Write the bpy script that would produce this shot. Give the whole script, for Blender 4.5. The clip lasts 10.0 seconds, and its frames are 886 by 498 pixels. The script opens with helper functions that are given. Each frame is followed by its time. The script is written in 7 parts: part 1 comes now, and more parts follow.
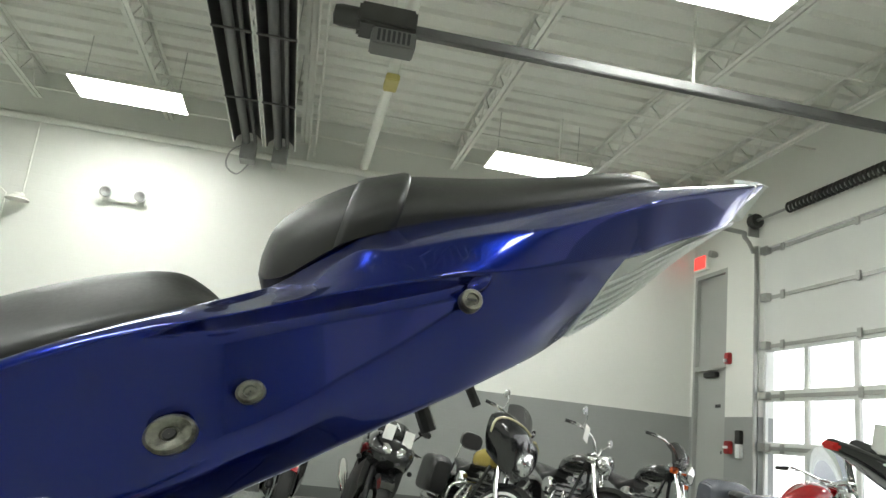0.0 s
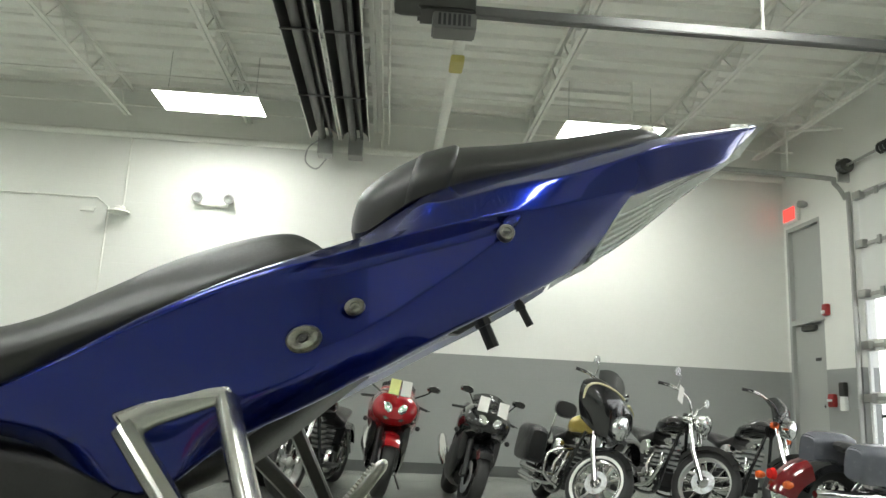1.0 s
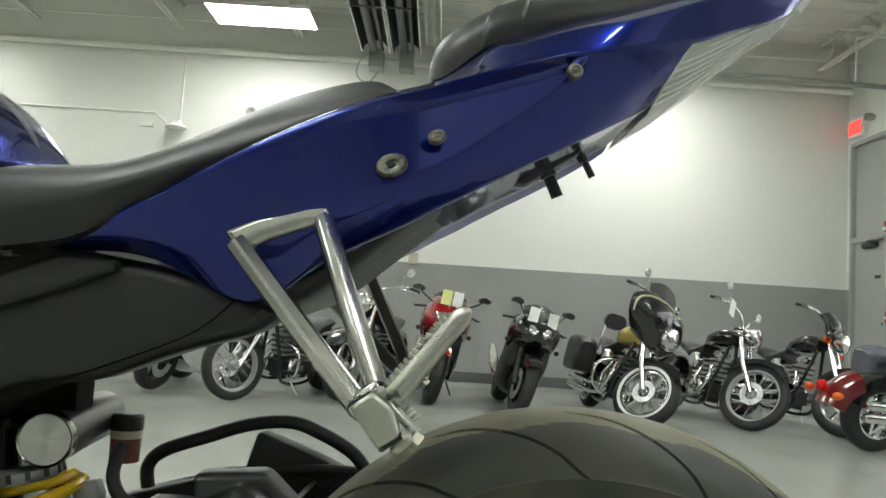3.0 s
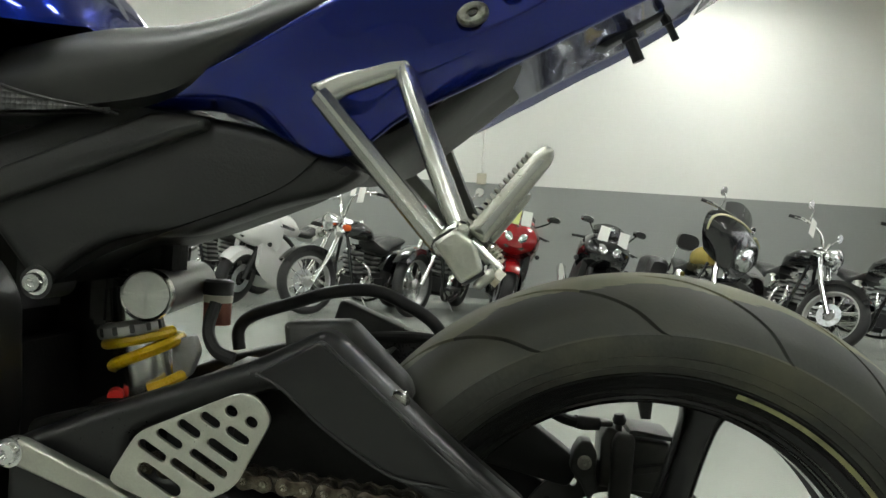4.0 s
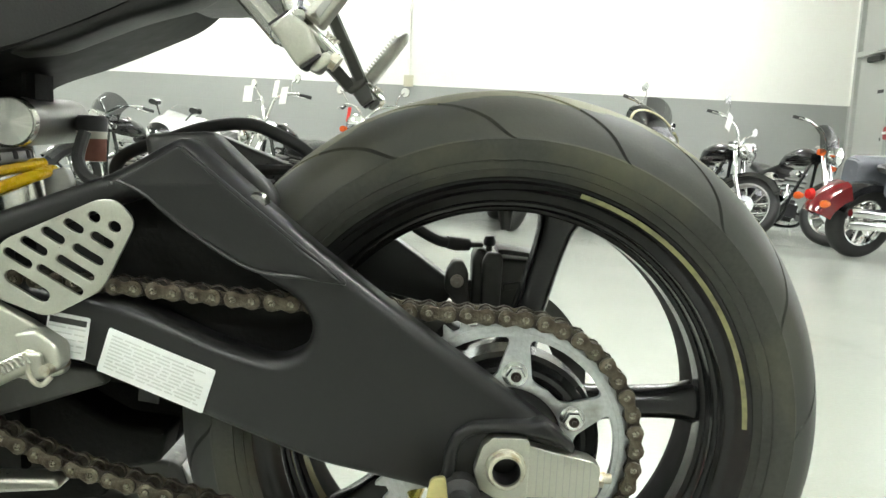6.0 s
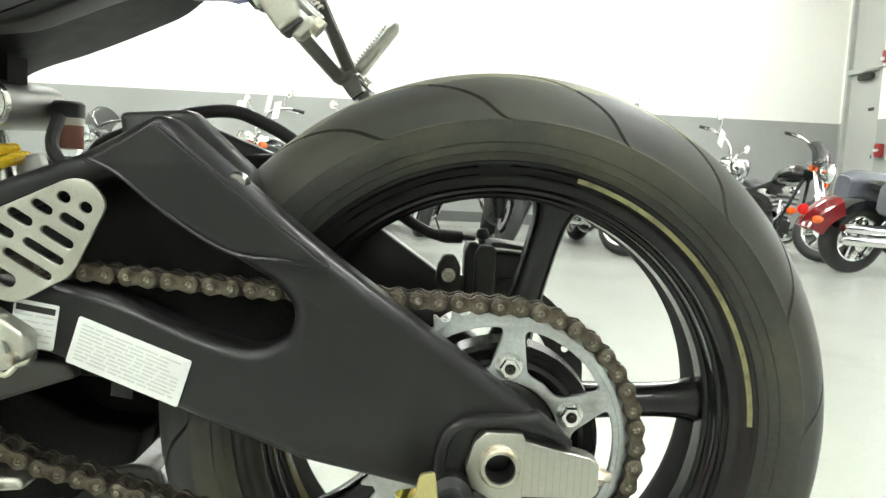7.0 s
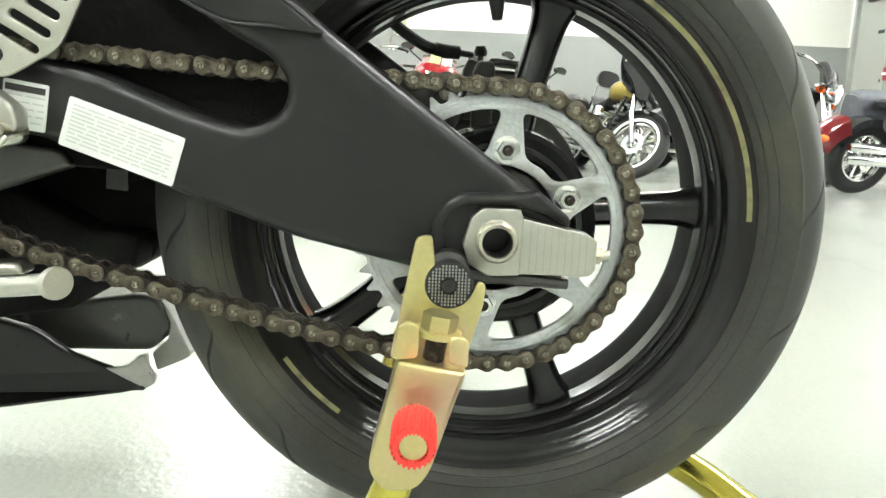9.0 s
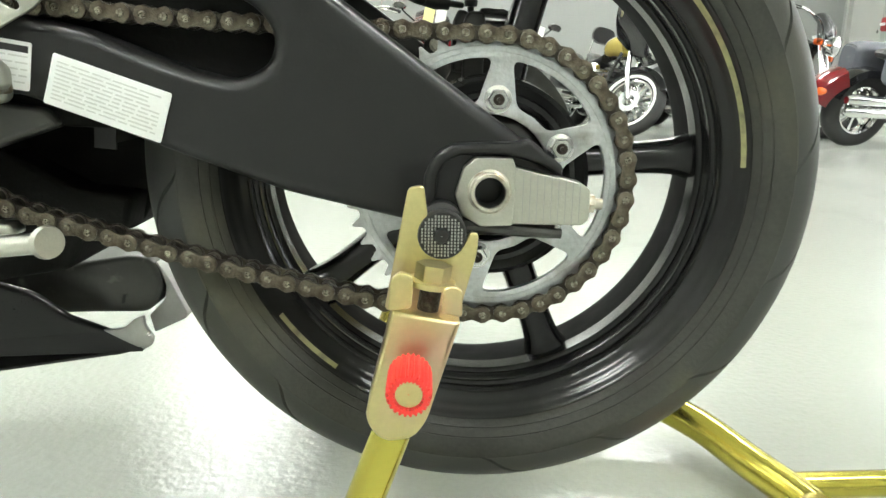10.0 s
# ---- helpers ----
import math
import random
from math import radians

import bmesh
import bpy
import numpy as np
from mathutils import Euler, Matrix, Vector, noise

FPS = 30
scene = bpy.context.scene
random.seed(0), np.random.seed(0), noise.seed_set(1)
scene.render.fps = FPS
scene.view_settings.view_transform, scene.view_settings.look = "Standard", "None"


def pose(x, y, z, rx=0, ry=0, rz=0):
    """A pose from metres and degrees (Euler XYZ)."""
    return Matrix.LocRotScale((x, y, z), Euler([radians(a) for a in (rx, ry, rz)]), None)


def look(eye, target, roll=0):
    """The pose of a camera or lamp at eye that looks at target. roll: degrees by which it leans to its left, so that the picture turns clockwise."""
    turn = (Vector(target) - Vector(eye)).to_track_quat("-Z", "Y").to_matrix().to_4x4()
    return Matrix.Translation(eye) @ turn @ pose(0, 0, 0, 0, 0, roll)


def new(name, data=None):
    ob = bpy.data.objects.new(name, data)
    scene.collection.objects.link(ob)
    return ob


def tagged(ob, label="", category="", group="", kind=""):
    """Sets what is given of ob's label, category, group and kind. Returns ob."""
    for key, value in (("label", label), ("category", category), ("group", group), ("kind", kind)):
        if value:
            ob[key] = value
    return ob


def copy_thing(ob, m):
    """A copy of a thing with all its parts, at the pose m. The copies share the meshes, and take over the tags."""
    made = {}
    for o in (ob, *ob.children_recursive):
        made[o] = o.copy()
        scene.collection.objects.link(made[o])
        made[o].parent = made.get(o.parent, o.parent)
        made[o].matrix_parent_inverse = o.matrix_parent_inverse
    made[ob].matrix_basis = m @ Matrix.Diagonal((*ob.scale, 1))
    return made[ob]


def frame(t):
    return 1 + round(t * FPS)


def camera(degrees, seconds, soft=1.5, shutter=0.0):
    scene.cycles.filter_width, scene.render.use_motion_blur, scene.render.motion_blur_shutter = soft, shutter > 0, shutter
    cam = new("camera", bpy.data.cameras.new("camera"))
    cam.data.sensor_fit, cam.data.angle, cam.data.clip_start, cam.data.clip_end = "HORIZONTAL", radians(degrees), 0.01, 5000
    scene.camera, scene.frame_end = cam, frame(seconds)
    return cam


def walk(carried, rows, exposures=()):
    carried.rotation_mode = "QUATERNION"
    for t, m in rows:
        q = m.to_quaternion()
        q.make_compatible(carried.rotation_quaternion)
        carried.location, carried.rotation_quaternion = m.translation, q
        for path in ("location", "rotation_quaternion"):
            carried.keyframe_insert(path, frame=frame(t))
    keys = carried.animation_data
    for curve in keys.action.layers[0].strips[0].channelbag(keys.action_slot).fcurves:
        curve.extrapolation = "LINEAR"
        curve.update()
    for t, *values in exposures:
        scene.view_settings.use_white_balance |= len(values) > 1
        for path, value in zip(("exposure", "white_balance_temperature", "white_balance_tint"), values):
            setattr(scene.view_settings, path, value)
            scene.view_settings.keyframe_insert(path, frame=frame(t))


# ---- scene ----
cam = camera(60.65, 10.0)
PATH = [
    (0, (-0.117, -0.497, 0.889), (0.215, 1.418, 1.362), 6.5),
    (0.5, (-0.108, -0.571, 0.858), (0.13, 1.353, 1.349), 3.2),
    (1, (-0.111, -0.629, 0.839), (0.013, 1.326, 1.242), 2.9),
    (1.5, (-0.121, -0.651, 0.823), (-0.052, 1.32, 1.156), 3.4),
    (2, (-0.128, -0.656, 0.808), (-0.094, 1.322, 1.103), 3.6),
    (3.5, (-0.127, -0.678, 0.743), (-0.168, 1.32, 0.838), 3.7),
    (4, (-0.133, -0.678, 0.714), (-0.291, 1.316, 0.691), 3.9),
    (4.5, (-0.134, -0.685, 0.681), (-0.422, 1.29, 0.548), 4.2),
    (5, (-0.121, -0.7, 0.653), (-0.42, 1.269, 0.464), 4.5),
    (5.5, (-0.089, -0.721, 0.643), (-0.26, 1.263, 0.452), 3.6),
    (6, (-0.064, -0.711, 0.635), (-0.038, 1.273, 0.387), 2.7),
    (7.5, (-0.06, -0.678, 0.577), (-0.013, 1.313, 0.395), 2.7),
    (8, (-0.06, -0.684, 0.538), (0.0, 1.306, 0.346), 2.1),
    (8.5, (-0.047, -0.69, 0.501), (-0.001, 1.296, 0.266), 1.9),
    (9, (-0.05, -0.693, 0.482), (-0.009, 1.274, 0.126), 2.4),
    (9.5, (-0.048, -0.693, 0.471), (-0.002, 1.253, 0.012), 1.6),
    (10, (-0.046, -0.693, 0.473), (0.003, 1.255, 0.022), 1.2),
]
walk(cam, [(t, look(eye, target, roll)) for t, eye, target, roll in PATH], exposures=[(0.0, 0.0), (2.0, 0.0), (3.5, -0.12), (4.0, -0.12), (4.5, 0.15), (5.5, 0.78), (7.5, 1.22), (8.5, 1.35), (9.5, 1.16), (10.0, 1.10)])

# ---- world and exposure ----
world = bpy.data.worlds.new("sky")
scene.world = world
world.use_nodes = True
wn, wl = world.node_tree.nodes, world.node_tree.links
sky = wn.new("ShaderNodeTexSky")
sky.sky_type, sky.sun_disc, sky.sun_elevation, sky.sun_rotation = "NISHITA", False, radians(40), radians(90)
wl.new(sky.outputs[0], wn["Background"].inputs[0])
wn["Background"].inputs[1].default_value = 0.15
sun = new("sun", bpy.data.lights.new("sun", "SUN"))
sun.data.energy, sun.data.angle, sun.data.color = 1.0, radians(12), (1, 0.97, 0.92)
sun.matrix_world = look((20, 4, 18), (5, 4, 0))


# ---- materials ----
def mat(name, col, rough=0.5, metal=0.0, var=0.1, scale=6.0, fine=90.0, bump=0.03, coat=0.0, stain=None, emit=None, spec=0.5):
    """A painted, metal or rubber surface: base colour broken by coarse and fine noise, uneven gloss, fine relief, and optional stains."""
    m = bpy.data.materials.new(name)
    m.use_nodes = True
    n, l = m.node_tree.nodes, m.node_tree.links
    p = n["Principled BSDF"]
    tc = n.new("ShaderNodeTexCoord")
    big, small = n.new("ShaderNodeTexNoise"), n.new("ShaderNodeTexNoise")
    big.inputs["Scale"].default_value, small.inputs["Scale"].default_value = scale, fine
    big.inputs["Detail"].default_value, small.inputs["Detail"].default_value = 5, 3
    l.new(tc.outputs["Object"], big.inputs["Vector"])
    l.new(tc.outputs["Object"], small.inputs["Vector"])
    both = n.new("ShaderNodeMix")
    both.data_type, both.inputs[0].default_value = "FLOAT", 0.4
    l.new(big.outputs["Fac"], both.inputs[2])
    l.new(small.outputs["Fac"], both.inputs[3])
    ramp = n.new("ShaderNodeMapRange")
    ramp.inputs[1].default_value, ramp.inputs[2].default_value = 0.3, 0.7
    ramp.inputs[3].default_value, ramp.inputs[4].default_value = 1 - var, 1 + var
    l.new(both.outputs[0], ramp.inputs[0])
    shade = n.new("ShaderNodeVectorMath")
    shade.operation = "SCALE"
    shade.inputs[0].default_value = col
    l.new(ramp.outputs[0], shade.inputs["Scale"])
    out = shade.outputs[0]
    if stain:
        tint, size, low, high = stain
        spot = n.new("ShaderNodeTexNoise")
        spot.inputs["Scale"].default_value, spot.inputs["Detail"].default_value = size, 7
        l.new(tc.outputs["Object"], spot.inputs["Vector"])
        edge = n.new("ShaderNodeMapRange")
        edge.inputs[1].default_value, edge.inputs[2].default_value = low, high
        l.new(spot.outputs["Fac"], edge.inputs[0])
        mix = n.new("ShaderNodeMix")
        mix.data_type = "RGBA"
        mix.inputs[7].default_value = (*tint, 1)
        l.new(edge.outputs[0], mix.inputs[0])
        l.new(out, mix.inputs[6])
        out = mix.outputs[2]
    l.new(out, p.inputs["Base Color"])
    gloss = n.new("ShaderNodeMapRange")
    gloss.inputs[1].default_value, gloss.inputs[2].default_value = 0.3, 0.7
    gloss.inputs[3].default_value, gloss.inputs[4].default_value = rough * 0.85, min(1, rough * 1.2)
    l.new(both.outputs[0], gloss.inputs[0])
    l.new(gloss.outputs[0], p.inputs["Roughness"])
    p.inputs["Metallic"].default_value = metal
    p.inputs["Specular IOR Level"].default_value = spec
    p.inputs["Coat Weight"].default_value, p.inputs["Coat Roughness"].default_value = coat, 0.04
    if bump:
        b = n.new("ShaderNodeBump")
        b.inputs["Strength"].default_value, b.inputs["Distance"].default_value = bump, 0.01
        l.new(small.outputs["Fac"], b.inputs["Height"])
        l.new(b.outputs[0], p.inputs["Normal"])
    if emit:
        p.inputs["Emission Color"].default_value, p.inputs["Emission Strength"].default_value = (*emit[0], 1), emit[1]
    return m


def glass(name, col=(0.95, 0.97, 0.96), rough=0.03):
    m = bpy.data.materials.new(name)
    m.use_nodes = True
    p = m.node_tree.nodes["Principled BSDF"]
    p.inputs["Base Color"].default_value, p.inputs["Roughness"].default_value = (*col, 1), rough
    p.inputs["Transmission Weight"].default_value, p.inputs["IOR"].default_value = 1.0, 1.15
    return m


BLUE = mat("blue_metallic_paint", (0.002, 0.013, 0.185), 0.20, 0.82, 0.03, 3, 40, 0.0, coat=1.0, spec=0.1)
VINYL = mat("black_seat_vinyl", (0.020, 0.0205, 0.018), 0.42, 0, 0.08, 14, 420, 0.012)
GRIPVINYL = mat("perforated_seat_vinyl", (0.030, 0.030, 0.028), 0.34, 0, 0.15, 30, 500, 0.0)
dots = GRIPVINYL.node_tree.nodes.new("ShaderNodeTexVoronoi")
dots.inputs["Scale"].default_value, dots.inputs["Randomness"].default_value = 230, 0.15
knob = GRIPVINYL.node_tree.nodes.new("ShaderNodeBump")
knob.inputs["Strength"].default_value, knob.inputs["Distance"].default_value = 0.55, 0.0016
where = GRIPVINYL.node_tree.nodes.new("ShaderNodeTexCoord")
GRIPVINYL.node_tree.links.new(where.outputs["Object"], dots.inputs["Vector"])
GRIPVINYL.node_tree.links.new(dots.outputs["Distance"], knob.inputs["Height"])
GRIPVINYL.node_tree.links.new(knob.outputs[0], GRIPVINYL.node_tree.nodes["Principled BSDF"].inputs["Normal"])
BLACK = mat("satin_black_plastic", (0.016, 0.016, 0.015), 0.42, 0, 0.15, 9, 500, 0.08, stain=((0.05, 0.05, 0.045), 5, 0.62, 0.9))
SWING = mat("satin_black_cast_aluminium", (0.014, 0.014, 0.0135), 0.31, 0.0, 0.10, 7, 420, 0.03, spec=0.42)
GROOVE_SHADE = mat("shaded_groove_rubber", (0.010, 0.010, 0.010), 0.8, 0, 0.1, 12, 300, 0.02)
SCREW = mat("dull_grey_screw_metal", (0.20, 0.20, 0.165), 0.36, 0.85, 0.3, 60, 400, 0.05, stain=((0.06, 0.06, 0.05), 110, 0.46, 0.62))
RIMWELL = mat("satin_black_rim_barrel", (0.010, 0.010, 0.0097), 0.62, 0, 0.10, 5, 60, 0.0, spec=0.05)
RIMBLACK = mat("gloss_black_rim_paint", (0.014, 0.014, 0.0135), 0.17, 0, 0.12, 3, 30, 0.0, spec=0.42)
RUBBER = mat("dusty_tyre_rubber", (0.046, 0.047, 0.039), 0.5, 0, 0.35, 9, 260, 0.06, stain=((0.100, 0.098, 0.060), 9, 0.55, 0.80), spec=0.4)
RUBBER_TREAD = mat("scuffed_tread_rubber", (0.045, 0.047, 0.042), 0.52, 0, 0.15, 7, 380, 0.03, stain=((0.075, 0.073, 0.052), 5, 0.47, 0.76), spec=0.35)
RUBBER_CROWN = mat("dusty_crown_rubber", (0.165, 0.160, 0.100), 0.6, 0, 0.2, 9, 300, 0.04, stain=((0.075, 0.074, 0.052), 7, 0.52, 0.74))
OLDRUBBER = mat("black_hose_rubber", (0.018, 0.018, 0.017), 0.5, 0, 0.15, 20, 300, 0.05)
ALU = mat("brushed_silver_aluminium", (0.56, 0.56, 0.52), 0.22, 1.0, 0.06, 8, 60, 0.0)
ALU_DULL = mat("bead_blasted_aluminium", (0.52, 0.52, 0.46), 0.30, 0.95, 0.1, 14, 600, 0.08, stain=((0.34, 0.33, 0.28), 16, 0.6, 0.85))
TURNED = mat("radially_brushed_aluminium", (0.60, 0.60, 0.56), 0.20, 1.0, 0.05, 14, 500, 0.0)
ring_way = TURNED.node_tree.nodes.new("ShaderNodeTangent")
ring_way.direction_type, ring_way.axis = "RADIAL", "Y"
TURNED.node_tree.nodes["Principled BSDF"].inputs["Anisotropic"].default_value = 0.9
TURNED.node_tree.links.new(ring_way.outputs[0], TURNED.node_tree.nodes["Principled BSDF"].inputs["Tangent"])
CHROME = mat("chromed_steel", (0.75, 0.75, 0.74), 0.12, 1.0, 0.06, 10, 200, 0.0)
STEEL = mat("zinc_sprocket_steel", (0.55, 0.57, 0.58), 0.34, 0.85, 0.22, 30, 260, 0.12, stain=((0.30, 0.29, 0.26), 26, 0.52, 0.75))
BOLT = mat("worn_zinc_bolt", (0.55, 0.53, 0.45), 0.35, 0.85, 0.15, 60, 300, 0.05, stain=((0.28, 0.22, 0.14), 70, 0.5, 0.7))
RUST = mat("rusty_chain_steel", (0.034, 0.027, 0.020), 0.36, 0.6, 0.5, 60, 420, 0.3, stain=((0.09, 0.080, 0.060), 90, 0.50, 0.68))
RUST_PLATE = mat("greasy_worn_chain_plate", (0.140, 0.126, 0.094), 0.34, 0.8, 0.5, 60, 420, 0.3, stain=((0.065, 0.050, 0.036), 55, 0.50, 0.64))
PIN = mat("polished_chain_pin", (0.32, 0.30, 0.24), 0.28, 0.9, 0.3, 200, 900, 0.1, stain=((0.10, 0.08, 0.06), 160, 0.5, 0.62))
GOLD = mat("yellow_zinc_plate", (0.66, 0.59, 0.28), 0.33, 0.95, 0.10, 7, 240, 0.0, stain=((0.64, 0.46, 0.34), 7, 0.50, 0.66))
REDPLASTIC = mat("red_plastic", (0.86, 0.05, 0.04), 0.42, 0, 0.06, 30, 200, 0.03)
SPRING = mat("yellow_spring_paint", (0.80, 0.52, 0.012), 0.28, 0, 0.08, 30, 300, 0.02, coat=0.4)
PAPER = mat("white_label_film", (0.84, 0.86, 0.84), 0.4, 0, 0.03, 20, 300, 0.0)
INK = mat("grey_label_print", (0.64, 0.655, 0.63), 0.5, 0, 0.04, 20, 300, 0.0)
DARKINK = mat("black_label_print", (0.03, 0.03, 0.03), 0.5, 0, 0.04, 20, 300, 0.0)
EXHAUST = mat("scuffed_black_exhaust_steel", (0.080, 0.080, 0.073), 0.36, 0.25, 0.12, 7, 200, 0.0, stain=((0.22, 0.22, 0.20), 36, 0.62, 0.76))
LENS = mat("frosted_clear_tail_lens", (0.90, 0.92, 0.90), 0.10, 0, 0.04, 20, 200, 0.02)
LENS.node_tree.nodes["Principled BSDF"].inputs["Transmission Weight"].default_value = 0.35
LENS.node_tree.nodes["Principled BSDF"].inputs["IOR"].default_value = 1.2
RIB = mat("white_moulded_lens_edge", (0.82, 0.84, 0.82), 0.25, 0, 0.03, 20, 200, 0.0)
RESERVOIR = mat("grey_anodised_reservoir", (0.17, 0.17, 0.16), 0.4, 0.8, 0.12, 20, 300, 0.05)
# Oily black, made duller and darker to carry the shade of inner recesses.
GREASE_SHADE = mat("oily_black_with_shade", (0.012, 0.012, 0.011), 0.6, 0, 0.3, 20, 200, 0.1, spec=0.06)
GLOSSBLACK = mat("satin_black_inner_plastic", (0.010, 0.010, 0.009), 0.4, 0, 0.1, 9, 60, 0.0, spec=0.04)
GOLDTUBE = mat("iridescent_yellow_zinc_tube", (0.60, 0.53, 0.105), 0.19, 0.97, 0.08, 5, 60, 0.0, stain=((0.58, 0.36, 0.24), 6, 0.52, 0.66))
FARGREY = mat("darker_far_hanger", (0.16, 0.16, 0.15), 0.34, 0.8, 0.12, 14, 300, 0.02)
TAPE = mat("yellowed_rim_tape", (0.27, 0.265, 0.12), 0.4, 0, 0.2, 40, 300, 0.05, stain=((0.12, 0.11, 0.06), 60, 0.5, 0.7))
REFLECTOR = mat("pale_lamp_reflector", (0.80, 0.82, 0.80), 0.35, 0.2, 0.05, 12, 200, 0.05)

BASE = mat("dark_rubber_baseboard", (0.10, 0.105, 0.10), 0.5, 0, 0.1, 3, 60, 0.05)
CEIL = mat("white_painted_steel", (0.84, 0.84, 0.78), 0.5, 0, 0.06, 1.5, 40, 0.04)
DOORGREY = mat("grey_door_paint", (0.40, 0.41, 0.385), 0.45, 0, 0.04, 2, 60, 0.04)
DARKSTEEL = mat("dark_grey_steel", (0.07, 0.07, 0.065), 0.4, 0.6, 0.2, 6, 100, 0.05)
GALV = mat("galvanised_steel", (0.42, 0.42, 0.40), 0.4, 0.7, 0.15, 8, 120, 0.05)
ALARMRED = mat("dull_red_alarm_plastic", (0.34, 0.025, 0.025), 0.45, 0, 0.08, 20, 200, 0.02)
LAMP_ON = mat("lit_lamp_tubes", (0.9, 0.9, 0.9), 0.5, 0, 0.0, 4, 40, 0.0, emit=((0.965, 1.0, 0.955), 34.0))
EXIT_RED = mat("lit_red_exit_sign", (0.8, 0.05, 0.03), 0.5, 0, 0.0, 4, 40, 0.0, emit=((1.0, 0.06, 0.05), 1.6))
WINDOW = glass("clear_window_glass", (0.97, 0.98, 0.98), 0.02)


def floor_material():
    """Pale grey-green epoxy: glossy, with cloudy patches, scuffs and a slight orange-peel relief."""
    m = mat("glossy_epoxy_floor", (0.335, 0.35, 0.315), 0.20, 0, 0.06, 0.9, 160, 0.010, coat=0.0, stain=((0.27, 0.28, 0.25), 2.2, 0.6, 0.85))
    n, l = m.node_tree.nodes, m.node_tree.links
    speck = n.new("ShaderNodeTexNoise")
    speck.inputs["Scale"].default_value, speck.inputs["Detail"].default_value = 75, 4
    tc = n.new("ShaderNodeTexCoord")
    l.new(tc.outputs["Object"], speck.inputs["Vector"])
    b = n.new("ShaderNodeBump")
    b.inputs["Strength"].default_value, b.inputs["Distance"].default_value = 0.13, 0.01
    l.new(speck.outputs["Fac"], b.inputs["Height"])
    l.new(b.outputs[0], n["Principled BSDF"].inputs["Normal"])
    return m


FLOOR = floor_material()


# ---- mesh helpers ----
def thing(name, label, category, at=(0, 0, 0), turn=0.0, group="", kind=""):
    ob = new(name)
    ob.matrix_world = pose(*at, 0, 0, turn)
    ob.empty_display_size = 0.1
    return tagged(ob, label, category, group, kind)


def finish(me, material, angle=35):
    while len(me.materials):
        me.materials.pop()
    for m in material if isinstance(material, (list, tuple)) else [material]:
        me.materials.append(m)
    me.polygons.foreach_set("use_smooth", [True] * len(me.polygons))
    me.set_sharp_from_angle(angle=radians(angle))
    return me


def part(name, bm, material, parent=None, label="", angle=35, local=False):
    """One mesh object from a bmesh or a mesh, in world places unless local, under a thing or a part."""
    if isinstance(bm, bpy.types.Mesh):
        me = bm
    else:
        me = bpy.data.meshes.new(name)
        bmesh.ops.recalc_face_normals(bm, faces=bm.faces)
        bm.to_mesh(me)
        bm.free()
    me.name = name
    ob = new(name, finish(me, material, angle))
    if parent:
        ob.parent = parent
        if not local:
            top = parent
            while top.parent:
                top = top.parent
            if parent is top:
                ob.matrix_parent_inverse = top.matrix_basis.inverted()
    return tagged(ob, label)


def shared(name, me, parent, m=None):
    """Another object on a mesh that is already finished, posed under its parent."""
    ob = new(name, me)
    ob.parent = parent
    if m is not None:
        ob.matrix_basis = m
    return ob


def box(x0, x1, y0, y1, z0, z1, bevel=0.0, seg=2, bm=None):
    bm = bm or bmesh.new()
    v = [bm.verts.new(p) for p in ((x0, y0, z0), (x1, y0, z0), (x1, y1, z0), (x0, y1, z0), (x0, y0, z1), (x1, y0, z1), (x1, y1, z1), (x0, y1, z1))]
    fs = [bm.faces.new([v[i] for i in f]) for f in ((3, 2, 1, 0), (4, 5, 6, 7), (0, 1, 5, 4), (1, 2, 6, 5), (2, 3, 7, 6), (3, 0, 4, 7))]
    if bevel:
        bmesh.ops.bevel(bm, geom=list({e for f in fs for e in f.edges}), offset=bevel, segments=seg, affect="EDGES")
    return bm


def spline(pts, n=6, closed=False):
    """A smooth line through the points (Catmull-Rom), n steps a stretch."""
    p = [Vector(q) for q in pts]
    k, out = len(p), []
    for i in range(k if closed else k - 1):
        a, b, c, d = (p[(i - 1) % k], p[i], p[(i + 1) % k], p[(i + 2) % k]) if closed else (p[max(i - 1, 0)], p[i], p[i + 1], p[min(i + 2, k - 1)])
        for j in range(n):
            t = j / n
            out.append(0.5 * (2 * b + (c - a) * t + (2 * a - 5 * b + 4 * c - d) * t * t + (3 * b - a - 3 * c + d) * t ** 3))
    return out if closed else out + [p[-1]]


def skin(bm, rings, closed=True, caps=True, loop=False):
    """Faces between rings of equal length."""
    vs = [[bm.verts.new(p) for p in r] for r in rings]
    k = len(vs[0])
    for a, b in zip(vs, vs[1:] + (vs[:1] if loop else [])):
        for i in range(k if closed else k - 1):
            bm.faces.new((a[i], a[(i + 1) % k], b[(i + 1) % k], b[i]))
    if caps and closed and not loop:
        bm.faces.new(vs[0][::-1])
        bm.faces.new(vs[-1])
    return bm


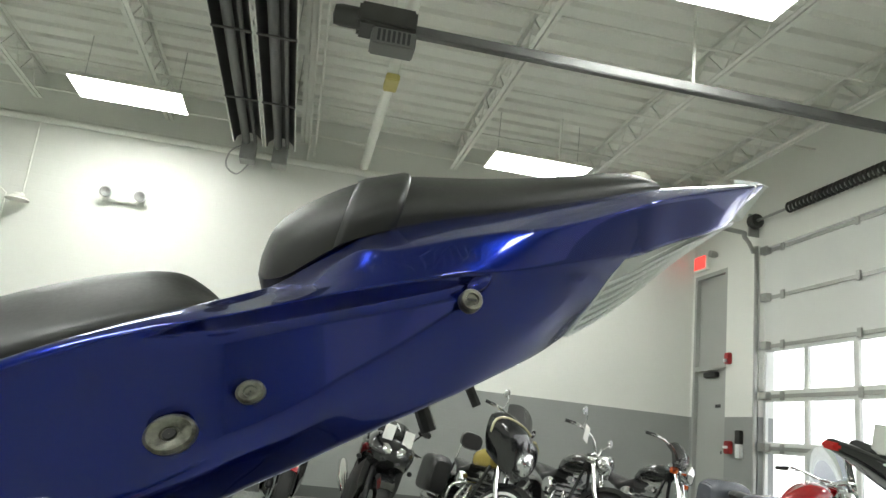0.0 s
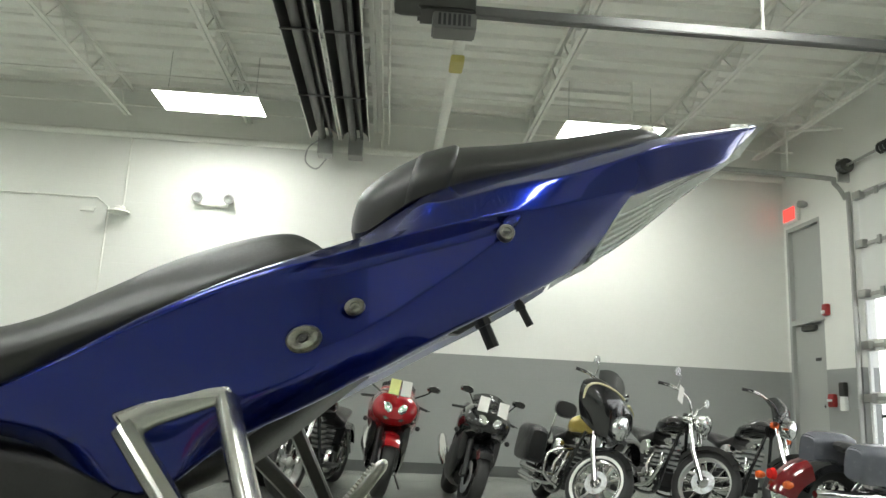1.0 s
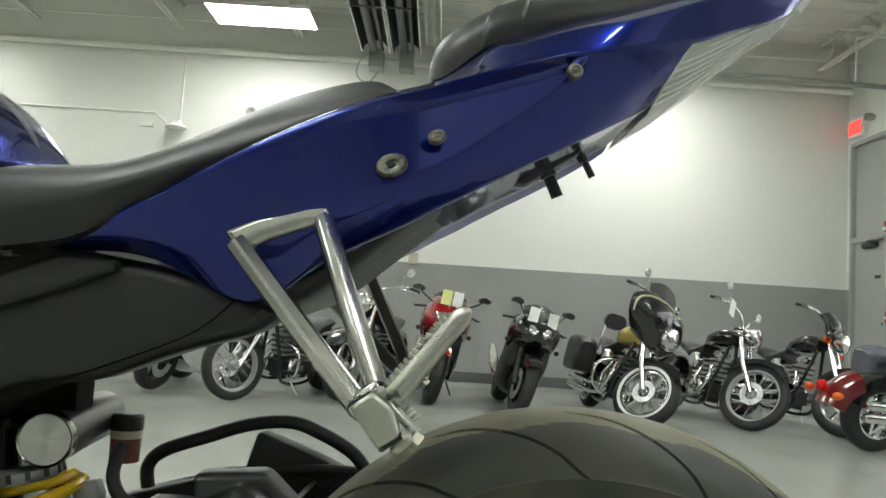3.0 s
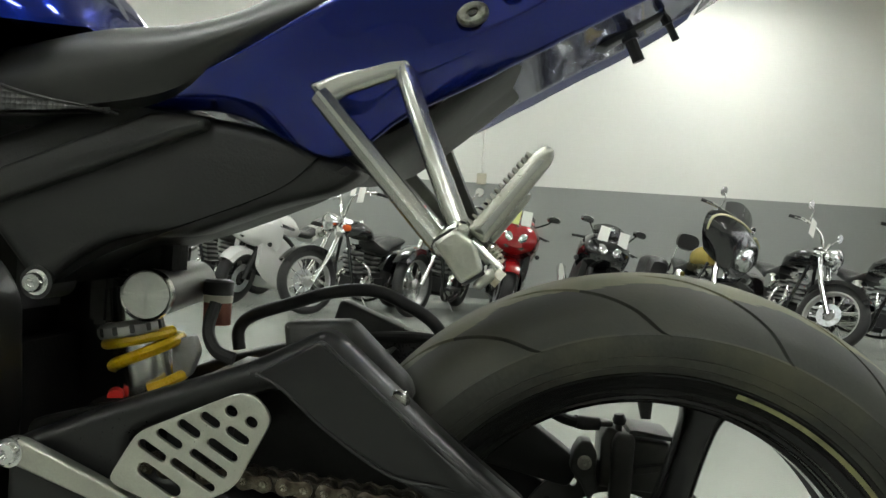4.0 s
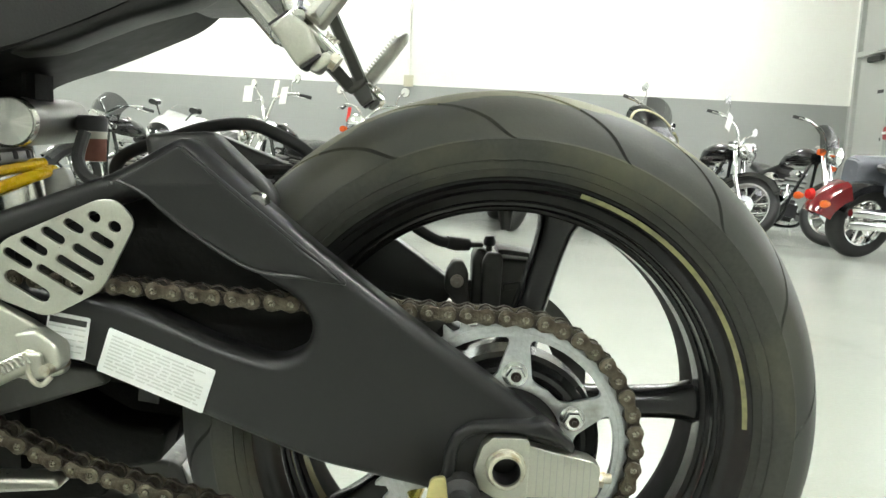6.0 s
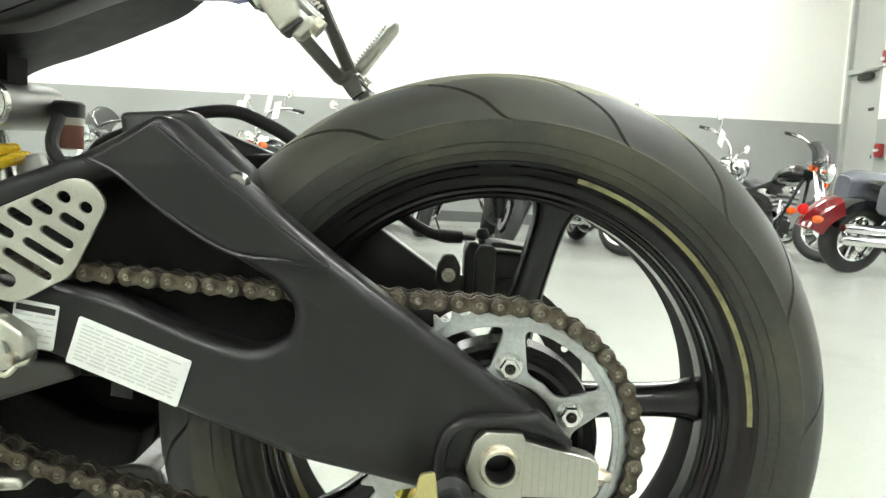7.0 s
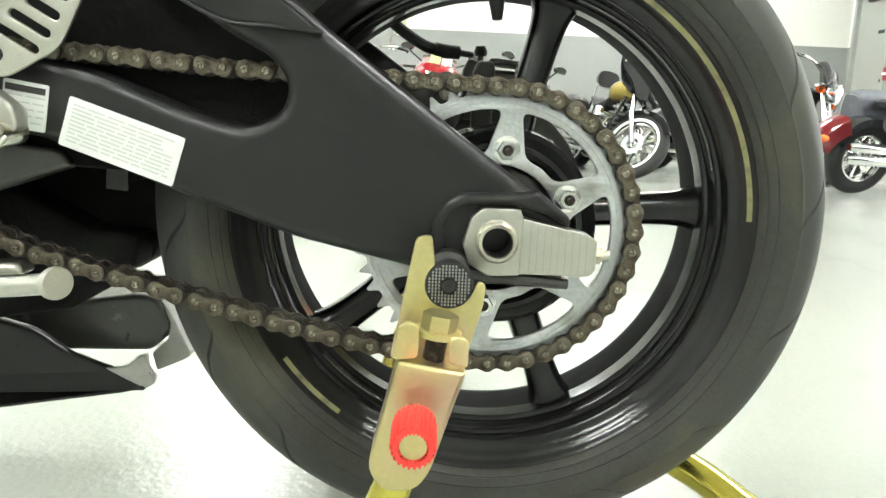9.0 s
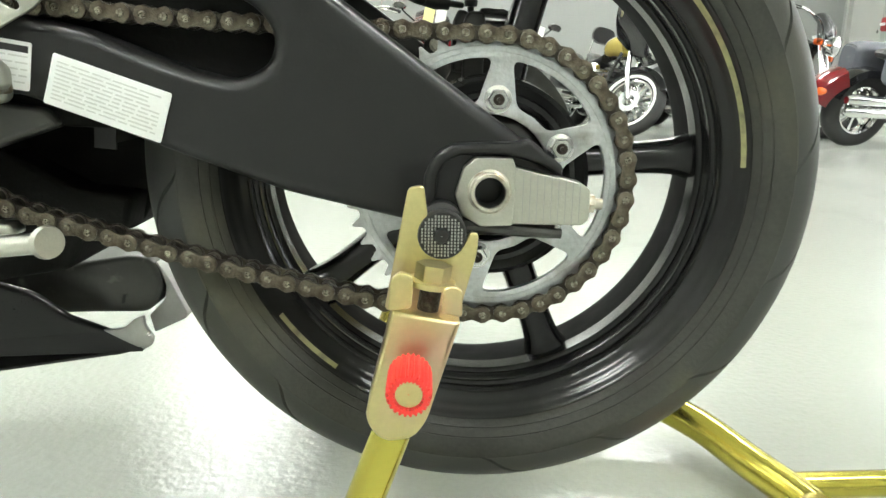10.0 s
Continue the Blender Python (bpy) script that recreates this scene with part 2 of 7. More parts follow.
def tube(pts, r, seg=12, n=1, bm=None, closed=False, flat=1.0):
    """A round bar along a line; r may be one radius or one for each point given."""
    bm = bm or bmesh.new()
    p = spline(pts, n, closed) if n > 1 else [Vector(q) for q in pts]
    rs = r if isinstance(r, (list, tuple)) else [r] * len(pts)
    radii = [rs[min(int(i / max(n, 1)), len(rs) - 1)] + (rs[min(int(i / n) + 1, len(rs) - 1)] - rs[min(int(i / n), len(rs) - 1)]) * (i % n) / n for i in range(len(p))]
    way = [(p[min(i + 1, len(p) - 1)] - p[max(i - 1, 0)]).normalized() for i in range(len(p))]
    if closed:
        way = [(p[(i + 1) % len(p)] - p[i - 1]).normalized() for i in range(len(p))]
    up = Vector((0, 0, 1)) if abs(way[0].z) < 0.9 else Vector((0, 1, 0))
    rings = []
    for q, w, rad in zip(p, way, radii):
        side = w.cross(up).normalized()
        up = side.cross(w).normalized()
        rings.append([q + (side * math.cos(a) + up * math.sin(a) * flat) * rad for a in (2 * math.pi * j / seg for j in range(seg))])
    return skin(bm, rings, loop=closed)


def lathe(profile, centre=(0, 0, 0), seg=48, axis="y", bm=None, loop=False):
    """A turned body: profile of (radius, distance along the axis)."""
    bm = bm or bmesh.new()
    c, rings = Vector(centre), []
    for j in range(seg):
        a = 2 * math.pi * j / seg
        u, v = math.cos(a), math.sin(a)
        if axis == "y":
            rings.append([c + Vector((r * u, d, r * v)) for r, d in profile])
        elif axis == "z":
            rings.append([c + Vector((r * u, r * v, d)) for r, d in profile])
        else:
            rings.append([c + Vector((d, r * u, r * v)) for r, d in profile])
    return skin(bm, rings, closed=loop, caps=False, loop=True)


def fillet(pts, r, n=4):
    """A polygon with its corners rounded; r is one radius or one for each corner."""
    out, k = [], len(pts)
    for i in range(k):
        a, b, c = Vector(pts[i - 1]), Vector(pts[i]), Vector(pts[(i + 1) % k])
        rad = r[i] if isinstance(r, (list, tuple)) else r
        u, w = (a - b), (c - b)
        d = min(rad, u.length * 0.45, w.length * 0.45)
        p, q = b + u.normalized() * d, b + w.normalized() * d
        for j in range(n + 1):
            t = j / n
            out.append(p * (1 - t) ** 2 + b * 2 * t * (1 - t) + q * t * t)
    return out


def plate(name, outer, holes=(), y0=0.0, y1=0.01, bevel=0.001, res=2, shear=None, folds=()):
    """A plate cut to an outline in the x-z plane, with holes and rounded edges, from y0 to y1. shear: y moved by a function of x, z; folds: the x at which it bends."""
    cu = bpy.data.curves.new(name, "CURVE")
    cu.dimensions, cu.fill_mode = "2D", "BOTH"
    half = (y1 - y0) / 2
    cu.extrude, cu.bevel_depth, cu.bevel_resolution, cu.offset = max(half - bevel, 0), bevel, res, -bevel
    for poly in (outer, *holes):
        s = cu.splines.new("POLY")
        s.points.add(len(poly) - 1)
        for q, p in zip(s.points, poly):
            q.co = (p[0], p[1], 0, 1)
        s.use_cyclic_u = True
    ob = bpy.data.objects.new(name, cu)
    me = bpy.data.meshes.new_from_object(ob)
    bpy.data.objects.remove(ob)
    bpy.data.curves.remove(cu)
    weld = bmesh.new()
    weld.from_mesh(me)
    bmesh.ops.remove_doubles(weld, verts=weld.verts, dist=0.00002)
    for fold in folds:
        bmesh.ops.bisect_plane(weld, geom=weld.verts[:] + weld.edges[:] + weld.faces[:], dist=0.000001, plane_co=(fold, 0, 0), plane_no=(1, 0, 0))
    weld.to_mesh(me)
    weld.free()
    mid = (y0 + y1) / 2
    co = np.empty(len(me.vertices) * 3)
    me.vertices.foreach_get("co", co)
    co = co.reshape(-1, 3)
    flat = np.stack([co[:, 0], mid - co[:, 2], co[:, 1]], 1)
    if shear:
        flat[:, 1] += np.array([shear(x, z) for x, _, z in flat])
    me.vertices.foreach_set("co", flat.ravel())
    me.update()
    return me


def slot(a, b, r, n=6):
    """The outline of a round-ended slot from a to b."""
    a, b = Vector(a), Vector(b)
    t = math.atan2(b[1] - a[1], b[0] - a[0])
    out = [b + Vector((math.cos(t - math.pi / 2 + math.pi * j / n), math.sin(t - math.pi / 2 + math.pi * j / n))) * r for j in range(n + 1)]
    return out + [a + Vector((math.cos(t + math.pi / 2 + math.pi * j / n), math.sin(t + math.pi / 2 + math.pi * j / n))) * r for j in range(n + 1)]


def ring2(r, n=32, c=(0, 0), start=0.0):
    return [Vector((c[0] + r * math.cos(start + 2 * math.pi * j / n), c[1] + r * math.sin(start + 2 * math.pi * j / n))) for j in range(n)]


def bolt_head(c, r, h=0.006, hexed=True, bore=0.5, bm=None):
    """A bolt seen from the left side (facing -y): washer, head, and a socket."""
    bm = bm or bmesh.new()
    lathe([(r * 1.3, 0.004), (r * 1.3, 0), (r * 0.9, -0.0005)], c, 20, "y", bm)
    s = 6 if hexed else 20
    lathe([(r, 0), (r, -h * 0.8), (r * 0.88, -h), (r * bore, -h), (r * bore * 0.9, -h * 0.35), (0.0002, -h * 0.35)], c, s, "y", bm)
    return bm


# ---- the hall ----
XW, XE, YS, YN, ZC = -10.5, 5.13, -7.0, 9.05, 4.72
BAND = 1.48


def block_relief(m, axis):
    """Painted block courses: a faint bed and head joint in the relief."""
    n, l = m.node_tree.nodes, m.node_tree.links
    tc, sep, com = n.new("ShaderNodeTexCoord"), n.new("ShaderNodeSeparateXYZ"), n.new("ShaderNodeCombineXYZ")
    l.new(tc.outputs["Object"], sep.inputs[0])
    l.new(sep.outputs["XYZ".index(axis)], com.inputs[0])
    l.new(sep.outputs[2], com.inputs[1])
    br = n.new("ShaderNodeTexBrick")
    br.inputs["Scale"].default_value, br.inputs["Mortar Size"].default_value = 1.0, 0.006
    br.inputs["Brick Width"].default_value, br.inputs["Row Height"].default_value = 0.4, 0.2
    br.inputs["Color1"].default_value = br.inputs["Color2"].default_value = (1, 1, 1, 1)
    br.inputs["Mortar"].default_value = (0, 0, 0, 1)
    l.new(com.outputs[0], br.inputs["Vector"])
    b = n.new("ShaderNodeBump")
    b.inputs["Strength"].default_value, b.inputs["Distance"].default_value = 0.25, 0.004
    l.new(br.outputs["Color"], b.inputs["Height"])
    old = n["Bump"]
    l.new(b.outputs[0], old.inputs["Normal"])
    return m


def wall_mats(axis):
    white = block_relief(mat("white_block_wall_" + axis.lower(), (0.80, 0.805, 0.755), 0.5, 0, 0.03, 0.9, 70, 0.06), axis)
    grey = block_relief(mat("grey_block_wall_" + axis.lower(), (0.30, 0.31, 0.295), 0.45, 0, 0.05, 0.9, 70, 0.06), axis)
    return [white, grey]


def wall(name, boxes, mats, label):
    """A wall of boxes, each split at the painted band."""
    bm = bmesh.new()
    for x0, x1, y0, y1, z0, z1 in boxes:
        for a, b, i in ((z0, min(z1, BAND), 1), (max(z0, BAND), z1, 0)):
            if b > a:
                k = len(bm.faces)
                box(x0, x1, y0, y1, a, b, bm=bm)
                bm.faces.ensure_lookup_table()
                for f in bm.faces[k:]:
                    f.material_index = i
    ob = part(name, bm, mats)
    return tagged(ob, label, "wall", kind="structure")


NS, EW = wall_mats("X"), wall_mats("Y")
tagged(part("ground", box(-150, 200, -150, 150, -0.35, -0.25), mat("outdoor_concrete", (0.45, 0.44, 0.42), 0.8, 0, 0.1, 0.3, 20)), "pale concrete yard outside the overhead door", "ground", kind="structure")
tagged(part("floor", box(XW - 0.2, XE + 0.2, YS - 0.2, YN + 0.2, -0.25, 0), FLOOR), "glossy pale grey-green epoxy workshop floor", "floor", kind="structure")
wall("wall_north", [(XW - 0.2, XE + 0.2, YN, YN + 0.2, 0, ZC + 0.3)], NS, "white painted block wall with a grey lower band")
wall("wall_south", [(XW - 0.2, XE + 0.2, YS - 0.2, YS, 0, ZC + 0.3)], NS, "white painted block wall with a grey lower band")
wall("wall_west", [(XW - 0.2, XW, YS, YN, 0, ZC + 0.3)], EW, "white painted block wall with a grey lower band")
DY0, DY1, DZ = 1.50, 7.50, 3.46      # overhead door opening
EY0, EY1, EZ = 8.20, 9.00, 3.38      # exit door opening with its transom
wall("wall_east", [(XE, XE + 0.2, YS, DY0, 0, ZC + 0.3), (XE, XE + 0.2, DY0, DY1, DZ, ZC + 0.3), (XE, XE + 0.2, DY1, EY0, 0, ZC + 0.3),
                   (XE, XE + 0.2, EY0, EY1, EZ, ZC + 0.3), (XE, XE + 0.2, EY1, YN, 0, ZC + 0.3)], EW, "white painted block wall with door openings and a grey lower band")
tagged(part("baseboard", box(XW, XE, YN - 0.012, YN - 0.002, 0, 0.13, 0.003), BASE), "dark rubber baseboard along the painted block wall", "baseboard", kind="structure")


def deck():
    """Ribbed steel roof deck: trapezoid ribs along x."""
    bm, pitch = bmesh.new(), 0.305
    prof, y = [], YS - 0.2
    while y < YN + 0.2:
        prof += [(y, ZC), (y + 0.20, ZC), (y + 0.225, ZC + 0.045), (y + 0.28, ZC + 0.045)]
        y += pitch
    skin(bm, [[Vector((x, a, z)) for a, z in prof] for x in (XW - 0.2, XE + 0.2)], closed=False, caps=False)
    top = [Vector((x, y, ZC + 0.1)) for x, y in ((XW - 0.2, YS - 0.2), (XE + 0.2, YS - 0.2), (XE + 0.2, YN + 0.2), (XW - 0.2, YN + 0.2))]
    bm.faces.new([bm.verts.new(p) for p in top])
    return bm


tagged(part("ceiling", deck(), CEIL, angle=20), "white painted ribbed steel roof deck", "ceiling", kind="structure")


def joist(x):
    """An open-web roof joist along y: angle chords and a bent-bar web."""
    bm, z0, z1 = bmesh.new(), ZC - 0.36, ZC - 0.004
    for s in (-1, 1):
        box(x + s * 0.008, x + s * 0.05, YS, YN, z0, z0 + 0.006, bm=bm)
        box(x + s * 0.008, x + s * 0.014, YS, YN, z0 + 0.006, z0 + 0.045, bm=bm)
        box(x + s * 0.008, x + s * 0.05, YS, YN, z1 - 0.006, z1, bm=bm)
        box(x + s * 0.008, x + s * 0.014, YS, YN, z1 - 0.045, z1 - 0.006, bm=bm)
    k, pts = 0, []
    while YS + k * 0.3 < YN:
        pts.append((x, YS + k * 0.3, z0 + 0.02 if k % 2 else z1 - 0.02))
        k += 1
    tube(pts, 0.009, 6, 1, bm)
    return part("ceiling_joist", bm, CEIL)


for jx in (-9.0, -7.3, -5.6, -3.72, -2.15, -0.45, 1.55, 3.30, 4.75):
    tagged(joist(jx), "white painted open-web steel roof joist", "joist", kind="structure")
for by in (0.5, 3.4, 5.0, 6.5, 7.75, 8.75):
    ob = part("joist_bridging", tube([(XW, by, ZC - 0.33), (XE, by, ZC - 0.33)], 0.014, 6), CEIL)
    tagged(ob, "white painted bridging bar across the roof joists", "bridging", kind="structure")

# ---- lamps ----
LZ = 4.10


def ceiling_lamp(x, y, z=LZ):
    t = thing("ceiling_lamp", "lit white fluorescent high-bay lamp hanging from the roof", "lamp", (x, y, z), group="ceiling lamps")
    bm = bmesh.new()
    w, d = 0.58, 0.292
    skin(bm, [[Vector((s * a, u * b, h)) for s, u in ((-1, -1), (1, -1), (1, 1), (-1, 1))] for a, b, h in ((w, d, 0.0), (w + 0.012, d + 0.012, 0.0), (w - 0.03, d - 0.10, 0.09))], caps=False)
    bm.faces.new([bm.verts.new((s * (w - 0.03), u * (d - 0.10), 0.09)) for s, u in ((-1, -1), (1, -1), (1, 1), (-1, 1))])
    part("housing", bm, CEIL, t, local=True)
    bm = bmesh.new()
    box(-w + 0.004, w - 0.004, -d + 0.004, d - 0.004, 0.002, 0.010, bm=bm)
    part("diffuser", bm, LAMP_ON, t, "lit white lamp panel", local=True)
    for s in (-0.5, 0.5):
        part("cable", tube([(s, 0, 0.09), (s, 0, ZC - z + 0.01)], 0.003, 6), GALV, t, local=True)
    return t


first = ceiling_lamp(-2.34, 7.77)
for lx in (-7.0, -2.34, 2.34):
    for ly in (7.77, 3.73, -0.3, -4.3):
        if (lx, ly) != (-2.34, 7.77):
            copy_thing(first, pose(lx, ly, LZ))

# ---- radiant heaters ----
BURNER = mat("oxidised_burner_steel", (0.13, 0.13, 0.125), 0.5, 0.4, 0.2, 5, 60, 0.05)


def heater(x, z=4.10, y0=2.4, y1=8.62):
    t = thing("radiant_heater", "dark radiant tube heater under a steel reflector", "heater", (x, 0, z), group="radiant heaters")
    prof = [(-0.17, -0.02), (-0.155, 0.05), (-0.07, 0.13), (0.07, 0.13), (0.155, 0.05), (0.17, -0.02), (0.165, -0.02), (0.15, 0.046), (0.066, 0.124), (-0.066, 0.124), (-0.15, 0.046), (-0.165, -0.02)]
    part("reflector", skin(bmesh.new(), [[Vector((a, y, b)) for a, b in prof] for y in (y0, y1)]), DARKSTEEL, t, "dark steel trough reflector", local=True)
    for s, rad in ((-0.035, 0.05), (0.075, 0.022)):
        part("burner_tube", tube([(s, y0 - 0.05, 0.03), (s, y1 + 0.06, 0.03)], rad, 12), BURNER, t, "oxidised grey burner tube", local=True)
    for s in (-0.176, 0.176):
        part("reflector_lip", box(s - 0.006, s + 0.006, y0, y1, -0.026, -0.006), CEIL, t, local=True)
    for y in np.arange(y0 + 0.3, y1, 1.5):
        part("hanger_strap", box(-0.178, 0.178, y, y + 0.03, -0.034, -0.022), DARKSTEEL, t, local=True)
        for s in (-0.172, 0.172):
            part("hanger_rod", tube([(s, y + 0.015, -0.03), (s, y + 0.015, ZC - z - 0.02)], 0.004, 6), GALV, t, local=True)
    return t


h1, h2 = heater(-1.10), heater(-0.71)
for h, s in ((h1, -1), (h2, 1)):
    part("gas_burner_box", box(-0.09, 0.09, 8.66, 8.90, -0.20, 0.04, 0.008), GALV, h, "grey burner box at the heater's end", local=True)
part("gas_hose", tube([(-0.10, 8.78, 0.0), (-0.22, 8.80, -0.1), (-0.24, 8.82, -0.28), (-0.1, 8.84, -0.36), (0.02, 8.82, -0.22)], 0.010, 8, 6), GALV, h1, local=True)

# ---- pipes and small fittings on the far wall ----
def fitting(name, bm, material, label, category):
    ob = part(name, bm, material)
    return tagged(ob, label, category)


fitting("wall_pipe", tube([(XW, YN - 0.06, 4.08), (XE, YN - 0.06, 4.08)], 0.045, 12), CEIL, "white painted pipe along the top of the wall", "pipe")
fitting("ceiling_pipe", tube([(0.36, YS, 4.16), (0.36, YN - 0.02, 4.16)], 0.055, 14), CEIL, "white painted sprinkler pipe under the roof", "pipe")
fitting("pipe_tag", box(0.295, 0.425, 6.02, 6.30, 4.03, 4.10, 0.01), mat("yellow_pipe_tag", (0.55, 0.48, 0.16), 0.5), "yellow tag on the white sprinkler pipe", "tag")
fitting("ceiling_conduit", tube([(-0.38, YS, 4.34), (-0.38, YN - 0.1, 4.34), (-0.38, YN - 0.03, 4.25), (-0.38, YN - 0.03, 4.1)], 0.014, 8), CEIL, "white painted conduit under the roof", "conduit")
fitting("ceiling_conduit", tube([(-0.30, YS, 4.34), (-0.30, YN - 0.1, 4.34), (-0.30, YN - 0.03, 4.2)], 0.014, 8), CEIL, "white painted conduit under the roof", "conduit")
fitting("wall_conduit", tube([(XW, YN - 0.02, 3.22), (-3.95, YN - 0.02, 3.22), (-3.80, YN - 0.02, 3.10), (-3.80, YN - 0.02, 1.5)], 0.012, 8), CEIL, "white painted conduit bent down the wall", "conduit")
fitting("wall_conduit", tube([(-3.62, YN - 0.02, 4.05), (-3.62, YN - 0.02, 3.12)], 0.012, 8), CEIL, "white painted conduit down the wall", "conduit")
fitting("wall_conduit", tube([(-0.05, YN - 0.02, 3.10), (-0.42, YN - 0.02, 3.10), (-0.47, YN - 0.02, 3.05), (-0.47, YN - 0.02, 1.60)], 0.012, 8), CEIL, "white painted conduit down to an outlet box", "conduit")
fitting("outlet_box", box(-0.53, -0.41, YN - 0.06, YN - 0.002, 1.46, 1.60, 0.006), mat("cream_box", (0.55, 0.52, 0.40), 0.5), "cream outlet box on the wall", "outlet box")
fitting("junction_box", box(-4.14, -3.96, YN - 0.05, YN - 0.002, 3.03, 3.09, 0.005), CEIL, "small white junction box on the wall", "junction box")
cam_t = thing("wall_strobe", "white alarm strobe under a conduit on the wall", "alarm", (-3.62, YN, 3.06))
part("body", lathe([(0.0005, 0.03), (0.05, 0.03), (0.06, 0.0), (0.13, -0.03), (0.135, -0.05), (0.0005, -0.055)], (0, -0.14, 0), 20, "z"), CEIL, cam_t, local=True)
part("bracket", box(-0.03, 0.03, -0.14, -0.002, -0.01, 0.06, 0.006), CEIL, cam_t, local=True)
em = thing("emergency_light", "white twin-head emergency light on the wall", "emergency light", (-2.48, YN, 3.24))
part("body", box(-0.17, 0.17, -0.07, -0.002, -0.05, 0.03, 0.012), CEIL, em, local=True)
for s in (-1, 1):
    part("lamp_head", lathe([(0.0005, 0.06), (0.04, 0.05), (0.065, -0.02), (0.068, -0.05), (0.055, -0.052), (0.03, -0.03), (0.0005, -0.02)], (s * 0.2, -0.09, 0.04), 20, "y"), GALV, em, "grey swivel lamp head", local=True)

# ---- overhead door ----
def overhead_door():
    t = thing("overhead_door", "white sectional overhead door with rows of window panes", "overhead door", (XE, 0, 0), kind="structure")
    white = mat("white_door_enamel", (0.76, 0.77, 0.74), 0.35, 0, 0.03, 2, 80, 0.03)
    sect = 0.572
    for i in range(6):
        z0, z1 = i * sect + 0.004, (i + 1) * sect - 0.004
        if i in (1, 2, 3):
            bm = bmesh.new()
            n = 8
            w = (DY1 - DY0 - 0.04) / n
            box(0.05, 0.09, DY0 + 0.02, DY1 - 0.02, z0, z0 + 0.06, bm=bm)
            box(0.05, 0.09, DY0 + 0.02, DY1 - 0.02, z1 - 0.06, z1, bm=bm)
            for k in range(n + 1):
                y = DY0 + 0.02 + k * w
                box(0.051, 0.089, max(y - 0.035, DY0 + 0.02), min(y + 0.035, DY1 - 0.02), z0 + 0.06, z1 - 0.06, bm=bm)
            sec = part("door_section", bm, white, t, local=True)
            for k in range(n):
                y = DY0 + 0.02 + k * w
                pane = part("pane", box(0.067, 0.073, y + 0.036, y + w - 0.036, z0 + 0.061, z1 - 0.061), WINDOW, sec, "clear window pane", local=True)
                pane.visible_shadow = False
        else:
            sec = part("door_section", box(0.05, 0.09, DY0 + 0.02, DY1 - 0.02, z0, z1, 0.006), white, t, local=True)
        part("hinge_rail", box(0.034, 0.05, DY0 + 0.02, DY1 - 0.02, z1 - 0.022, z1 + 0.020, 0.003), GALV, t, "grey steel stiffening rail", local=True)
        for y in np.arange(DY0 + 0.8, DY1 - 0.3, 1.2):
            part("hinge", box(0.012, 0.034, y - 0.03, y + 0.03, z1 - 0.05, z1 + 0.05, 0.004), GALV, t, local=True)
        part("roller_bracket", box(-0.02, 0.05, DY1 - 0.16, DY1 - 0.02, z1 - 0.04, z1 + 0.05, 0.005), GALV, t, local=True)
    for y in (DY0 - 0.04, DY1 + 0.03):
        pts = [(-0.03, y, 0.02), (-0.03, y, 3.20), (-0.07, y, 3.42), (-0.20, y, 3.60), (-0.42, y, 3.66), (-2.75, y, 3.70)]
        part("track", tube(pts, 0.030, 8, 5, flat=0.6), GALV, t, "grey curved roller track", local=True)
        part("track_hanger", tube([(-2.6, y, 3.68), (-2.6, y, ZC - 0.05)], 0.016, 6), CEIL, t, local=True)
        part("track_hanger", tube([(-0.75, y, 3.70), (-0.75, y, 4.2), (-0.05, y, 4.28)], 0.016, 6), CEIL, t, local=True)
    part("torsion_shaft", tube([(-0.08, DY0, 3.80), (-0.08, DY1 + 0.1, 3.80)], 0.016, 8), GALV, t, local=True)
    helix = [(-0.08 + 0.05 * math.cos(a), 3.0 + (6.85 - 3.0) * a / (2 * math.pi * 60), 3.80 + 0.05 * math.sin(a)) for a in np.arange(0, 2 * math.pi * 60, 0.5)]
    part("torsion_spring", tube(helix, 0.016, 6), DARKSTEEL, t, "dark coiled torsion spring", local=True)
    part("cable_drum", lathe([(0.02, -0.05), (0.08, -0.05), (0.09, -0.03), (0.07, 0.0), (0.09, 0.05), (0.02, 0.05)], (-0.08, DY1 - 0.02, 3.80), 20, "y"), DARKSTEEL, t, local=True)
    part("bearing_plate", box(-0.14, -0.002, DY1 + 0.02, DY1 + 0.05, 3.62, 3.90, 0.004), GALV, t, local=True)
    return t


overhead_door()
op = thing("door_operator", "dark electric operator with a long steel rail for the overhead door", "door operator", (0, 4.50, 3.70))
part("rail", box(0.36, XE - 0.06, -0.035, 0.035, -0.04, 0.04, 0.008), BURNER, op, "long dark grey steel drive rail", local=True)
part("motor_box", box(-0.06, 0.36, -0.12, 0.14, -0.06, 0.11, 0.02), DARKSTEEL, op, local=True)
part("control_box", box(0.05, 0.37, -0.10, 0.10, -0.19, -0.062, 0.012), mat("grey_control_box", (0.16, 0.16, 0.15), 0.45), op, "grey slotted control box", local=True)
part("motor", lathe([(0.0005, -0.16), (0.07, -0.15), (0.08, -0.10), (0.08, 0.06), (0.0005, 0.06)], (-0.08, 0, 0.02), 20, "x"), DARKSTEEL, op, local=True)
for k in range(7):
    part("vent_slot", box(0.09 + k * 0.036, 0.11 + k * 0.036, -0.104, -0.1005, -0.17, -0.08), DARKINK, op, local=True)
for x in (0.2, 2.6):
    part("hanger_strut", tube([(x, 0.06, 0.06), (x, 0.06, ZC - 3.70 - 0.05)], 0.014, 6), CEIL, op, local=True)

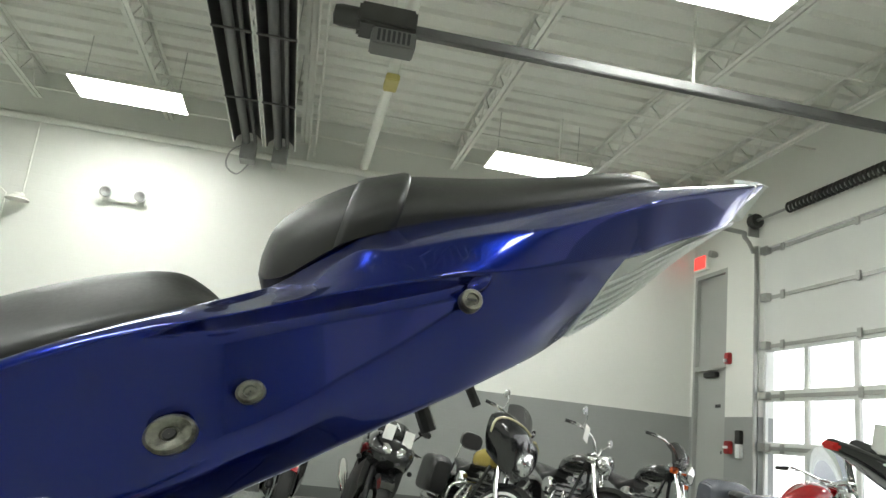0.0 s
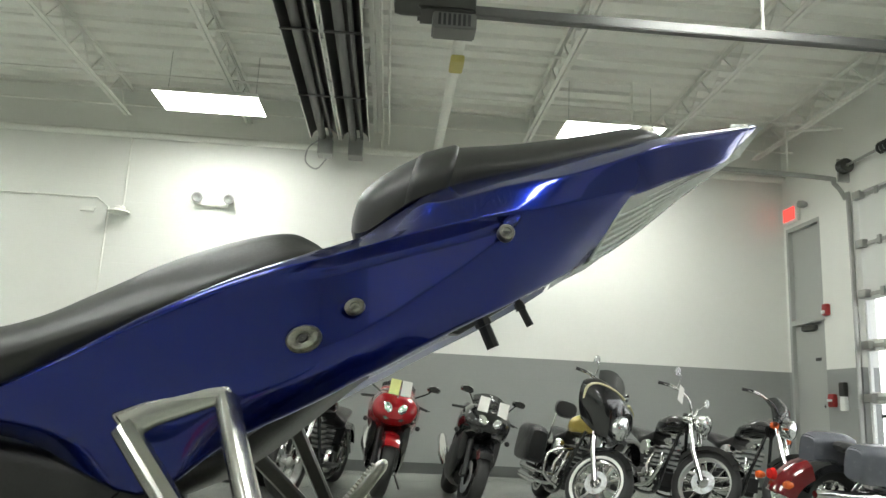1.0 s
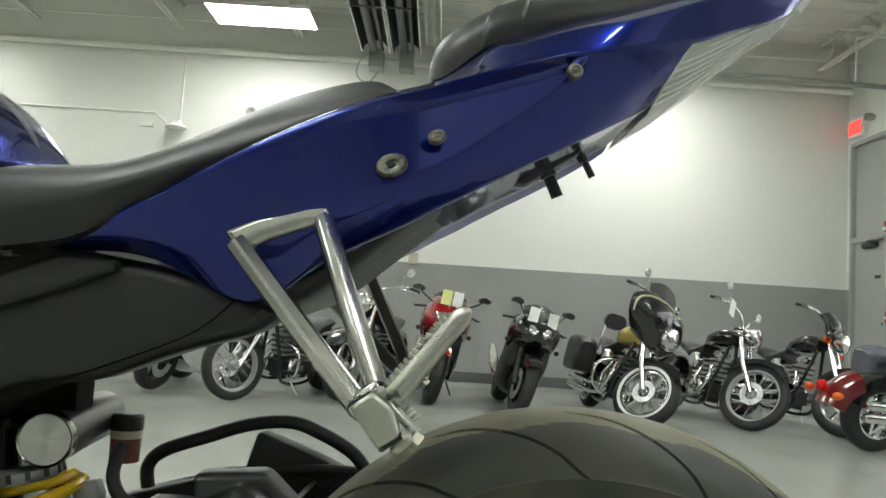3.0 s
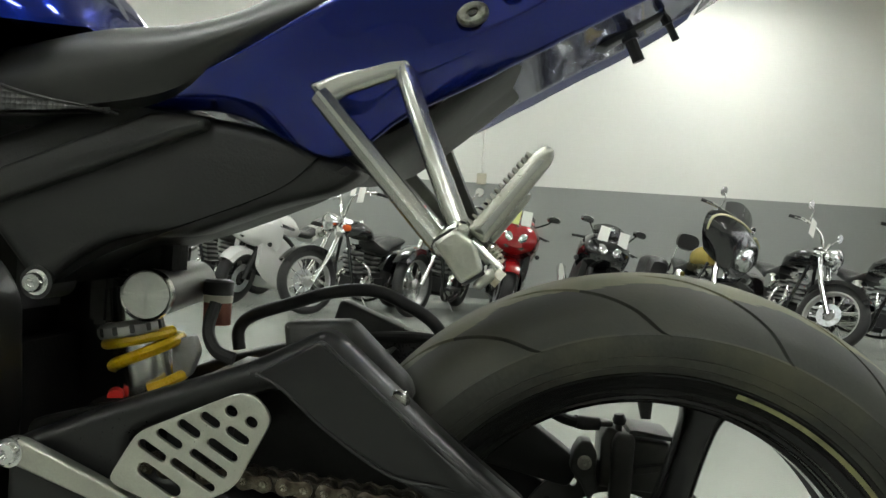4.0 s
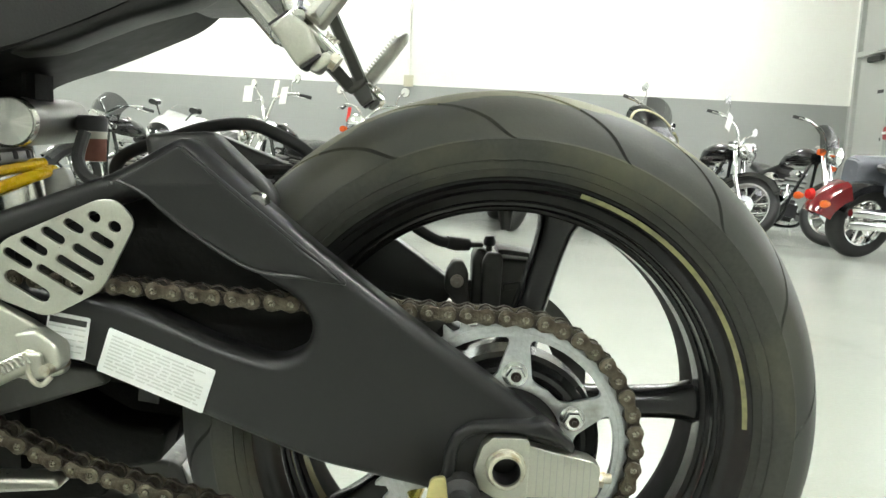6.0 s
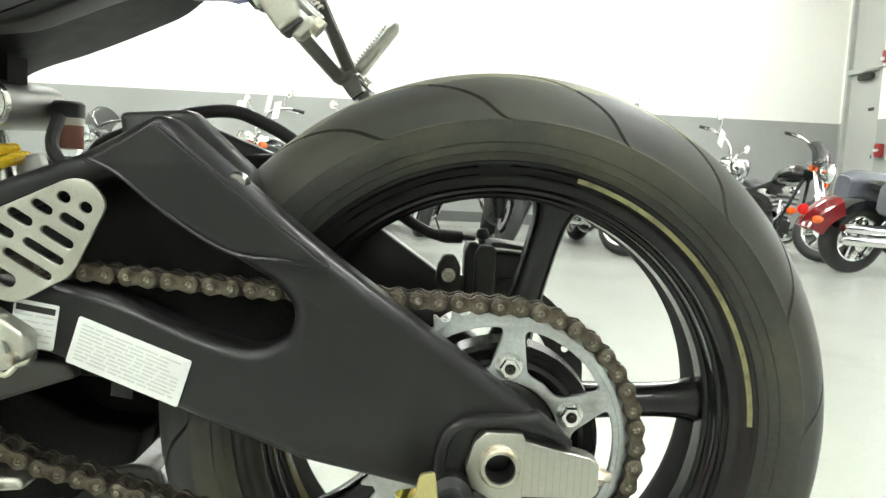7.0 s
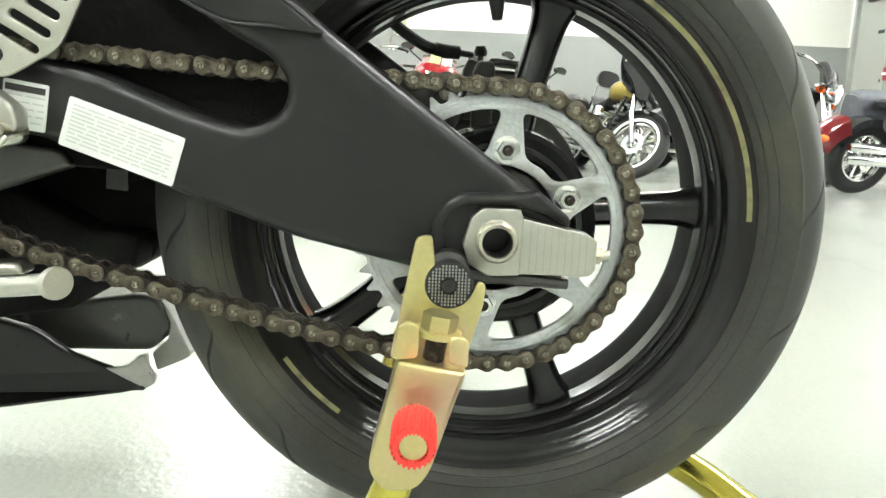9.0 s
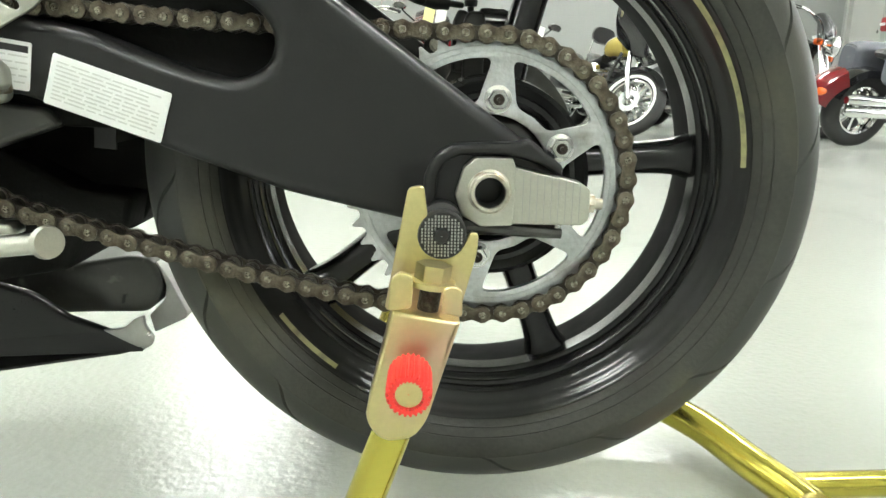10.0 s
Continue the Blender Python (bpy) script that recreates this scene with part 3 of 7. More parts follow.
# ---- exit door, sign, alarm pulls ----
t = thing("door_1", "grey steel exit door with a closer under a panelled transom", "door", (XE, 0, 0), kind="structure")
part("door_frame", skin(bmesh.new(), [[Vector((0.0, EY1, 0)), Vector((0.0, EY1, EZ)), Vector((0, EY0, EZ)), Vector((0, EY0, 0)), Vector((0, EY0 + 0.05, 0)), Vector((0, EY0 + 0.05, EZ - 0.05)), Vector((0, EY1 - 0.05, EZ - 0.05)), Vector((0, EY1 - 0.05, 0))],
     [Vector((0.15, EY1, 0)), Vector((0.15, EY1, EZ)), Vector((0.15, EY0, EZ)), Vector((0.15, EY0, 0)), Vector((0.15, EY0 + 0.05, 0)), Vector((0.15, EY0 + 0.05, EZ - 0.05)), Vector((0.15, EY1 - 0.05, EZ - 0.05)), Vector((0.15, EY1 - 0.05, 0))]]), DOORGREY, t, local=True)
part("transom_panel", box(0.06, 0.10, EY0 + 0.05, EY1 - 0.05, 2.14, EZ - 0.05), DOORGREY, t, local=True)
part("leaf", box(0.05, 0.095, EY0 + 0.055, EY1 - 0.055, 0.01, 2.07, 0.003), DOORGREY, t, local=True)
part("transom_bar", box(0.0, 0.12, EY0 + 0.051, EY1 - 0.051, 2.075, 2.138), DOORGREY, t, local=True)
part("closer", box(-0.01, 0.05, 8.42, 8.72, 1.985, 2.05, 0.01), DARKSTEEL, t, "dark door closer body", local=True)
part("closer_arm", tube([(-0.03, 8.60, 2.06), (-0.10, 8.35, 2.07), (-0.02, 8.16, 2.09)], 0.012, 6), GALV, t, local=True)
part("door_plate", box(0.044, 0.0495, 8.38, 8.50, 1.60, 1.64), DARKINK, t, "small dark sign plate", local=True)
part("lock", lathe([(0.0005, -0.03), (0.02, -0.03), (0.022, 0.0)], (0.05, 8.30, 1.05), 14, "x"), DARKSTEEL, t, local=True)
t = thing("exit_sign", "lit red exit sign over the door", "exit sign", (XE, 8.80, 3.55))
part("sign_case", box(-0.05, -0.002, -0.19, 0.19, -0.12, 0.12, 0.008), CEIL, t, local=True)
part("sign_face", box(-0.056, -0.051, -0.13, 0.15, -0.085, 0.085), EXIT_RED, t, "glowing red sign face", local=True)
t = thing("exit_floodlight", "small grey lamp head beside the exit sign", "emergency light", (XE, 8.46, 3.60))
part("lamp_head", lathe([(0.0005, -0.12), (0.045, -0.11), (0.05, -0.05), (0.03, -0.002)], (0, 0, 0), 16, "x"), GALV, t, local=True)
t = thing("alarm_horn", "red fire alarm horn beside the door", "fire alarm", (XE, 8.10, 2.18))
part("body", box(-0.06, -0.002, -0.05, 0.05, -0.06, 0.08, 0.01), ALARMRED, t, local=True)
part("strobe", box(-0.085, -0.06, -0.03, 0.03, -0.04, 0.0, 0.006), PAPER, t, local=True)
t = thing("alarm_pull", "red fire alarm pull on the wall", "fire alarm", (XE, 8.06, 1.12))
part("body", box(-0.06, -0.002, -0.06, 0.06, -0.08, 0.07, 0.01), ALARMRED, t, local=True)
part("handle", box(-0.08, -0.06, -0.045, 0.045, -0.02, 0.01, 0.004), PAPER, t, local=True)
t = thing("wall_controller", "black and white door control box on the wall", "control box", (XE, 7.84, 1.16))
part("body", box(-0.05, -0.002, -0.05, 0.05, -0.16, 0.0, 0.006), PAPER, t, local=True)
part("head", box(-0.055, -0.002, -0.055, 0.055, 0.002, 0.16, 0.008), DARKSTEEL, t, local=True)

glow = bpy.data.materials.new("overcast_daylight")
glow.use_nodes = True
glow.node_tree.nodes["Principled BSDF"].inputs["Emission Color"].default_value = (1.0, 1.0, 0.98, 1)
glow.node_tree.nodes["Principled BSDF"].inputs["Emission Strength"].default_value = 3.0
tagged(part("backdrop", box(24, 24.2, -40, 45, -0.24, 22), glow), "plain bright overcast sky outside", "backdrop", kind="structure")


# ---- the blue sport motorcycle on its stand ----
CY, AX, AZ = 0.02, 0.003, 0.392                    # the machine's middle plane, the rear axle's height
bike = thing("sport_motorcycle", "blue and black sport motorcycle raised on a rear paddock stand", "motorcycle", (0, CY, 0))


def body(stations, around=3, along=4, c=CY, cap=True):
    """A shell, alike on both sides, from stations (x, [(half width, z), ...] from top to bottom)."""
    cols = []
    k = len(stations[0][1])
    for i in range(k):
        cols.append(spline([(s[0], s[1][i][0], s[1][i][1]) for s in stations], along))
    rings = []
    for j in range(len(cols[0])):
        half = spline([cols[i][j] for i in range(k)], around)
        left = [Vector((p.x, c - p.y, p.z)) for p in half]
        right = [Vector((p.x, c + p.y, p.z)) for p in reversed(half)]
        rings.append(left + right)
    return skin(bmesh.new(), rings, caps=cap)


# tail shell: sections of corners (half width, z): seat edge, ridge, step, panel, flank, lower edge
def sections(rows, radii, c=CY, steps=5, round_n=4):
    """A shell from rows of corners (x, half width, z), each corner rounded by its own radius, alike on both sides."""
    cols = [spline([r[i] for r in rows], steps) for i in range(len(rows[0]))]
    rings = []
    for j in range(len(cols[0])):
        pts = [cols[i][j] for i in range(len(cols))]
        half = fillet([*pts, Vector((pts[-1].x, 0, pts[-1].z)), Vector((pts[0].x, 0, pts[0].z))], [*radii, 0.0001, 0.0001], round_n)[:len(pts) * (round_n + 1)]
        rings.append([Vector((p.x, c - p.y, p.z)) for p in half] + [Vector((p.x, c + p.y, p.z)) for p in reversed(half)])
    return skin(bmesh.new(), rings)


def scooped(x, l, c, low, depth):
    """Two corners of the shallow scoop between the crest l and the flank c: its undercut top and its lower edge at height low."""
    w = lambda z: l[0] + (c[0] - l[0]) * (l[1] - z) / (l[1] - c[1])
    top = l[1] - min(0.006, (l[1] - low) * 0.3)
    return (w(top) - depth, top), (w(low) + 0.0012, low)


FLANK = []
for x, a, k, r, l, c, d, low, depth in (
    (-0.455, (0.092, 0.804), (0.097, 0.806), (0.098, 0.805), (0.099, 0.804), (0.097, 0.802), (0.094, 0.799), 0.8025, 0.0),
    (-0.400, (0.114, 0.823), (0.120, 0.823), (0.123, 0.822), (0.125, 0.820), (0.117, 0.810), (0.104, 0.8035), 0.8135, 0.0),
    (-0.345, (0.13, 0.847), (0.137, 0.8455), (0.141, 0.844), (0.144, 0.841), (0.13, 0.813), (0.11, 0.799), 0.820, 0.0),
    (-0.270, (0.14, 0.888), (0.148, 0.8865), (0.152, 0.885), (0.155, 0.881), (0.139, 0.808), (0.118, 0.769), 0.836, 0.0),
    (-0.215, (0.142, 0.916), (0.151, 0.914), (0.155, 0.9125), (0.159, 0.908), (0.142, 0.832), (0.118, 0.805), 0.846, 0.0),
    (-0.172, (0.139, 0.935), (0.147, 0.9325), (0.153, 0.930), (0.161, 0.924), (0.142, 0.850), (0.118, 0.828), 0.860, 0.006),
    (-0.150, (0.128, 0.946), (0.138, 0.940), (0.150, 0.936), (0.162, 0.931), (0.141, 0.862), (0.118, 0.840), 0.871, 0.013),
    (-0.132, (0.116, 0.957), (0.130, 0.950), (0.147, 0.943), (0.163, 0.9375), (0.140, 0.873), (0.118, 0.851), 0.881, 0.0175),
    (-0.112, (0.114, 0.975), (0.132, 0.963), (0.149, 0.952), (0.163, 0.9445), (0.138, 0.884), (0.117, 0.862), 0.894, 0.019),
    (-0.094, (0.115, 0.988), (0.143, 0.974), (0.153, 0.961), (0.163, 0.9505), (0.136, 0.896), (0.116, 0.873), 0.908, 0.019),
    (-0.080, (0.115, 0.995), (0.150, 0.9745), (0.155, 0.965), (0.162, 0.9550), (0.133, 0.904), (0.115, 0.881), 0.918, 0.0175),
    (-0.063, (0.115, 1.001), (0.150, 0.980), (0.155, 0.970), (0.160, 0.9605), (0.131, 0.914), (0.114, 0.891), 0.931, 0.014),
    (-0.043, (0.1135, 1.008), (0.149, 0.9875), (0.152, 0.978), (0.156, 0.9665), (0.129, 0.925), (0.113, 0.902), 0.948, 0.008),
    (-0.022, (0.112, 1.0145), (0.146, 0.9945), (0.148, 0.985), (0.150, 0.9725), (0.1314, 0.938), (0.110, 0.914), 0.960, 0.0),
    (0.015, (0.108, 1.027), (0.139, 1.006), (0.139, 0.998), (0.138, 0.985), (0.121, 0.956), (0.098, 0.9365), 0.972, 0.0),
):
    s1, s2 = scooped(x, l, c, low, depth)
    FLANK.append([(x, a[0] * 0.55, a[1] - 0.004), *[(x, *q) for q in (a, k, r, l, s1, s2, c, d)], (x, d[0] * 0.8, d[1] + 0.008)])
FLANK.append([(0.075, 0.05, 1.046), (0.075, 0.095, 1.050), (0.075, 0.117, 1.035), (0.072, 0.115, 1.028), (0.066, 0.108, 1.005), (0.061, 0.104, 0.996), (0.055, 0.101, 0.986), (0.048, 0.098, 0.974), (0.034, 0.083, 0.950), (0.036, 0.066, 0.956)])
tail = part("tail_fairing", sections(FLANK, [0.001, 0.003, 0.0018, 0.006, 0.0022, 0.006, 0.004, 0.022, 0.006, 0.003]), BLUE, bike, "glossy blue painted tail fairing", 24)
# hollow behind the scoop, with a bright moulded edge
notch = part("tail_vent", lathe([(0.0003, -0.0002), (0.0040, -0.0004), (0.0056, -0.0012), (0.0066, 0.0004), (0.0068, 0.004)], (0, 0, 0), 24, "y"), BLUE, tail, "small moulded hollow in the paint", local=True)
notch.matrix_basis = pose(-0.0335, -0.1315, 0.9645, -10, -38, 6) @ Matrix.Diagonal((1.25, 1, 0.62, 1))
WEDGE = [[(x, a[0] * 0.55, a[1]), *[(x - (0.0 if i < 2 else lean), *q) for i, q in enumerate((a, k, m, n))]] for x, a, k, m, n, lean in (
    (0.045, (0.099, 1.0385), (0.127, 1.0185), (0.113, 0.993), (0.06, 1.000), 0.0),
    (0.075, (0.095, 1.050), (0.1172, 1.0352), (0.102, 1.006), (0.06, 1.010), 0.0),
    (0.105, (0.083, 1.061), (0.099, 1.050), (0.086, 1.022), (0.05, 1.027), 0.0),
    (0.140, (0.066, 1.0735), (0.078, 1.0655), (0.068, 1.039), (0.04, 1.043), 0.0),
    (0.172, (0.050, 1.0850), (0.058, 1.0795), (0.053, 1.052), (0.03, 1.056), 0.010),
    (0.199, (0.034, 1.0955), (0.040, 1.0920), (0.042, 1.063), (0.02, 1.065), 0.026),
)]
part("tail_point", sections(WEDGE, [0.001, 0.004, 0.003, 0.003, 0.002]), BLUE, tail, "", 38)
TIP = [[(x - (0.0 if i < 2 else 0.026), w * f, z + dz) for i, (w, z) in enumerate(((0.018, 1.0955), (0.034, 1.0950), (0.040, 1.0915), (0.042, 1.063), (0.02, 1.065)))] for x, f, dz in ((0.1992, 1.02, 0.0006), (0.2070, 0.97, 0.0), (0.2105, 0.86, 0.001))]
TIP.insert(0, [(0.1880, 0.018, 1.0910), (0.1880, 0.0408, 1.0918), (0.1880, 0.0480, 1.0872), (0.1685, 0.0474, 1.0578), (0.1685, 0.02, 1.0600)])
part("tail_tip", sections(TIP, [0.001, 0.004, 0.003, 0.003, 0.002], CY, 3), PAPER, tail, "glossy white tail tip", 50)
# tail lamp: a clear ribbed lens with a silvered bowl inside
LENS_TOP = [(0.0642, 0.1045, 1.0035), (0.085, 0.0950, 1.0145), (0.105, 0.0850, 1.0255), (0.145, 0.0630, 1.0450), (0.170, 0.048, 1.058)]
LENS_LOW = [(0.0400, 0.0800, 0.9550), (0.060, 0.073, 0.968), (0.086, 0.062, 0.988), (0.130, 0.044, 1.026), (0.170, 0.030, 1.056)]
LENS_MID = [(0.052, 0.0, 0.966), (0.072, 0.0, 0.975), (0.098, 0.0, 0.995), (0.140, 0.0, 1.031), (0.174, 0.0, 1.059)]
def lens_rings(shrink):
    out = []
    for p, q, m in zip(LENS_TOP, LENS_LOW, LENS_MID):
        p, q, m = Vector(p), Vector(q), Vector(m)
        mid = (p + q) / 2 + Vector((0, 0.003, -0.001))
        sec = [Vector((p.x, p.y * 0.5, p.z)), p, mid, q, (q + m) / 2 + Vector((0, 0.003, -0.002)), m]
        core = (p + q + m * 2) / 4 + Vector((0.006, 0, 0.012))
        left = [v.lerp(Vector((core.x, v.y * 0.9, core.z)), shrink) for v in sec]
        out.append([Vector((v.x, CY - v.y, v.z)) for v in left] + [Vector((v.x, CY + v.y, v.z)) for v in reversed(left[:-1])])
    return out
tl = part("tail_lamp", skin(bmesh.new(), lens_rings(0.45)), REFLECTOR, bike, "silvered tail lamp bowl under a clear lens", 50)
part("lens", skin(bmesh.new(), lens_rings(0.0)), LENS, tl, "clear ribbed plastic lens", 50)
for k in range(6):
    f = 0.36 + 0.62 * k / 5
    pts = [Vector(p).lerp(Vector(q), f) + Vector((0, 0.0045 * (1 - abs(2 * f - 1)), -0.0005)) for p, q in zip(LENS_TOP, LENS_LOW)]
    part("lens_rib", tube([(p.x, CY - p.y - 0.0006, p.z) for p in pts], 0.0011, 6, 4), RIB, tl)
part("lens_edge", tube([(x, CY - y - 0.0005, z) for x, y, z in (LENS_TOP[0], (0.050, 0.097, 0.976), LENS_LOW[0])], 0.0011, 6, 4), RIB, tl)

# seats
SEAT = [
    (-0.560, [(0.0, 0.858), (0.06, 0.857), (0.092, 0.848), (0.108, 0.820), (0.108, 0.790)]),
    (-0.470, [(0.0, 0.873), (0.07, 0.873), (0.112, 0.862), (0.132, 0.834), (0.130, 0.800)]),
    (-0.400, [(0.0, 0.876), (0.08, 0.876), (0.125, 0.866), (0.146, 0.842), (0.138, 0.812)]),
    (-0.356, [(0.0, 0.888), (0.08, 0.888), (0.124, 0.878), (0.146, 0.856), (0.136, 0.838)]),
    (-0.314, [(0.0, 0.912), (0.08, 0.912), (0.120, 0.898), (0.142, 0.874), (0.136, 0.862)]),
    (-0.272, [(0.0, 0.935), (0.08, 0.935), (0.114, 0.920), (0.138, 0.894), (0.135, 0.884)]),
    (-0.226, [(0.0, 0.954), (0.08, 0.953), (0.108, 0.940), (0.136, 0.917), (0.136, 0.907)]),
    (-0.192, [(0.0, 0.962), (0.08, 0.960), (0.106, 0.950), (0.132, 0.932), (0.134, 0.924)]),
    (-0.174, [(0.0, 0.957), (0.08, 0.955), (0.104, 0.948), (0.128, 0.938), (0.132, 0.930)]),
    (-0.158, [(0.0, 0.944), (0.08, 0.944), (0.100, 0.943), (0.122, 0.940), (0.128, 0.936)]),
]
part("rider_seat", body(SEAT, 4, 5, cap=True), VINYL, bike, "black vinyl rider seat", 60)
part("seat_side_pad", plate("seat_side_pad", fillet([(-0.70, 0.774), (-0.597, 0.784), (-0.442, 0.797), (-0.500, 0.8045), (-0.535, 0.813), (-0.570, 0.826), (-0.70, 0.86)], [0.004, 0.02, 0.0008, 0.02, 0.02, 0.02, 0.004]), (), -0.114, -0.100, 0.0022), GRIPVINYL, bike, "pebbled black vinyl seat side")
part("seat_piping", tube([(-0.448, -0.1142, 0.7975), (-0.500, -0.1148, 0.8042), (-0.535, -0.1152, 0.8126), (-0.570, -0.1155, 0.8255), (-0.64, -0.1155, 0.846)], [0.0006, 0.0013, 0.0016, 0.0018, 0.0018], 8, 4), VINYL, bike, "smooth raised seat seam")
PILLION = [
    (-0.146, [(0.0, 0.988), (0.03, 0.988), (0.06, 0.984), (0.076, 0.976), (0.078, 0.966)]),
    (-0.141, [(0.0, 1.004), (0.05, 1.003), (0.082, 0.994), (0.098, 0.978), (0.100, 0.960)]),
    (-0.129, [(0.0, 1.018), (0.06, 1.017), (0.094, 1.004), (0.110, 0.984), (0.112, 0.962)]),
    (-0.102, [(0.0, 1.039), (0.065, 1.037), (0.100, 1.022), (0.118, 1.000), (0.118, 0.982)]),
    (-0.074, [(0.0, 1.050), (0.065, 1.048), (0.100, 1.034), (0.118, 1.014), (0.117, 0.996)]),
    (-0.020, [(0.0, 1.058), (0.065, 1.056), (0.098, 1.044), (0.114, 1.028), (0.113, 1.014)]),
    (0.030, [(0.0, 1.070), (0.060, 1.068), (0.090, 1.058), (0.106, 1.044), (0.106, 1.031)]),
    (0.074, [(0.0, 1.082), (0.055, 1.080), (0.082, 1.071), (0.096, 1.060), (0.096, 1.049)]),
    (0.094, [(0.0, 1.082), (0.050, 1.080), (0.074, 1.073), (0.086, 1.066), (0.088, 1.057)]),
]
PILLION = [(x, [(w, z - 0.007 * min(1, max(0, (z - 0.985) / 0.05))) for w, z in row]) for x, row in PILLION]
ps = part("pillion_seat", body(PILLION, 4, 5), VINYL, bike, "black vinyl pillion seat with a strap", 60)
def seat_half(x):
    """Half of the pillion seat's cross-section at x, from its middle to its lower edge."""
    for p, q in zip(PILLION, PILLION[1:]):
        if p[0] <= x <= q[0]:
            f = (x - p[0]) / (q[0] - p[0])
            return spline([(a[0] * (1 - f) + b[0] * f, a[1] * (1 - f) + b[1] * f, 0) for a, b in zip(p[1], q[1])], 6)
def over_seat(x, grow):
    """A line over the seat that leans forward as it goes down, raised a little."""
    near = []
    for j, p in enumerate(seat_half(x)):
        lean = x - (1.05 - p.y) * 0.22
        q = seat_half(max(lean, -0.140))[j]
        near.append(Vector((lean, q.x + grow * min(1, j / 8), q.y + grow * max(0.2, 1 - j / 20))))
    return [Vector((p.x, CY - p.y, p.z)) for p in reversed(near)] + [Vector((p.x, CY + p.y, p.z)) for p in near[1:]]
strap = bmesh.new()
skin(strap, [over_seat(x, g) for x, g in ((-0.094, -0.001), (-0.0925, 0.002), (-0.089, 0.0032), (-0.068, 0.0032), (-0.0645, 0.002), (-0.063, -0.001))], closed=False, caps=False)
part("strap", strap, VINYL, ps, "black vinyl grab strap", 60)
part("seat_rear_trim", lathe([(0.0005, -0.012), (0.010, -0.010), (0.012, 0.0), (0.010, 0.010), (0.0005, 0.012)], (0.0925, CY - 0.05, 1.0675), 14, "y"), ALU_DULL, ps)

# fuel tank
TANK = [
    (-0.497, [(0.0, 0.882), (0.03, 0.881), (0.055, 0.879), (0.075, 0.876), (0.080, 0.874)]),
    (-0.512, [(0.0, 0.915), (0.05, 0.912), (0.085, 0.900), (0.105, 0.882), (0.110, 0.868)]),
    (-0.552, [(0.0, 0.955), (0.06, 0.950), (0.105, 0.930), (0.132, 0.896), (0.137, 0.864)]),
    (-0.622, [(0.0, 0.990), (0.07, 0.985), (0.125, 0.960), (0.152, 0.912), (0.152, 0.856)]),
    (-0.722, [(0.0, 1.015), (0.08, 1.010), (0.140, 0.985), (0.170, 0.920), (0.165, 0.848)]),
    (-0.842, [(0.0, 1.020), (0.08, 1.015), (0.145, 0.990), (0.178, 0.925), (0.170, 0.850)]),
    (-0.942, [(0.0, 0.985), (0.07, 0.980), (0.120, 0.955), (0.150, 0.905), (0.145, 0.845)]),
]
part("fuel_tank", body(TANK, 4, 5), BLUE, bike, "glossy blue fuel tank", 60)

# lower tail cover and undertail
part("subframe_cover", plate("subframe_cover", fillet([(-0.66, 0.745), (-0.56, 0.775), (-0.435, 0.820), (-0.415, 0.806), (-0.35, 0.798), (-0.290, 0.786), (-0.245, 0.765), (-0.268, 0.748), (-0.318, 0.733),
     (-0.388, 0.704), (-0.448, 0.697), (-0.485, 0.678), (-0.500, 0.658), (-0.520, 0.658), (-0.566, 0.71), (-0.66, 0.715)], 0.012), (), -0.085, -0.03, 0.012, 4), BLACK, bike, "satin black plastic side cover", 45)
upper = spline([(-0.500, -0.084, 0.655), (-0.456, -0.086, 0.683), (-0.403, -0.086, 0.706), (-0.318, -0.086, 0.743), (-0.284, -0.087, 0.771), (-0.262, -0.088, 0.785)], 5)
lower = spline([(-0.510, 0.110, 0.655), (-0.470, 0.110, 0.686), (-0.410, 0.110, 0.709), (-0.352, 0.110, 0.734), (-0.314, 0.110, 0.753), (-0.283, 0.110, 0.781)], 5)
guard = skin(bmesh.new(), [[p, p.lerp(q, 0.5) + Vector((0, 0, 0.001)), q, q + Vector((0, 0, 0.012)), p + Vector((0, 0.01, 0.012))] for p, q in zip(upper, lower)])
lip = part("inner_mudguard", guard, GLOSSBLACK, bike, "glossy black inner mudguard lip", 50)
# Dark discs on the lip: the holes' shade put into their colour.
for hx, hy, hz, hr in ((-0.333, 0.0, 0.7385, 0.0050), (-0.322, 0.0, 0.744, 0.0036), (-0.305, 0.03, 0.7545, 0.0058), (-0.300, 0.0, 0.7600, 0.0048)):
    h = part("guard_hole_shade", lathe([(0.0003, -0.0006), (hr, -0.0006), (hr, 0.004)], (0, 0, 0), 14, "y"), GREASE_SHADE, lip, local=True)
    h.matrix_basis = pose(hx, hy - CY, hz - 0.0005, 90, -25, 0) @ Matrix.Diagonal((1.3, 1, 1.3, 1))
part("frame_rail", plate("frame_rail", fillet([(-0.70, 0.690), (-0.594, 0.728), (-0.415, 0.802), (-0.375, 0.798), (-0.374, 0.790), (-0.470, 0.751), (-0.569, 0.711), (-0.70, 0.66)], 0.004), (), -0.097, -0.070, 0.0045, 3), BLACK, bike, "black subframe rail edge")
under = body([(-0.30, [(0.0, 0.80), (0.09, 0.80), (0.100, 0.775), (0.07, 0.762), (0.0, 0.758)]), (-0.23, [(0.0, 0.81), (0.09, 0.80), (0.096, 0.786), (0.07, 0.776), (0.0, 0.774)]),
              (-0.12, [(0.0, 0.89), (0.09, 0.88), (0.094, 0.872), (0.07, 0.868), (0.0, 0.870)]), (-0.02, [(0.0, 0.955), (0.07, 0.950), (0.075, 0.944), (0.05, 0.940), (0.0, 0.940)])], 3, 4)
part("undertail", under, BLACK, bike, "glossy black undertail", 50)
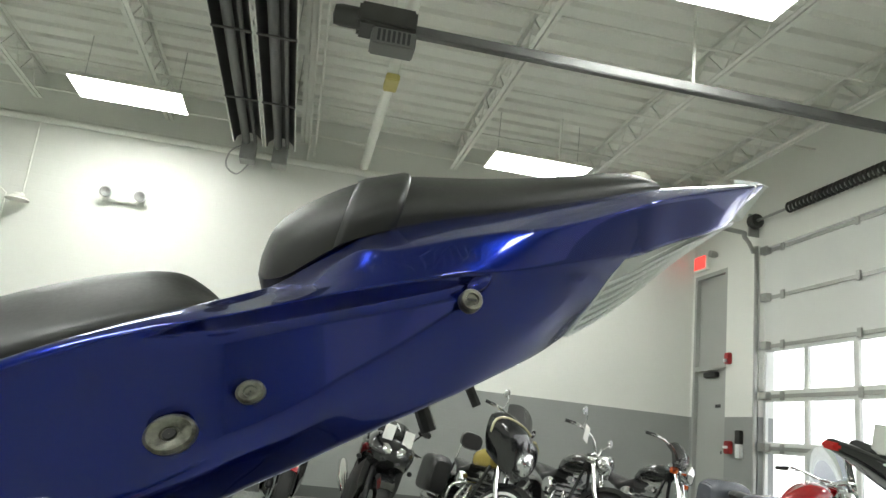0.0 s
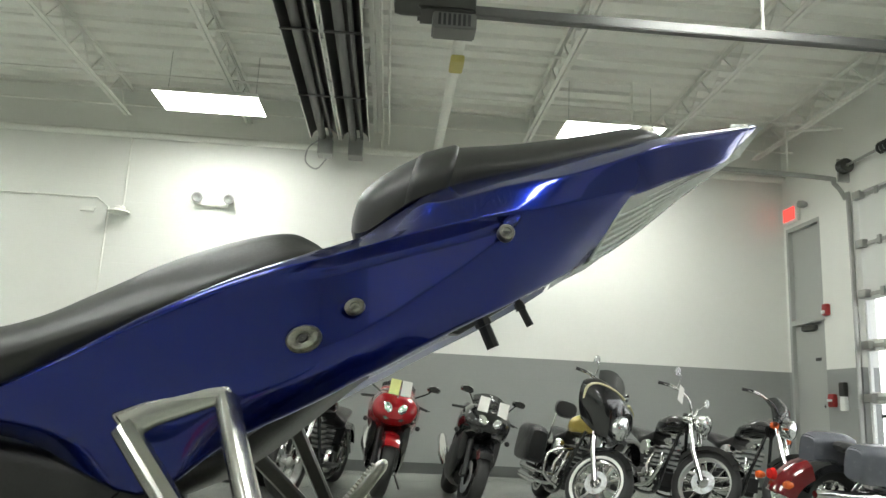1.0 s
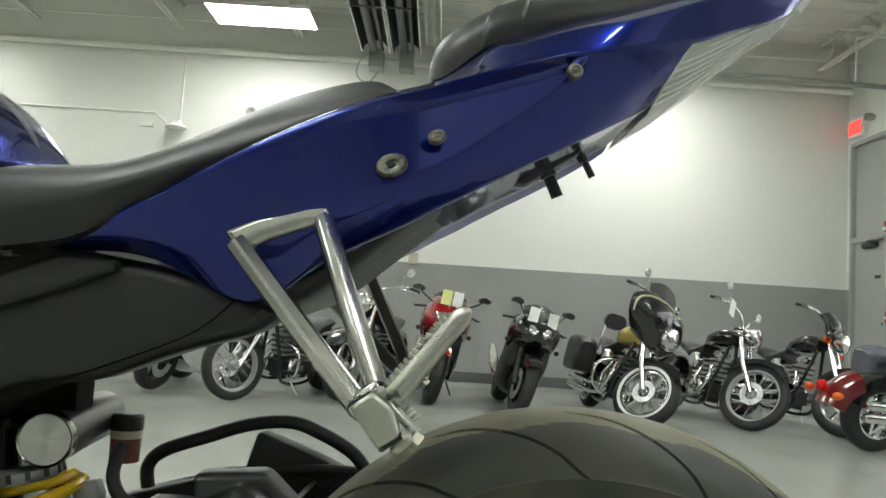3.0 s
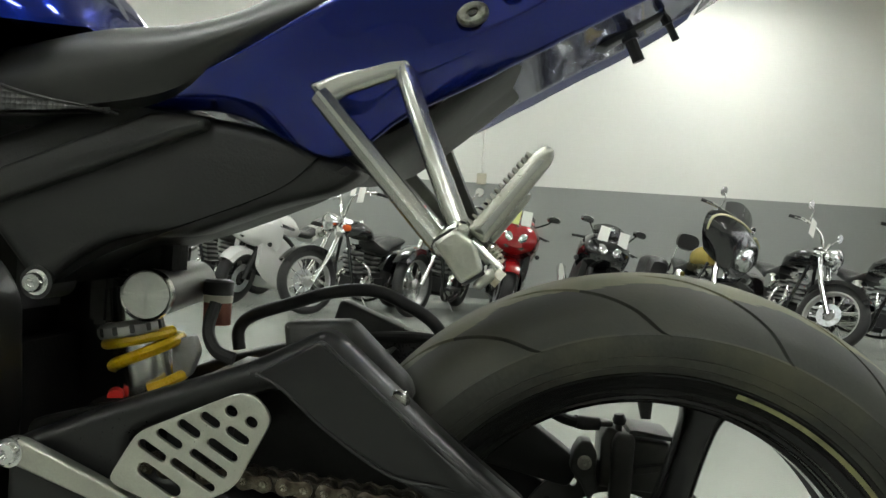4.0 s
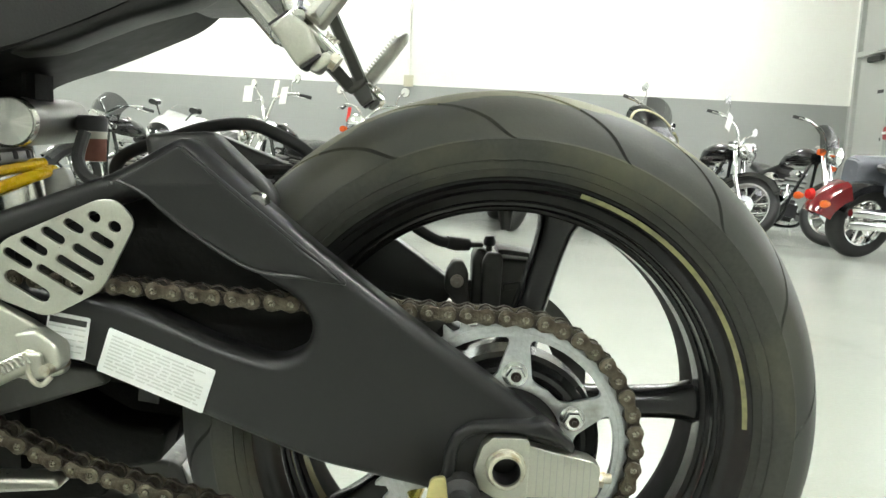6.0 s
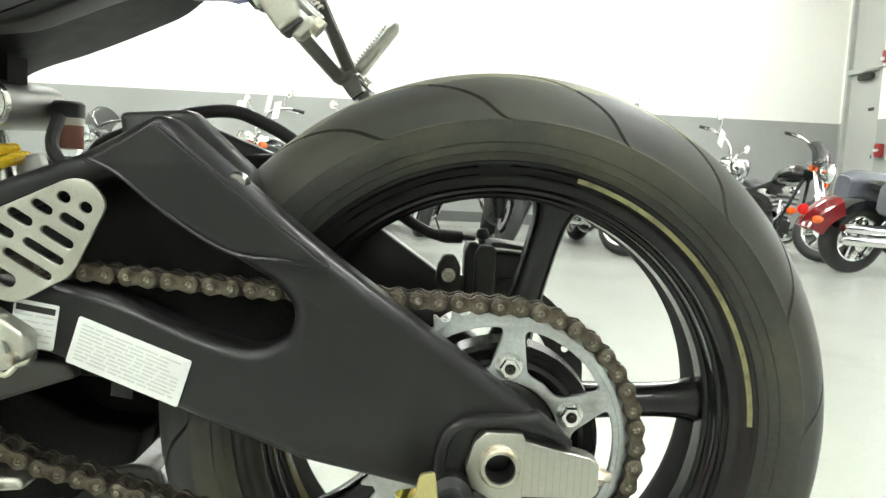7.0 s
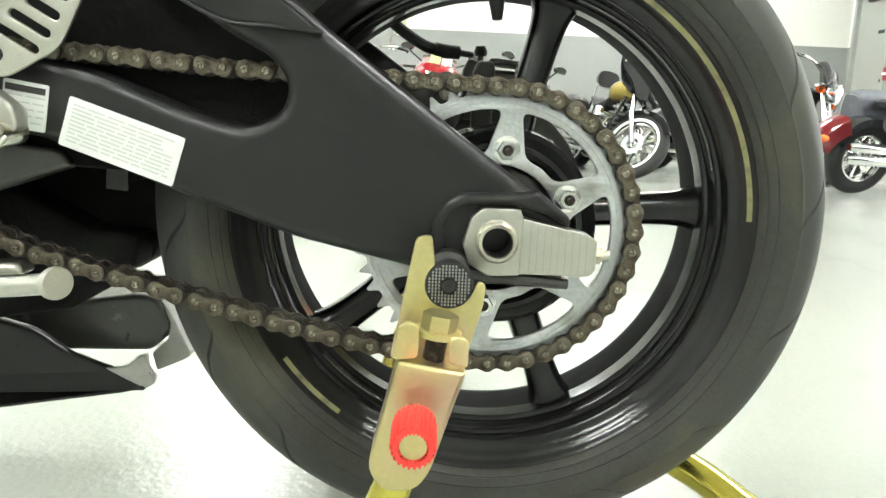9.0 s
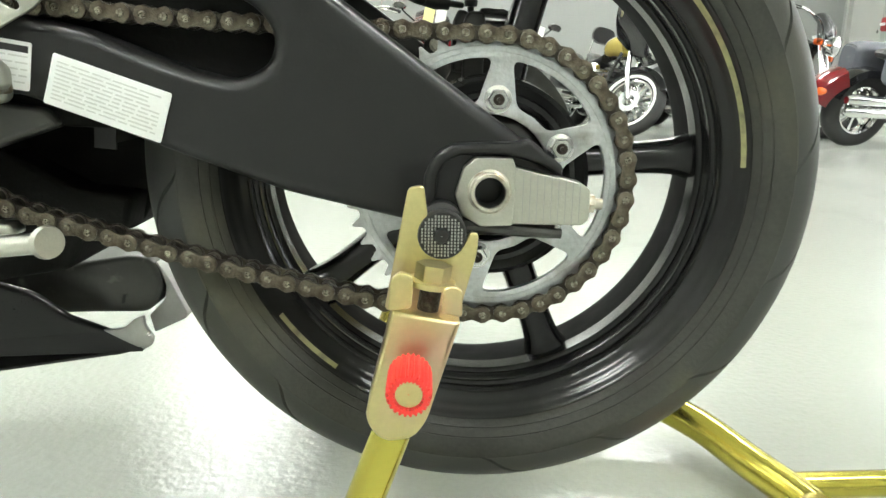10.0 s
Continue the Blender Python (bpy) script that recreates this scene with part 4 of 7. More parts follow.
for (px, py, pz), (qx, qy, qz), r in (((-0.034, 0.03, 0.918), (-0.021, 0.03, 0.890), 0.0058), ((-0.002, 0.03, 0.934), (0.011, 0.03, 0.911), 0.0035)):
    plug = part("wiring_plug", tube([(px, py, pz), ((px + qx) / 2, py, (pz + qz) / 2), (qx, qy, qz)], [r * 0.9, r, r], 8), DARKINK, bike, "black wiring plug under the tail")
    part("plug_collar", tube([(px + 0.001, py - 0.004, pz - 0.004), (px + 0.004, py - 0.004, pz - 0.010)], r * 1.35, 8), DARKINK, plug)
part("plate_bracket", plate("plate_bracket", fillet([(-0.062, 0.900), (-0.052, 0.899), (-0.030, 0.9135), (-0.002, 0.932), (-0.008, 0.940), (-0.05, 0.912)], 0.002), (), 0.02, 0.045, 0.002), DARKINK, bike)

# screws and lock on the tail
big = part("tail_screw", lathe([(0.0118, 0.004), (0.0118, -0.001), (0.0100, -0.0028), (0.0064, -0.0030), (0.0046, -0.0020), (0.0042, -0.0004), (0.0003, -0.0004)], (0, 0, 0), 28, "y"), SCREW, bike, "large dull aluminium tail screw", local=True)
big.matrix_basis = pose(-0.166, -0.140 - CY, 0.876, -10, -22, -2) @ Matrix.Diagonal((0.98, 1, 0.72, 1))
part("socket", lathe([(0.0003, -0.0022), (0.0030, -0.0022), (0.0034, -0.0010)], (0, 0, 0), 16, "y"), DARKINK, big, local=True)
sm = part("tail_screw", lathe([(0.0070, 0.004), (0.0070, -0.001), (0.0055, -0.0024), (0.0032, -0.0024), (0.0028, -0.0008), (0.0003, -0.0008)], (0, 0, 0), 24, "y"), SCREW, bike, local=True)
sm.matrix_basis = pose(-0.135, -0.143 - CY, 0.898, -8, -22, -3) @ Matrix.Diagonal((0.95, 1, 0.74, 1))
lk = part("seat_lock", lathe([(0.0058, 0.004), (0.0058, -0.001), (0.0050, -0.0022), (0.0034, -0.0022), (0.0030, -0.0010), (0.0003, -0.0010)], (0, 0, 0), 24, "y"), SCREW, bike, "round seat lock barrel", local=True)
lk.matrix_basis = pose(-0.038, -0.1385 - CY, 0.954, -8, 0, 4)
bm = bmesh.new()
box(-0.0024, 0.0024, -0.0016, -0.0009, -0.0005, 0.0005, bm=bm)
part("keyhole", bm, DARKINK, lk, local=True)

# pillion foot-rest hangers, both sides
def flat_bar(line, w, d, steps=4):
    """A forged bar with a broad chamfer along its forward edge; w is one half width or one at each end."""
    p = spline(line, steps)
    ws = w if isinstance(w, tuple) else (w, w)
    rings = []
    for i, q in enumerate(p):
        way = p[min(i + 1, len(p) - 1)] - p[max(i - 1, 0)]
        n = Vector((-way.z, 0, way.x)).normalized()
        n = n if n.x > 0 else -n
        s = -1 if q.y < CY else 1
        k = ws[0] + (ws[1] - ws[0]) * i / (len(p) - 1)
        rings.append([q + n * (a * k) + Vector((0, s * b * d, 0)) for a, b in ((-1.0, -0.5), (-1.0, 0.15), (-0.75, 0.6), (-0.1, 1.0), (0.25, 1.0), (0.9, 0.35), (1.0, 0.0), (1.0, -0.6), (0.7, -1.0), (-0.7, -1.0))])
    return skin(bmesh.new(), rings)


def hanger(side):
    """Two forged stays from under the tail down to a knuckle, a clamped peg block and a folding peg; side -1 is the near one."""
    s = side
    # The far hanger gets a darker grey than the near one.
    metal = ALU if s < 0 else FARGREY
    blank = ALU_DULL if s < 0 else FARGREY
    Y = lambda a: CY + s * a
    ya = lambda a, b: (min(Y(a), Y(b)), max(Y(a), Y(b)))
    u, n = Vector((0.605, 0.0, 0.796)), Vector((-0.796, 0.0, 0.605))      # along the peg, across it
    h = part("footrest_hanger", flat_bar([(-0.277, Y(0.143), 0.816), (-0.224, Y(0.176), 0.762), (-0.172, Y(0.204), 0.709)], (0.0080, 0.0078), 0.0080), metal, bike, "silver aluminium pillion foot-rest hanger" if s < 0 else "aluminium pillion foot-rest hanger in a darker grey", 22)
    part("stay", flat_bar([(-0.216, Y(0.139), 0.840), (-0.190, Y(0.176), 0.782), (-0.1585, Y(0.206), 0.714)], (0.0076, 0.0076), 0.0080), metal, h)
    part("top_bridge", plate("top_bridge", fillet([(-0.286, 0.823), (-0.271, 0.806), (-0.255, 0.817), (-0.226, 0.8285), (-0.208, 0.836), (-0.211, 0.846), (-0.226, 0.846), (-0.262, 0.834)], 0.004), (), *ya(0.128, 0.146), 0.004), metal, h)
    part("knuckle", plate("knuckle", fillet([(-0.1815, 0.7085), (-0.1735, 0.7215), (-0.1620, 0.7290), (-0.1510, 0.7230), (-0.1560, 0.7120), (-0.1720, 0.7000)], 0.006), (), *ya(0.196, 0.214), 0.005, 3), metal, h)
    for k, (cx, cz) in enumerate(((-0.1705, 0.7130), (-0.1590, 0.7210))):
        part("stay_end", lathe([(0.0003, -0.0035), (0.0042, -0.003), (0.0058, 0.0), (0.0058, 0.004)], (cx, Y(0.2145), cz), 16, "y"), metal, h)
    o = Vector((-0.1640, 0, 0.7065))
    at = lambda a, b: (o.x + u.x * b + n.x * -a, o.z + u.z * b + n.z * -a)
    # the block lies square to the peg: a runs down its length, b along the peg
    block = [at(-0.014, -0.0035), at(0.0165, -0.0120), at(0.0215, 0.0035), at(0.0065, 0.0135), at(-0.0095, 0.0120)]
    part("peg_block", plate("peg_block", fillet(block, [0.003, 0.003, 0.003, 0.004, 0.004]), (), *ya(0.200, 0.226), 0.003, 3), blank, h, "cast aluminium peg block")
    part("clamp_gap", plate("clamp_gap", fillet([at(-0.0150, -0.0025), at(-0.0105, 0.0125), at(-0.0090, 0.0120), at(-0.0135, -0.0035)], 0.0003), (), *ya(0.2255, 0.2266), 0.0003), DARKINK, h)
    part("pivot_boss", plate("pivot_boss", fillet([at(0.0225, -0.0090), at(0.0285, -0.0070), at(0.0305, 0.0060), at(0.0245, 0.0090), at(0.0215, 0.0035)], 0.0025), (), *ya(0.204, 0.222), 0.003, 3), blank, h)
    part("pivot_gap", plate("pivot_gap", fillet([at(0.0172, -0.0118), at(0.0195, -0.0108), at(0.0238, 0.0035), at(0.0215, 0.0040)], 0.0003), (), *ya(0.203, 0.2240), 0.0003), DARKINK, h)
    part("pivot_bolt", tube([(o.x - n.x * 0.004 + u.x * 0.0125, Y(0.212), o.z - n.z * 0.004 + u.z * 0.0125), (o.x - n.x * 0.030 + u.x * 0.0105, Y(0.212), o.z - n.z * 0.030 + u.z * 0.0105)], 0.0036, 12), CHROME, h)
    part("pivot_head", tube([(o.x - n.x * 0.028 + u.x * 0.006, Y(0.214), o.z - n.z * 0.028 + u.z * 0.006), (o.x - n.x * 0.034 + u.x * 0.006, Y(0.214), o.z - n.z * 0.034 + u.z * 0.006)], 0.0065, 6), BOLT, h, "worn bolt head")
    coil = [Vector((o.x, Y(0.206), o.z)) + u * (0.0145 + 0.0042 * math.cos(a)) - n * (0.014 + 0.010 * a / 20) + Vector((0, 0.0042 * math.sin(a), 0)) for a in np.arange(0, 20, 0.5)]
    part("peg_spring", tube(coil, 0.0009, 6), BOLT, h, "small coil spring at the peg")
    peg = part("foot_peg", plate("foot_peg", fillet([(-0.157, 0.722), (-0.118, 0.7735), (-0.111, 0.7785), (-0.1045, 0.776), (-0.1055, 0.768), (-0.1450, 0.7135)], [0.002, 0.003, 0.004, 0.004, 0.005, 0.003]), (), *ya(0.196, 0.220), 0.005, 3), ALU_DULL, h, "folding aluminium foot peg with a toothed edge")
    part("peg_groove", plate("peg_groove", fillet([(-0.1485, 0.7235), (-0.1140, 0.7690), (-0.1105, 0.7685), (-0.1450, 0.7195)], 0.0012), (), *ya(0.2185, 0.2204), 0.0004), GALV, peg)
    for k in range(14):
        c = Vector((-0.1535, Y(0.208), 0.7262)) + u * (0.0043 * k)
        part("tooth", skin(bmesh.new(), [[c + u * (a * w) + Vector((0, b * 0.0095, 0)) + n * d for a, b in ((-1, -1), (1, -1), (1, 1), (-1, 1))] for w, d in ((0.0016, -0.001), (0.0007, 0.0036))]), ALU_DULL, peg)
    return h


hanger(-1)
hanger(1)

# main frame, shock, rear-set
part("frame", plate("frame", fillet([(-0.80, 0.86), (-0.64, 0.705), (-0.585, 0.690), (-0.556, 0.668), (-0.540, 0.640), (-0.534, 0.546), (-0.536, 0.486), (-0.545, 0.42), (-0.60, 0.33), (-0.74, 0.33), (-0.80, 0.50), (-0.80, 0.62)], 0.014), (), -0.113, -0.05, 0.014, 4), SWING, bike, "satin black aluminium main frame", 45)
part("frame_right", plate("frame_right", fillet([(-0.80, 0.86), (-0.62, 0.72), (-0.530, 0.655), (-0.500, 0.55), (-0.530, 0.42), (-0.60, 0.35), (-0.74, 0.50), (-0.80, 0.62)], 0.014), (), 0.11, 0.165, 0.012, 3), SWING, bike)
part("frame_ridge", plate("frame_ridge", fillet([(-0.66, 0.690), (-0.590, 0.672), (-0.545, 0.640), (-0.528, 0.52), (-0.541, 0.52), (-0.558, 0.632), (-0.596, 0.658), (-0.66, 0.675)], 0.006), (), -0.119, -0.108, 0.005), SWING, bike)
part("engine_block", box(-0.95, -0.58, CY - 0.12, CY + 0.13, 0.22, 0.62, 0.03), GREASE_SHADE, bike, "black engine cases")
part("lower_fairing", plate("lower_fairing", fillet([(-0.95, 0.62), (-0.60, 0.50), (-0.553, 0.451), (-0.538, 0.425), (-0.560, 0.400), (-0.95, 0.36)], 0.006), (), -0.155, -0.145, 0.003), BLUE, bike, "glossy blue lower side fairing")
part("airbox", box(-0.92, -0.56, CY - 0.09, CY + 0.09, 0.62, 0.86, 0.03), BLACK, bike)
def cover_bolt(x, y, z, r, name="frame_bolt", material=BOLT, hexed=False, h=0.007):
    return part(name, bolt_head((x, y, z), r, h, hexed), material, bike)
cover_bolt(-0.594, -0.102, 0.7205, 0.0082, material=CHROME)
cover_bolt(-0.512, -0.0865, 0.657, 0.0082, material=CHROME)
part("bolt_boss", tube([(-0.512, -0.086, 0.657), (-0.512, -0.05, 0.657)], 0.014, 18), BLACK, bike)
part("pivot_nut", bolt_head((-0.552, -0.1135, 0.489), 0.0120, 0.010, True, 0.72), CHROME, bike, "hexagon swingarm pivot nut")
# Flat dark disc before the bore, coloured as the shade inside it.
part("pivot_bore_shade", lathe([(0.0003, -0.0004), (0.0078, -0.0004), (0.0082, 0.003)], (-0.552, -0.1240, 0.489), 20, "y"), GREASE_SHADE, bike, "dark disc for the shade in the hollow pivot shaft")

SX, SZ = -0.452, 0.646
sh = part("shock_absorber", tube([(-0.492, 0.035, 0.650), (-0.479, 0.035, 0.598), (-0.464, 0.035, 0.530)], [0.020, 0.026, 0.026], 24), ALU, bike, "silver rear shock absorber")
turn = np.linspace(0, 4.4 * math.pi, 96)
drop = np.interp(turn, [0, math.pi, 2 * math.pi, 3 * math.pi, 4 * math.pi, 4.4 * math.pi], [0, 0.001, 0.007, 0.024, 0.041, 0.047])
coil = [(-0.480 + 0.016 * a / turn[-1] + 0.0315 * math.cos(a), 0.035 - 0.0315 * math.sin(a), 0.6005 - d + 0.0075 * math.cos(a)) for a, d in zip(turn, drop)]
part("spring", tube(coil, 0.0057, 10), SPRING, sh, "yellow coil spring")
collar = part("spring_collar", lathe([(0.018, -0.010), (0.0275, -0.009), (0.0290, -0.006), (0.0290, 0.000), (0.026, 0.003), (0.020, 0.005)], (0, 0, 0), 28, "z"), GALV, sh, local=True)
collar.matrix_basis = pose(-0.4805, 0.035 - CY, 0.6135, 0, -12, 0)
for k in range(12):
    a = 2 * math.pi * k / 12
    notch = part("collar_notch", box(-0.0022, 0.0022, -0.0016, 0.0016, -0.007, 0.001, 0.0006), DARKSTEEL, collar, local=True)
    notch.matrix_basis = pose(0.0284 * math.cos(a), 0.0284 * math.sin(a), 0, 0, 0, math.degrees(a) + 90)
part("threaded_sleeve", lathe([(0.0205 + 0.0010 * (k % 2), 0.004 + 0.0020 * k) for k in range(26)], (-0.486, 0.035, 0.612), 24, "z"), ALU, sh, "threaded silver sleeve")
part("upper_clevis", box(-0.527, -0.505, 0.020, 0.056, 0.610, 0.672, 0.005), DARKSTEEL, sh, "dark cast upper eye")
part("hose_union", tube([(-0.478, 0.010, 0.676), (-0.476, 0.030, 0.677)], [0.012, 0.013], 16), DARKINK, sh, "black hose union")
part("union_ring", tube([(-0.4675, 0.008, 0.6770), (-0.4580, 0.008, 0.6785)], 0.0058, 12), mat("red_anodised_fitting", (0.22, 0.03, 0.025), 0.35, 0.5, 0.15, 60, 300, 0.02), sh, "small red anodised fitting")
part("damping_adjuster", tube([(-0.488, 0.012, 0.548), (-0.486, 0.006, 0.546)], 0.0075, 16), REDPLASTIC, sh, "red damping adjuster")
part("linkage_plate", plate("linkage_plate", fillet([(-0.446, 0.600), (-0.424, 0.606), (-0.418, 0.590), (-0.426, 0.566), (-0.442, 0.560)], 0.004), (), 0.03, 0.042, 0.002), GALV, bike, "grey steel linkage plate")
rv = part("shock_reservoir", tube([(SX, -0.012, SZ), (SX - 0.005, 0.04, SZ + 0.002), (SX - 0.012, 0.122, SZ + 0.005)], 0.0230, 28), RESERVOIR, bike, "grey shock reservoir with a brushed end cap")
fan, rng, tips = bmesh.new(), random.Random(4), []
middle = fan.verts.new((0, -0.0040, 0))
for k in range(96):
    a = 2 * math.pi * k / 96
    lift = 0.00012 * math.sin(2 * a + 0.6) + 0.00006 * math.sin(5 * a) + rng.uniform(-0.00005, 0.00005)
    tips.append(fan.verts.new((0.0214 * math.cos(a), -0.0038 + lift, 0.0214 * math.sin(a))))
for k in range(96):
    fan.faces.new((middle, tips[k], tips[(k + 1) % 96]))
cap = part("end_cap", fan, TURNED, rv, "radially brushed aluminium end cap", 1, local=True)
cap.matrix_basis = pose(SX, -0.0125, SZ, 0, 0, 5)
rim = part("cap_rim", lathe([(0.0238, 0.004), (0.0238, -0.0045), (0.0226, -0.0052), (0.0211, -0.0040)], (0, 0, 0), 40, "y"), ALU, rv, local=True)
rim.matrix_basis = pose(SX, -0.0125, SZ, 0, 0, 5)
part("shock_mount", box(-0.49, -0.44, CY - 0.02, CY + 0.03, 0.660, 0.70, 0.008), GREASE_SHADE, bike)
part("shock_linkage", box(-0.52, -0.42, CY - 0.05, CY + 0.05, 0.30, 0.545, 0.02), GREASE_SHADE, bike)
cup = part("brake_reservoir", lathe([(0.0005, -0.018), (0.014, -0.017), (0.0145, 0.010), (0.0005, 0.010)], (-0.424, 0.088, 0.628), 18, "z"), mat("amber_brake_fluid_cup", (0.30, 0.13, 0.10), 0.25, 0, 0.1, 20, 200, 0), bike, "translucent cup with red-brown brake fluid and a black cap")
part("reservoir_rim", lathe([(0.0148, 0.006), (0.0150, 0.0135), (0.0005, 0.0135)], (-0.424, 0.088, 0.628), 18, "z"), mat("cloudy_white_plastic", (0.62, 0.58, 0.50), 0.35, 0, 0.05, 20, 200, 0), cup)
part("reservoir_cap", lathe([(0.0005, 0.030), (0.013, 0.0295), (0.0155, 0.027), (0.0155, 0.0138), (0.0005, 0.0138)], (-0.424, 0.088, 0.628), 18, "z"), DARKINK, cup)

# swingarm
FOLDS = (-0.33, -0.23, -0.15, -0.06, 0.0)


def arm_y(x, z):
    """The arm's outer face leans outward towards the axle."""
    return float(np.interp(x, FOLDS, (0.0, -0.016, -0.027, -0.022, -0.012)))


SA = [(-0.5189, 0.5302), (-0.4256, 0.5696), (-0.3248, 0.6079), (-0.2659, 0.639), (-0.2526, 0.6348), (-0.1853, 0.5822), (-0.1267, 0.5374), (0.0547, 0.4057), (0.0631, 0.3954), (0.0526, 0.3586), (0.0319, 0.3489), (-0.0198, 0.3489), (-0.0601, 0.3625), (-0.1459, 0.3825), (-0.2323, 0.4095), (-0.3589, 0.4523), (-0.5189, 0.4325)]
HOLE = [(-0.4161, 0.5449), (-0.3445, 0.5729), (-0.2988, 0.5897), (-0.2823, 0.5856), (-0.2022, 0.5332), (-0.1694, 0.5167), (-0.1556, 0.4982), (-0.1605, 0.4777), (-0.1853, 0.4647), (-0.2333, 0.476), (-0.2988, 0.5002), (-0.3589, 0.5121), (-0.4161, 0.5222)]
sa = part("swingarm", plate("swingarm", fillet(SA, 0.012), [fillet(HOLE, 0.016, 6)], -0.103, -0.066, 0.0115, 6, arm_y, FOLDS), SWING, bike, "satin black aluminium swingarm", 45)
part("brace_panel", plate("brace_panel", fillet([(-0.2638, 0.633), (-0.2536, 0.6249), (-0.2262, 0.6049), (-0.1296, 0.5334), (-0.2032, 0.5401), (-0.2536, 0.5666), (-0.2916, 0.5937), (-0.3133, 0.6028)], [0.004, 0.004, 0.004, 0.002, 0.006, 0.006, 0.006, 0.004]), (), -0.1135, -0.100, 0.0028, 3, arm_y, FOLDS), SWING, sa, angle=30)
for bead in ([(-0.3133, 0.6028), (-0.2916, 0.5937), (-0.2536, 0.5666), (-0.2032, 0.5401), (-0.1625, 0.5367), (-0.1296, 0.5334)], [(-0.2597, 0.63), (-0.2262, 0.6049), (-0.1774, 0.569), (-0.1296, 0.5334)]):
    part("pressed_edge", tube([(x, -0.1125 + arm_y(x, z), z) for x, z in bead], 0.0016, 8, 5), SWING, sa)
part("inner_wall", plate("inner_wall", fillet([(-0.52, 0.54), (-0.30, 0.605), (-0.265, 0.63), (-0.10, 0.51), (-0.10, 0.42), (-0.52, 0.43)], 0.01), (), -0.074, -0.060, 0.003), GREASE_SHADE, sa, "black inner swingarm wall")
part("axle_boss", plate("axle_boss", fillet([(-0.054, 0.366), (-0.048, 0.383), (-0.047, 0.399), (-0.040, 0.414), (-0.026, 0.4225), (0.002, 0.4235), (0.024, 0.4240), (0.031, 0.4275), (0.058, 0.4065), (0.057, 0.3985), (0.040, 0.4085), (0.010, 0.4150), (-0.020, 0.4140), (-0.031, 0.4085), (-0.037, 0.398), (-0.038, 0.382), (-0.044, 0.366)], 0.004), (), -0.128, -0.108, 0.0045, 4), SWING, sa)
part("swingarm_right", plate("swingarm_right", fillet([(-0.53, 0.53), (-0.43, 0.57), (-0.33, 0.60), (0.05, 0.40), (0.05, 0.365), (-0.06, 0.372), (-0.36, 0.452), (-0.53, 0.43)], 0.012), (), 0.125, 0.165, 0.007), SWING, bike)
part("pivot_tube", tube([(-0.50, -0.075, 0.485), (-0.50, 0.125, 0.485)], 0.03, 16), SWING, bike)
part("arm_bridge", box(-0.41, -0.33, -0.075, 0.13, 0.47, 0.575, 0.012), SWING, bike)
NUT = (0.002, 0.3875)
adj = part("axle_block", plate("axle_block", fillet([(0.014, 0.4065), (0.022, 0.4055), (0.031, 0.4035), (0.072, 0.3945), (0.0790, 0.3895), (0.0790, 0.3670), (0.074, 0.3622), (0.014, 0.3620)], [0.001, 0.001, 0.001, 0.002, 0.002, 0.002, 0.002, 0.001]), (), -0.1275, -0.108, 0.0012), ALU_DULL, bike, "machined silver chain adjuster block")
for k in range(9):
    gx = 0.0275 + k * 0.0054
    part("machined_groove", box(gx, gx + 0.0006, -0.1278, -0.1268, 0.364, 0.4030 - 0.19 * (gx - 0.0275), bm=None), GALV, adj)
part("axle_washer_plate", plate("axle_washer_plate", fillet([(-0.0235, 0.384), (-0.0175, 0.405), (-0.009, 0.4125), (0.019, 0.4125), (0.0215, 0.4055), (0.0205, 0.3615), (-0.004, 0.3605), (-0.0185, 0.369)], 0.0015), [ring2(0.0125, 28, NUT)], -0.1305, -0.108, 0.0012), ALU_DULL, adj, "eight-sided silver axle plate")
part("axle_nut", lathe([(0.0112, 0.03), (0.0112, -0.0070), (0.0118, -0.0090), (0.0140, -0.0092), (0.0152, -0.0078), (0.0156, -0.0035), (0.0166, -0.0028), (0.0166, 0.001)], (NUT[0], -0.1305, NUT[1]), 36, "y"), BOLT, adj, "hollow brassy axle end")
part("axle_bore", lathe([(0.0003, 0.05), (0.0111, 0.05), (0.0111, 0.0)], (NUT[0], -0.137, NUT[1]), 28, "y"), DARKINK, adj)
part("adjuster_bolt", tube([(0.074, -0.119, 0.3785), (0.090, -0.119, 0.3775)], 0.0045, 12), BOLT, adj)
part("adjuster_lock_nut", tube([(0.0785, -0.119, 0.378), (0.0835, -0.119, 0.3778)], 0.0075, 6), BOLT, adj)
part("guard_bar", tube([(-0.022, -0.120, 0.361), (0.02, -0.119, 0.357), (0.060, -0.117, 0.3535)], [0.006, 0.0055, 0.004], 10, 3), DARKSTEEL, bike)
part("hugger_bolt", lathe([(0.009, 0.004), (0.009, -0.004), (0.007, -0.007), (0.003, -0.007), (0.002, -0.004), (0.0003, -0.004)], (-0.204, -0.112, 0.590), 18, "y"), ALU, bike, "bright button-head bolt")

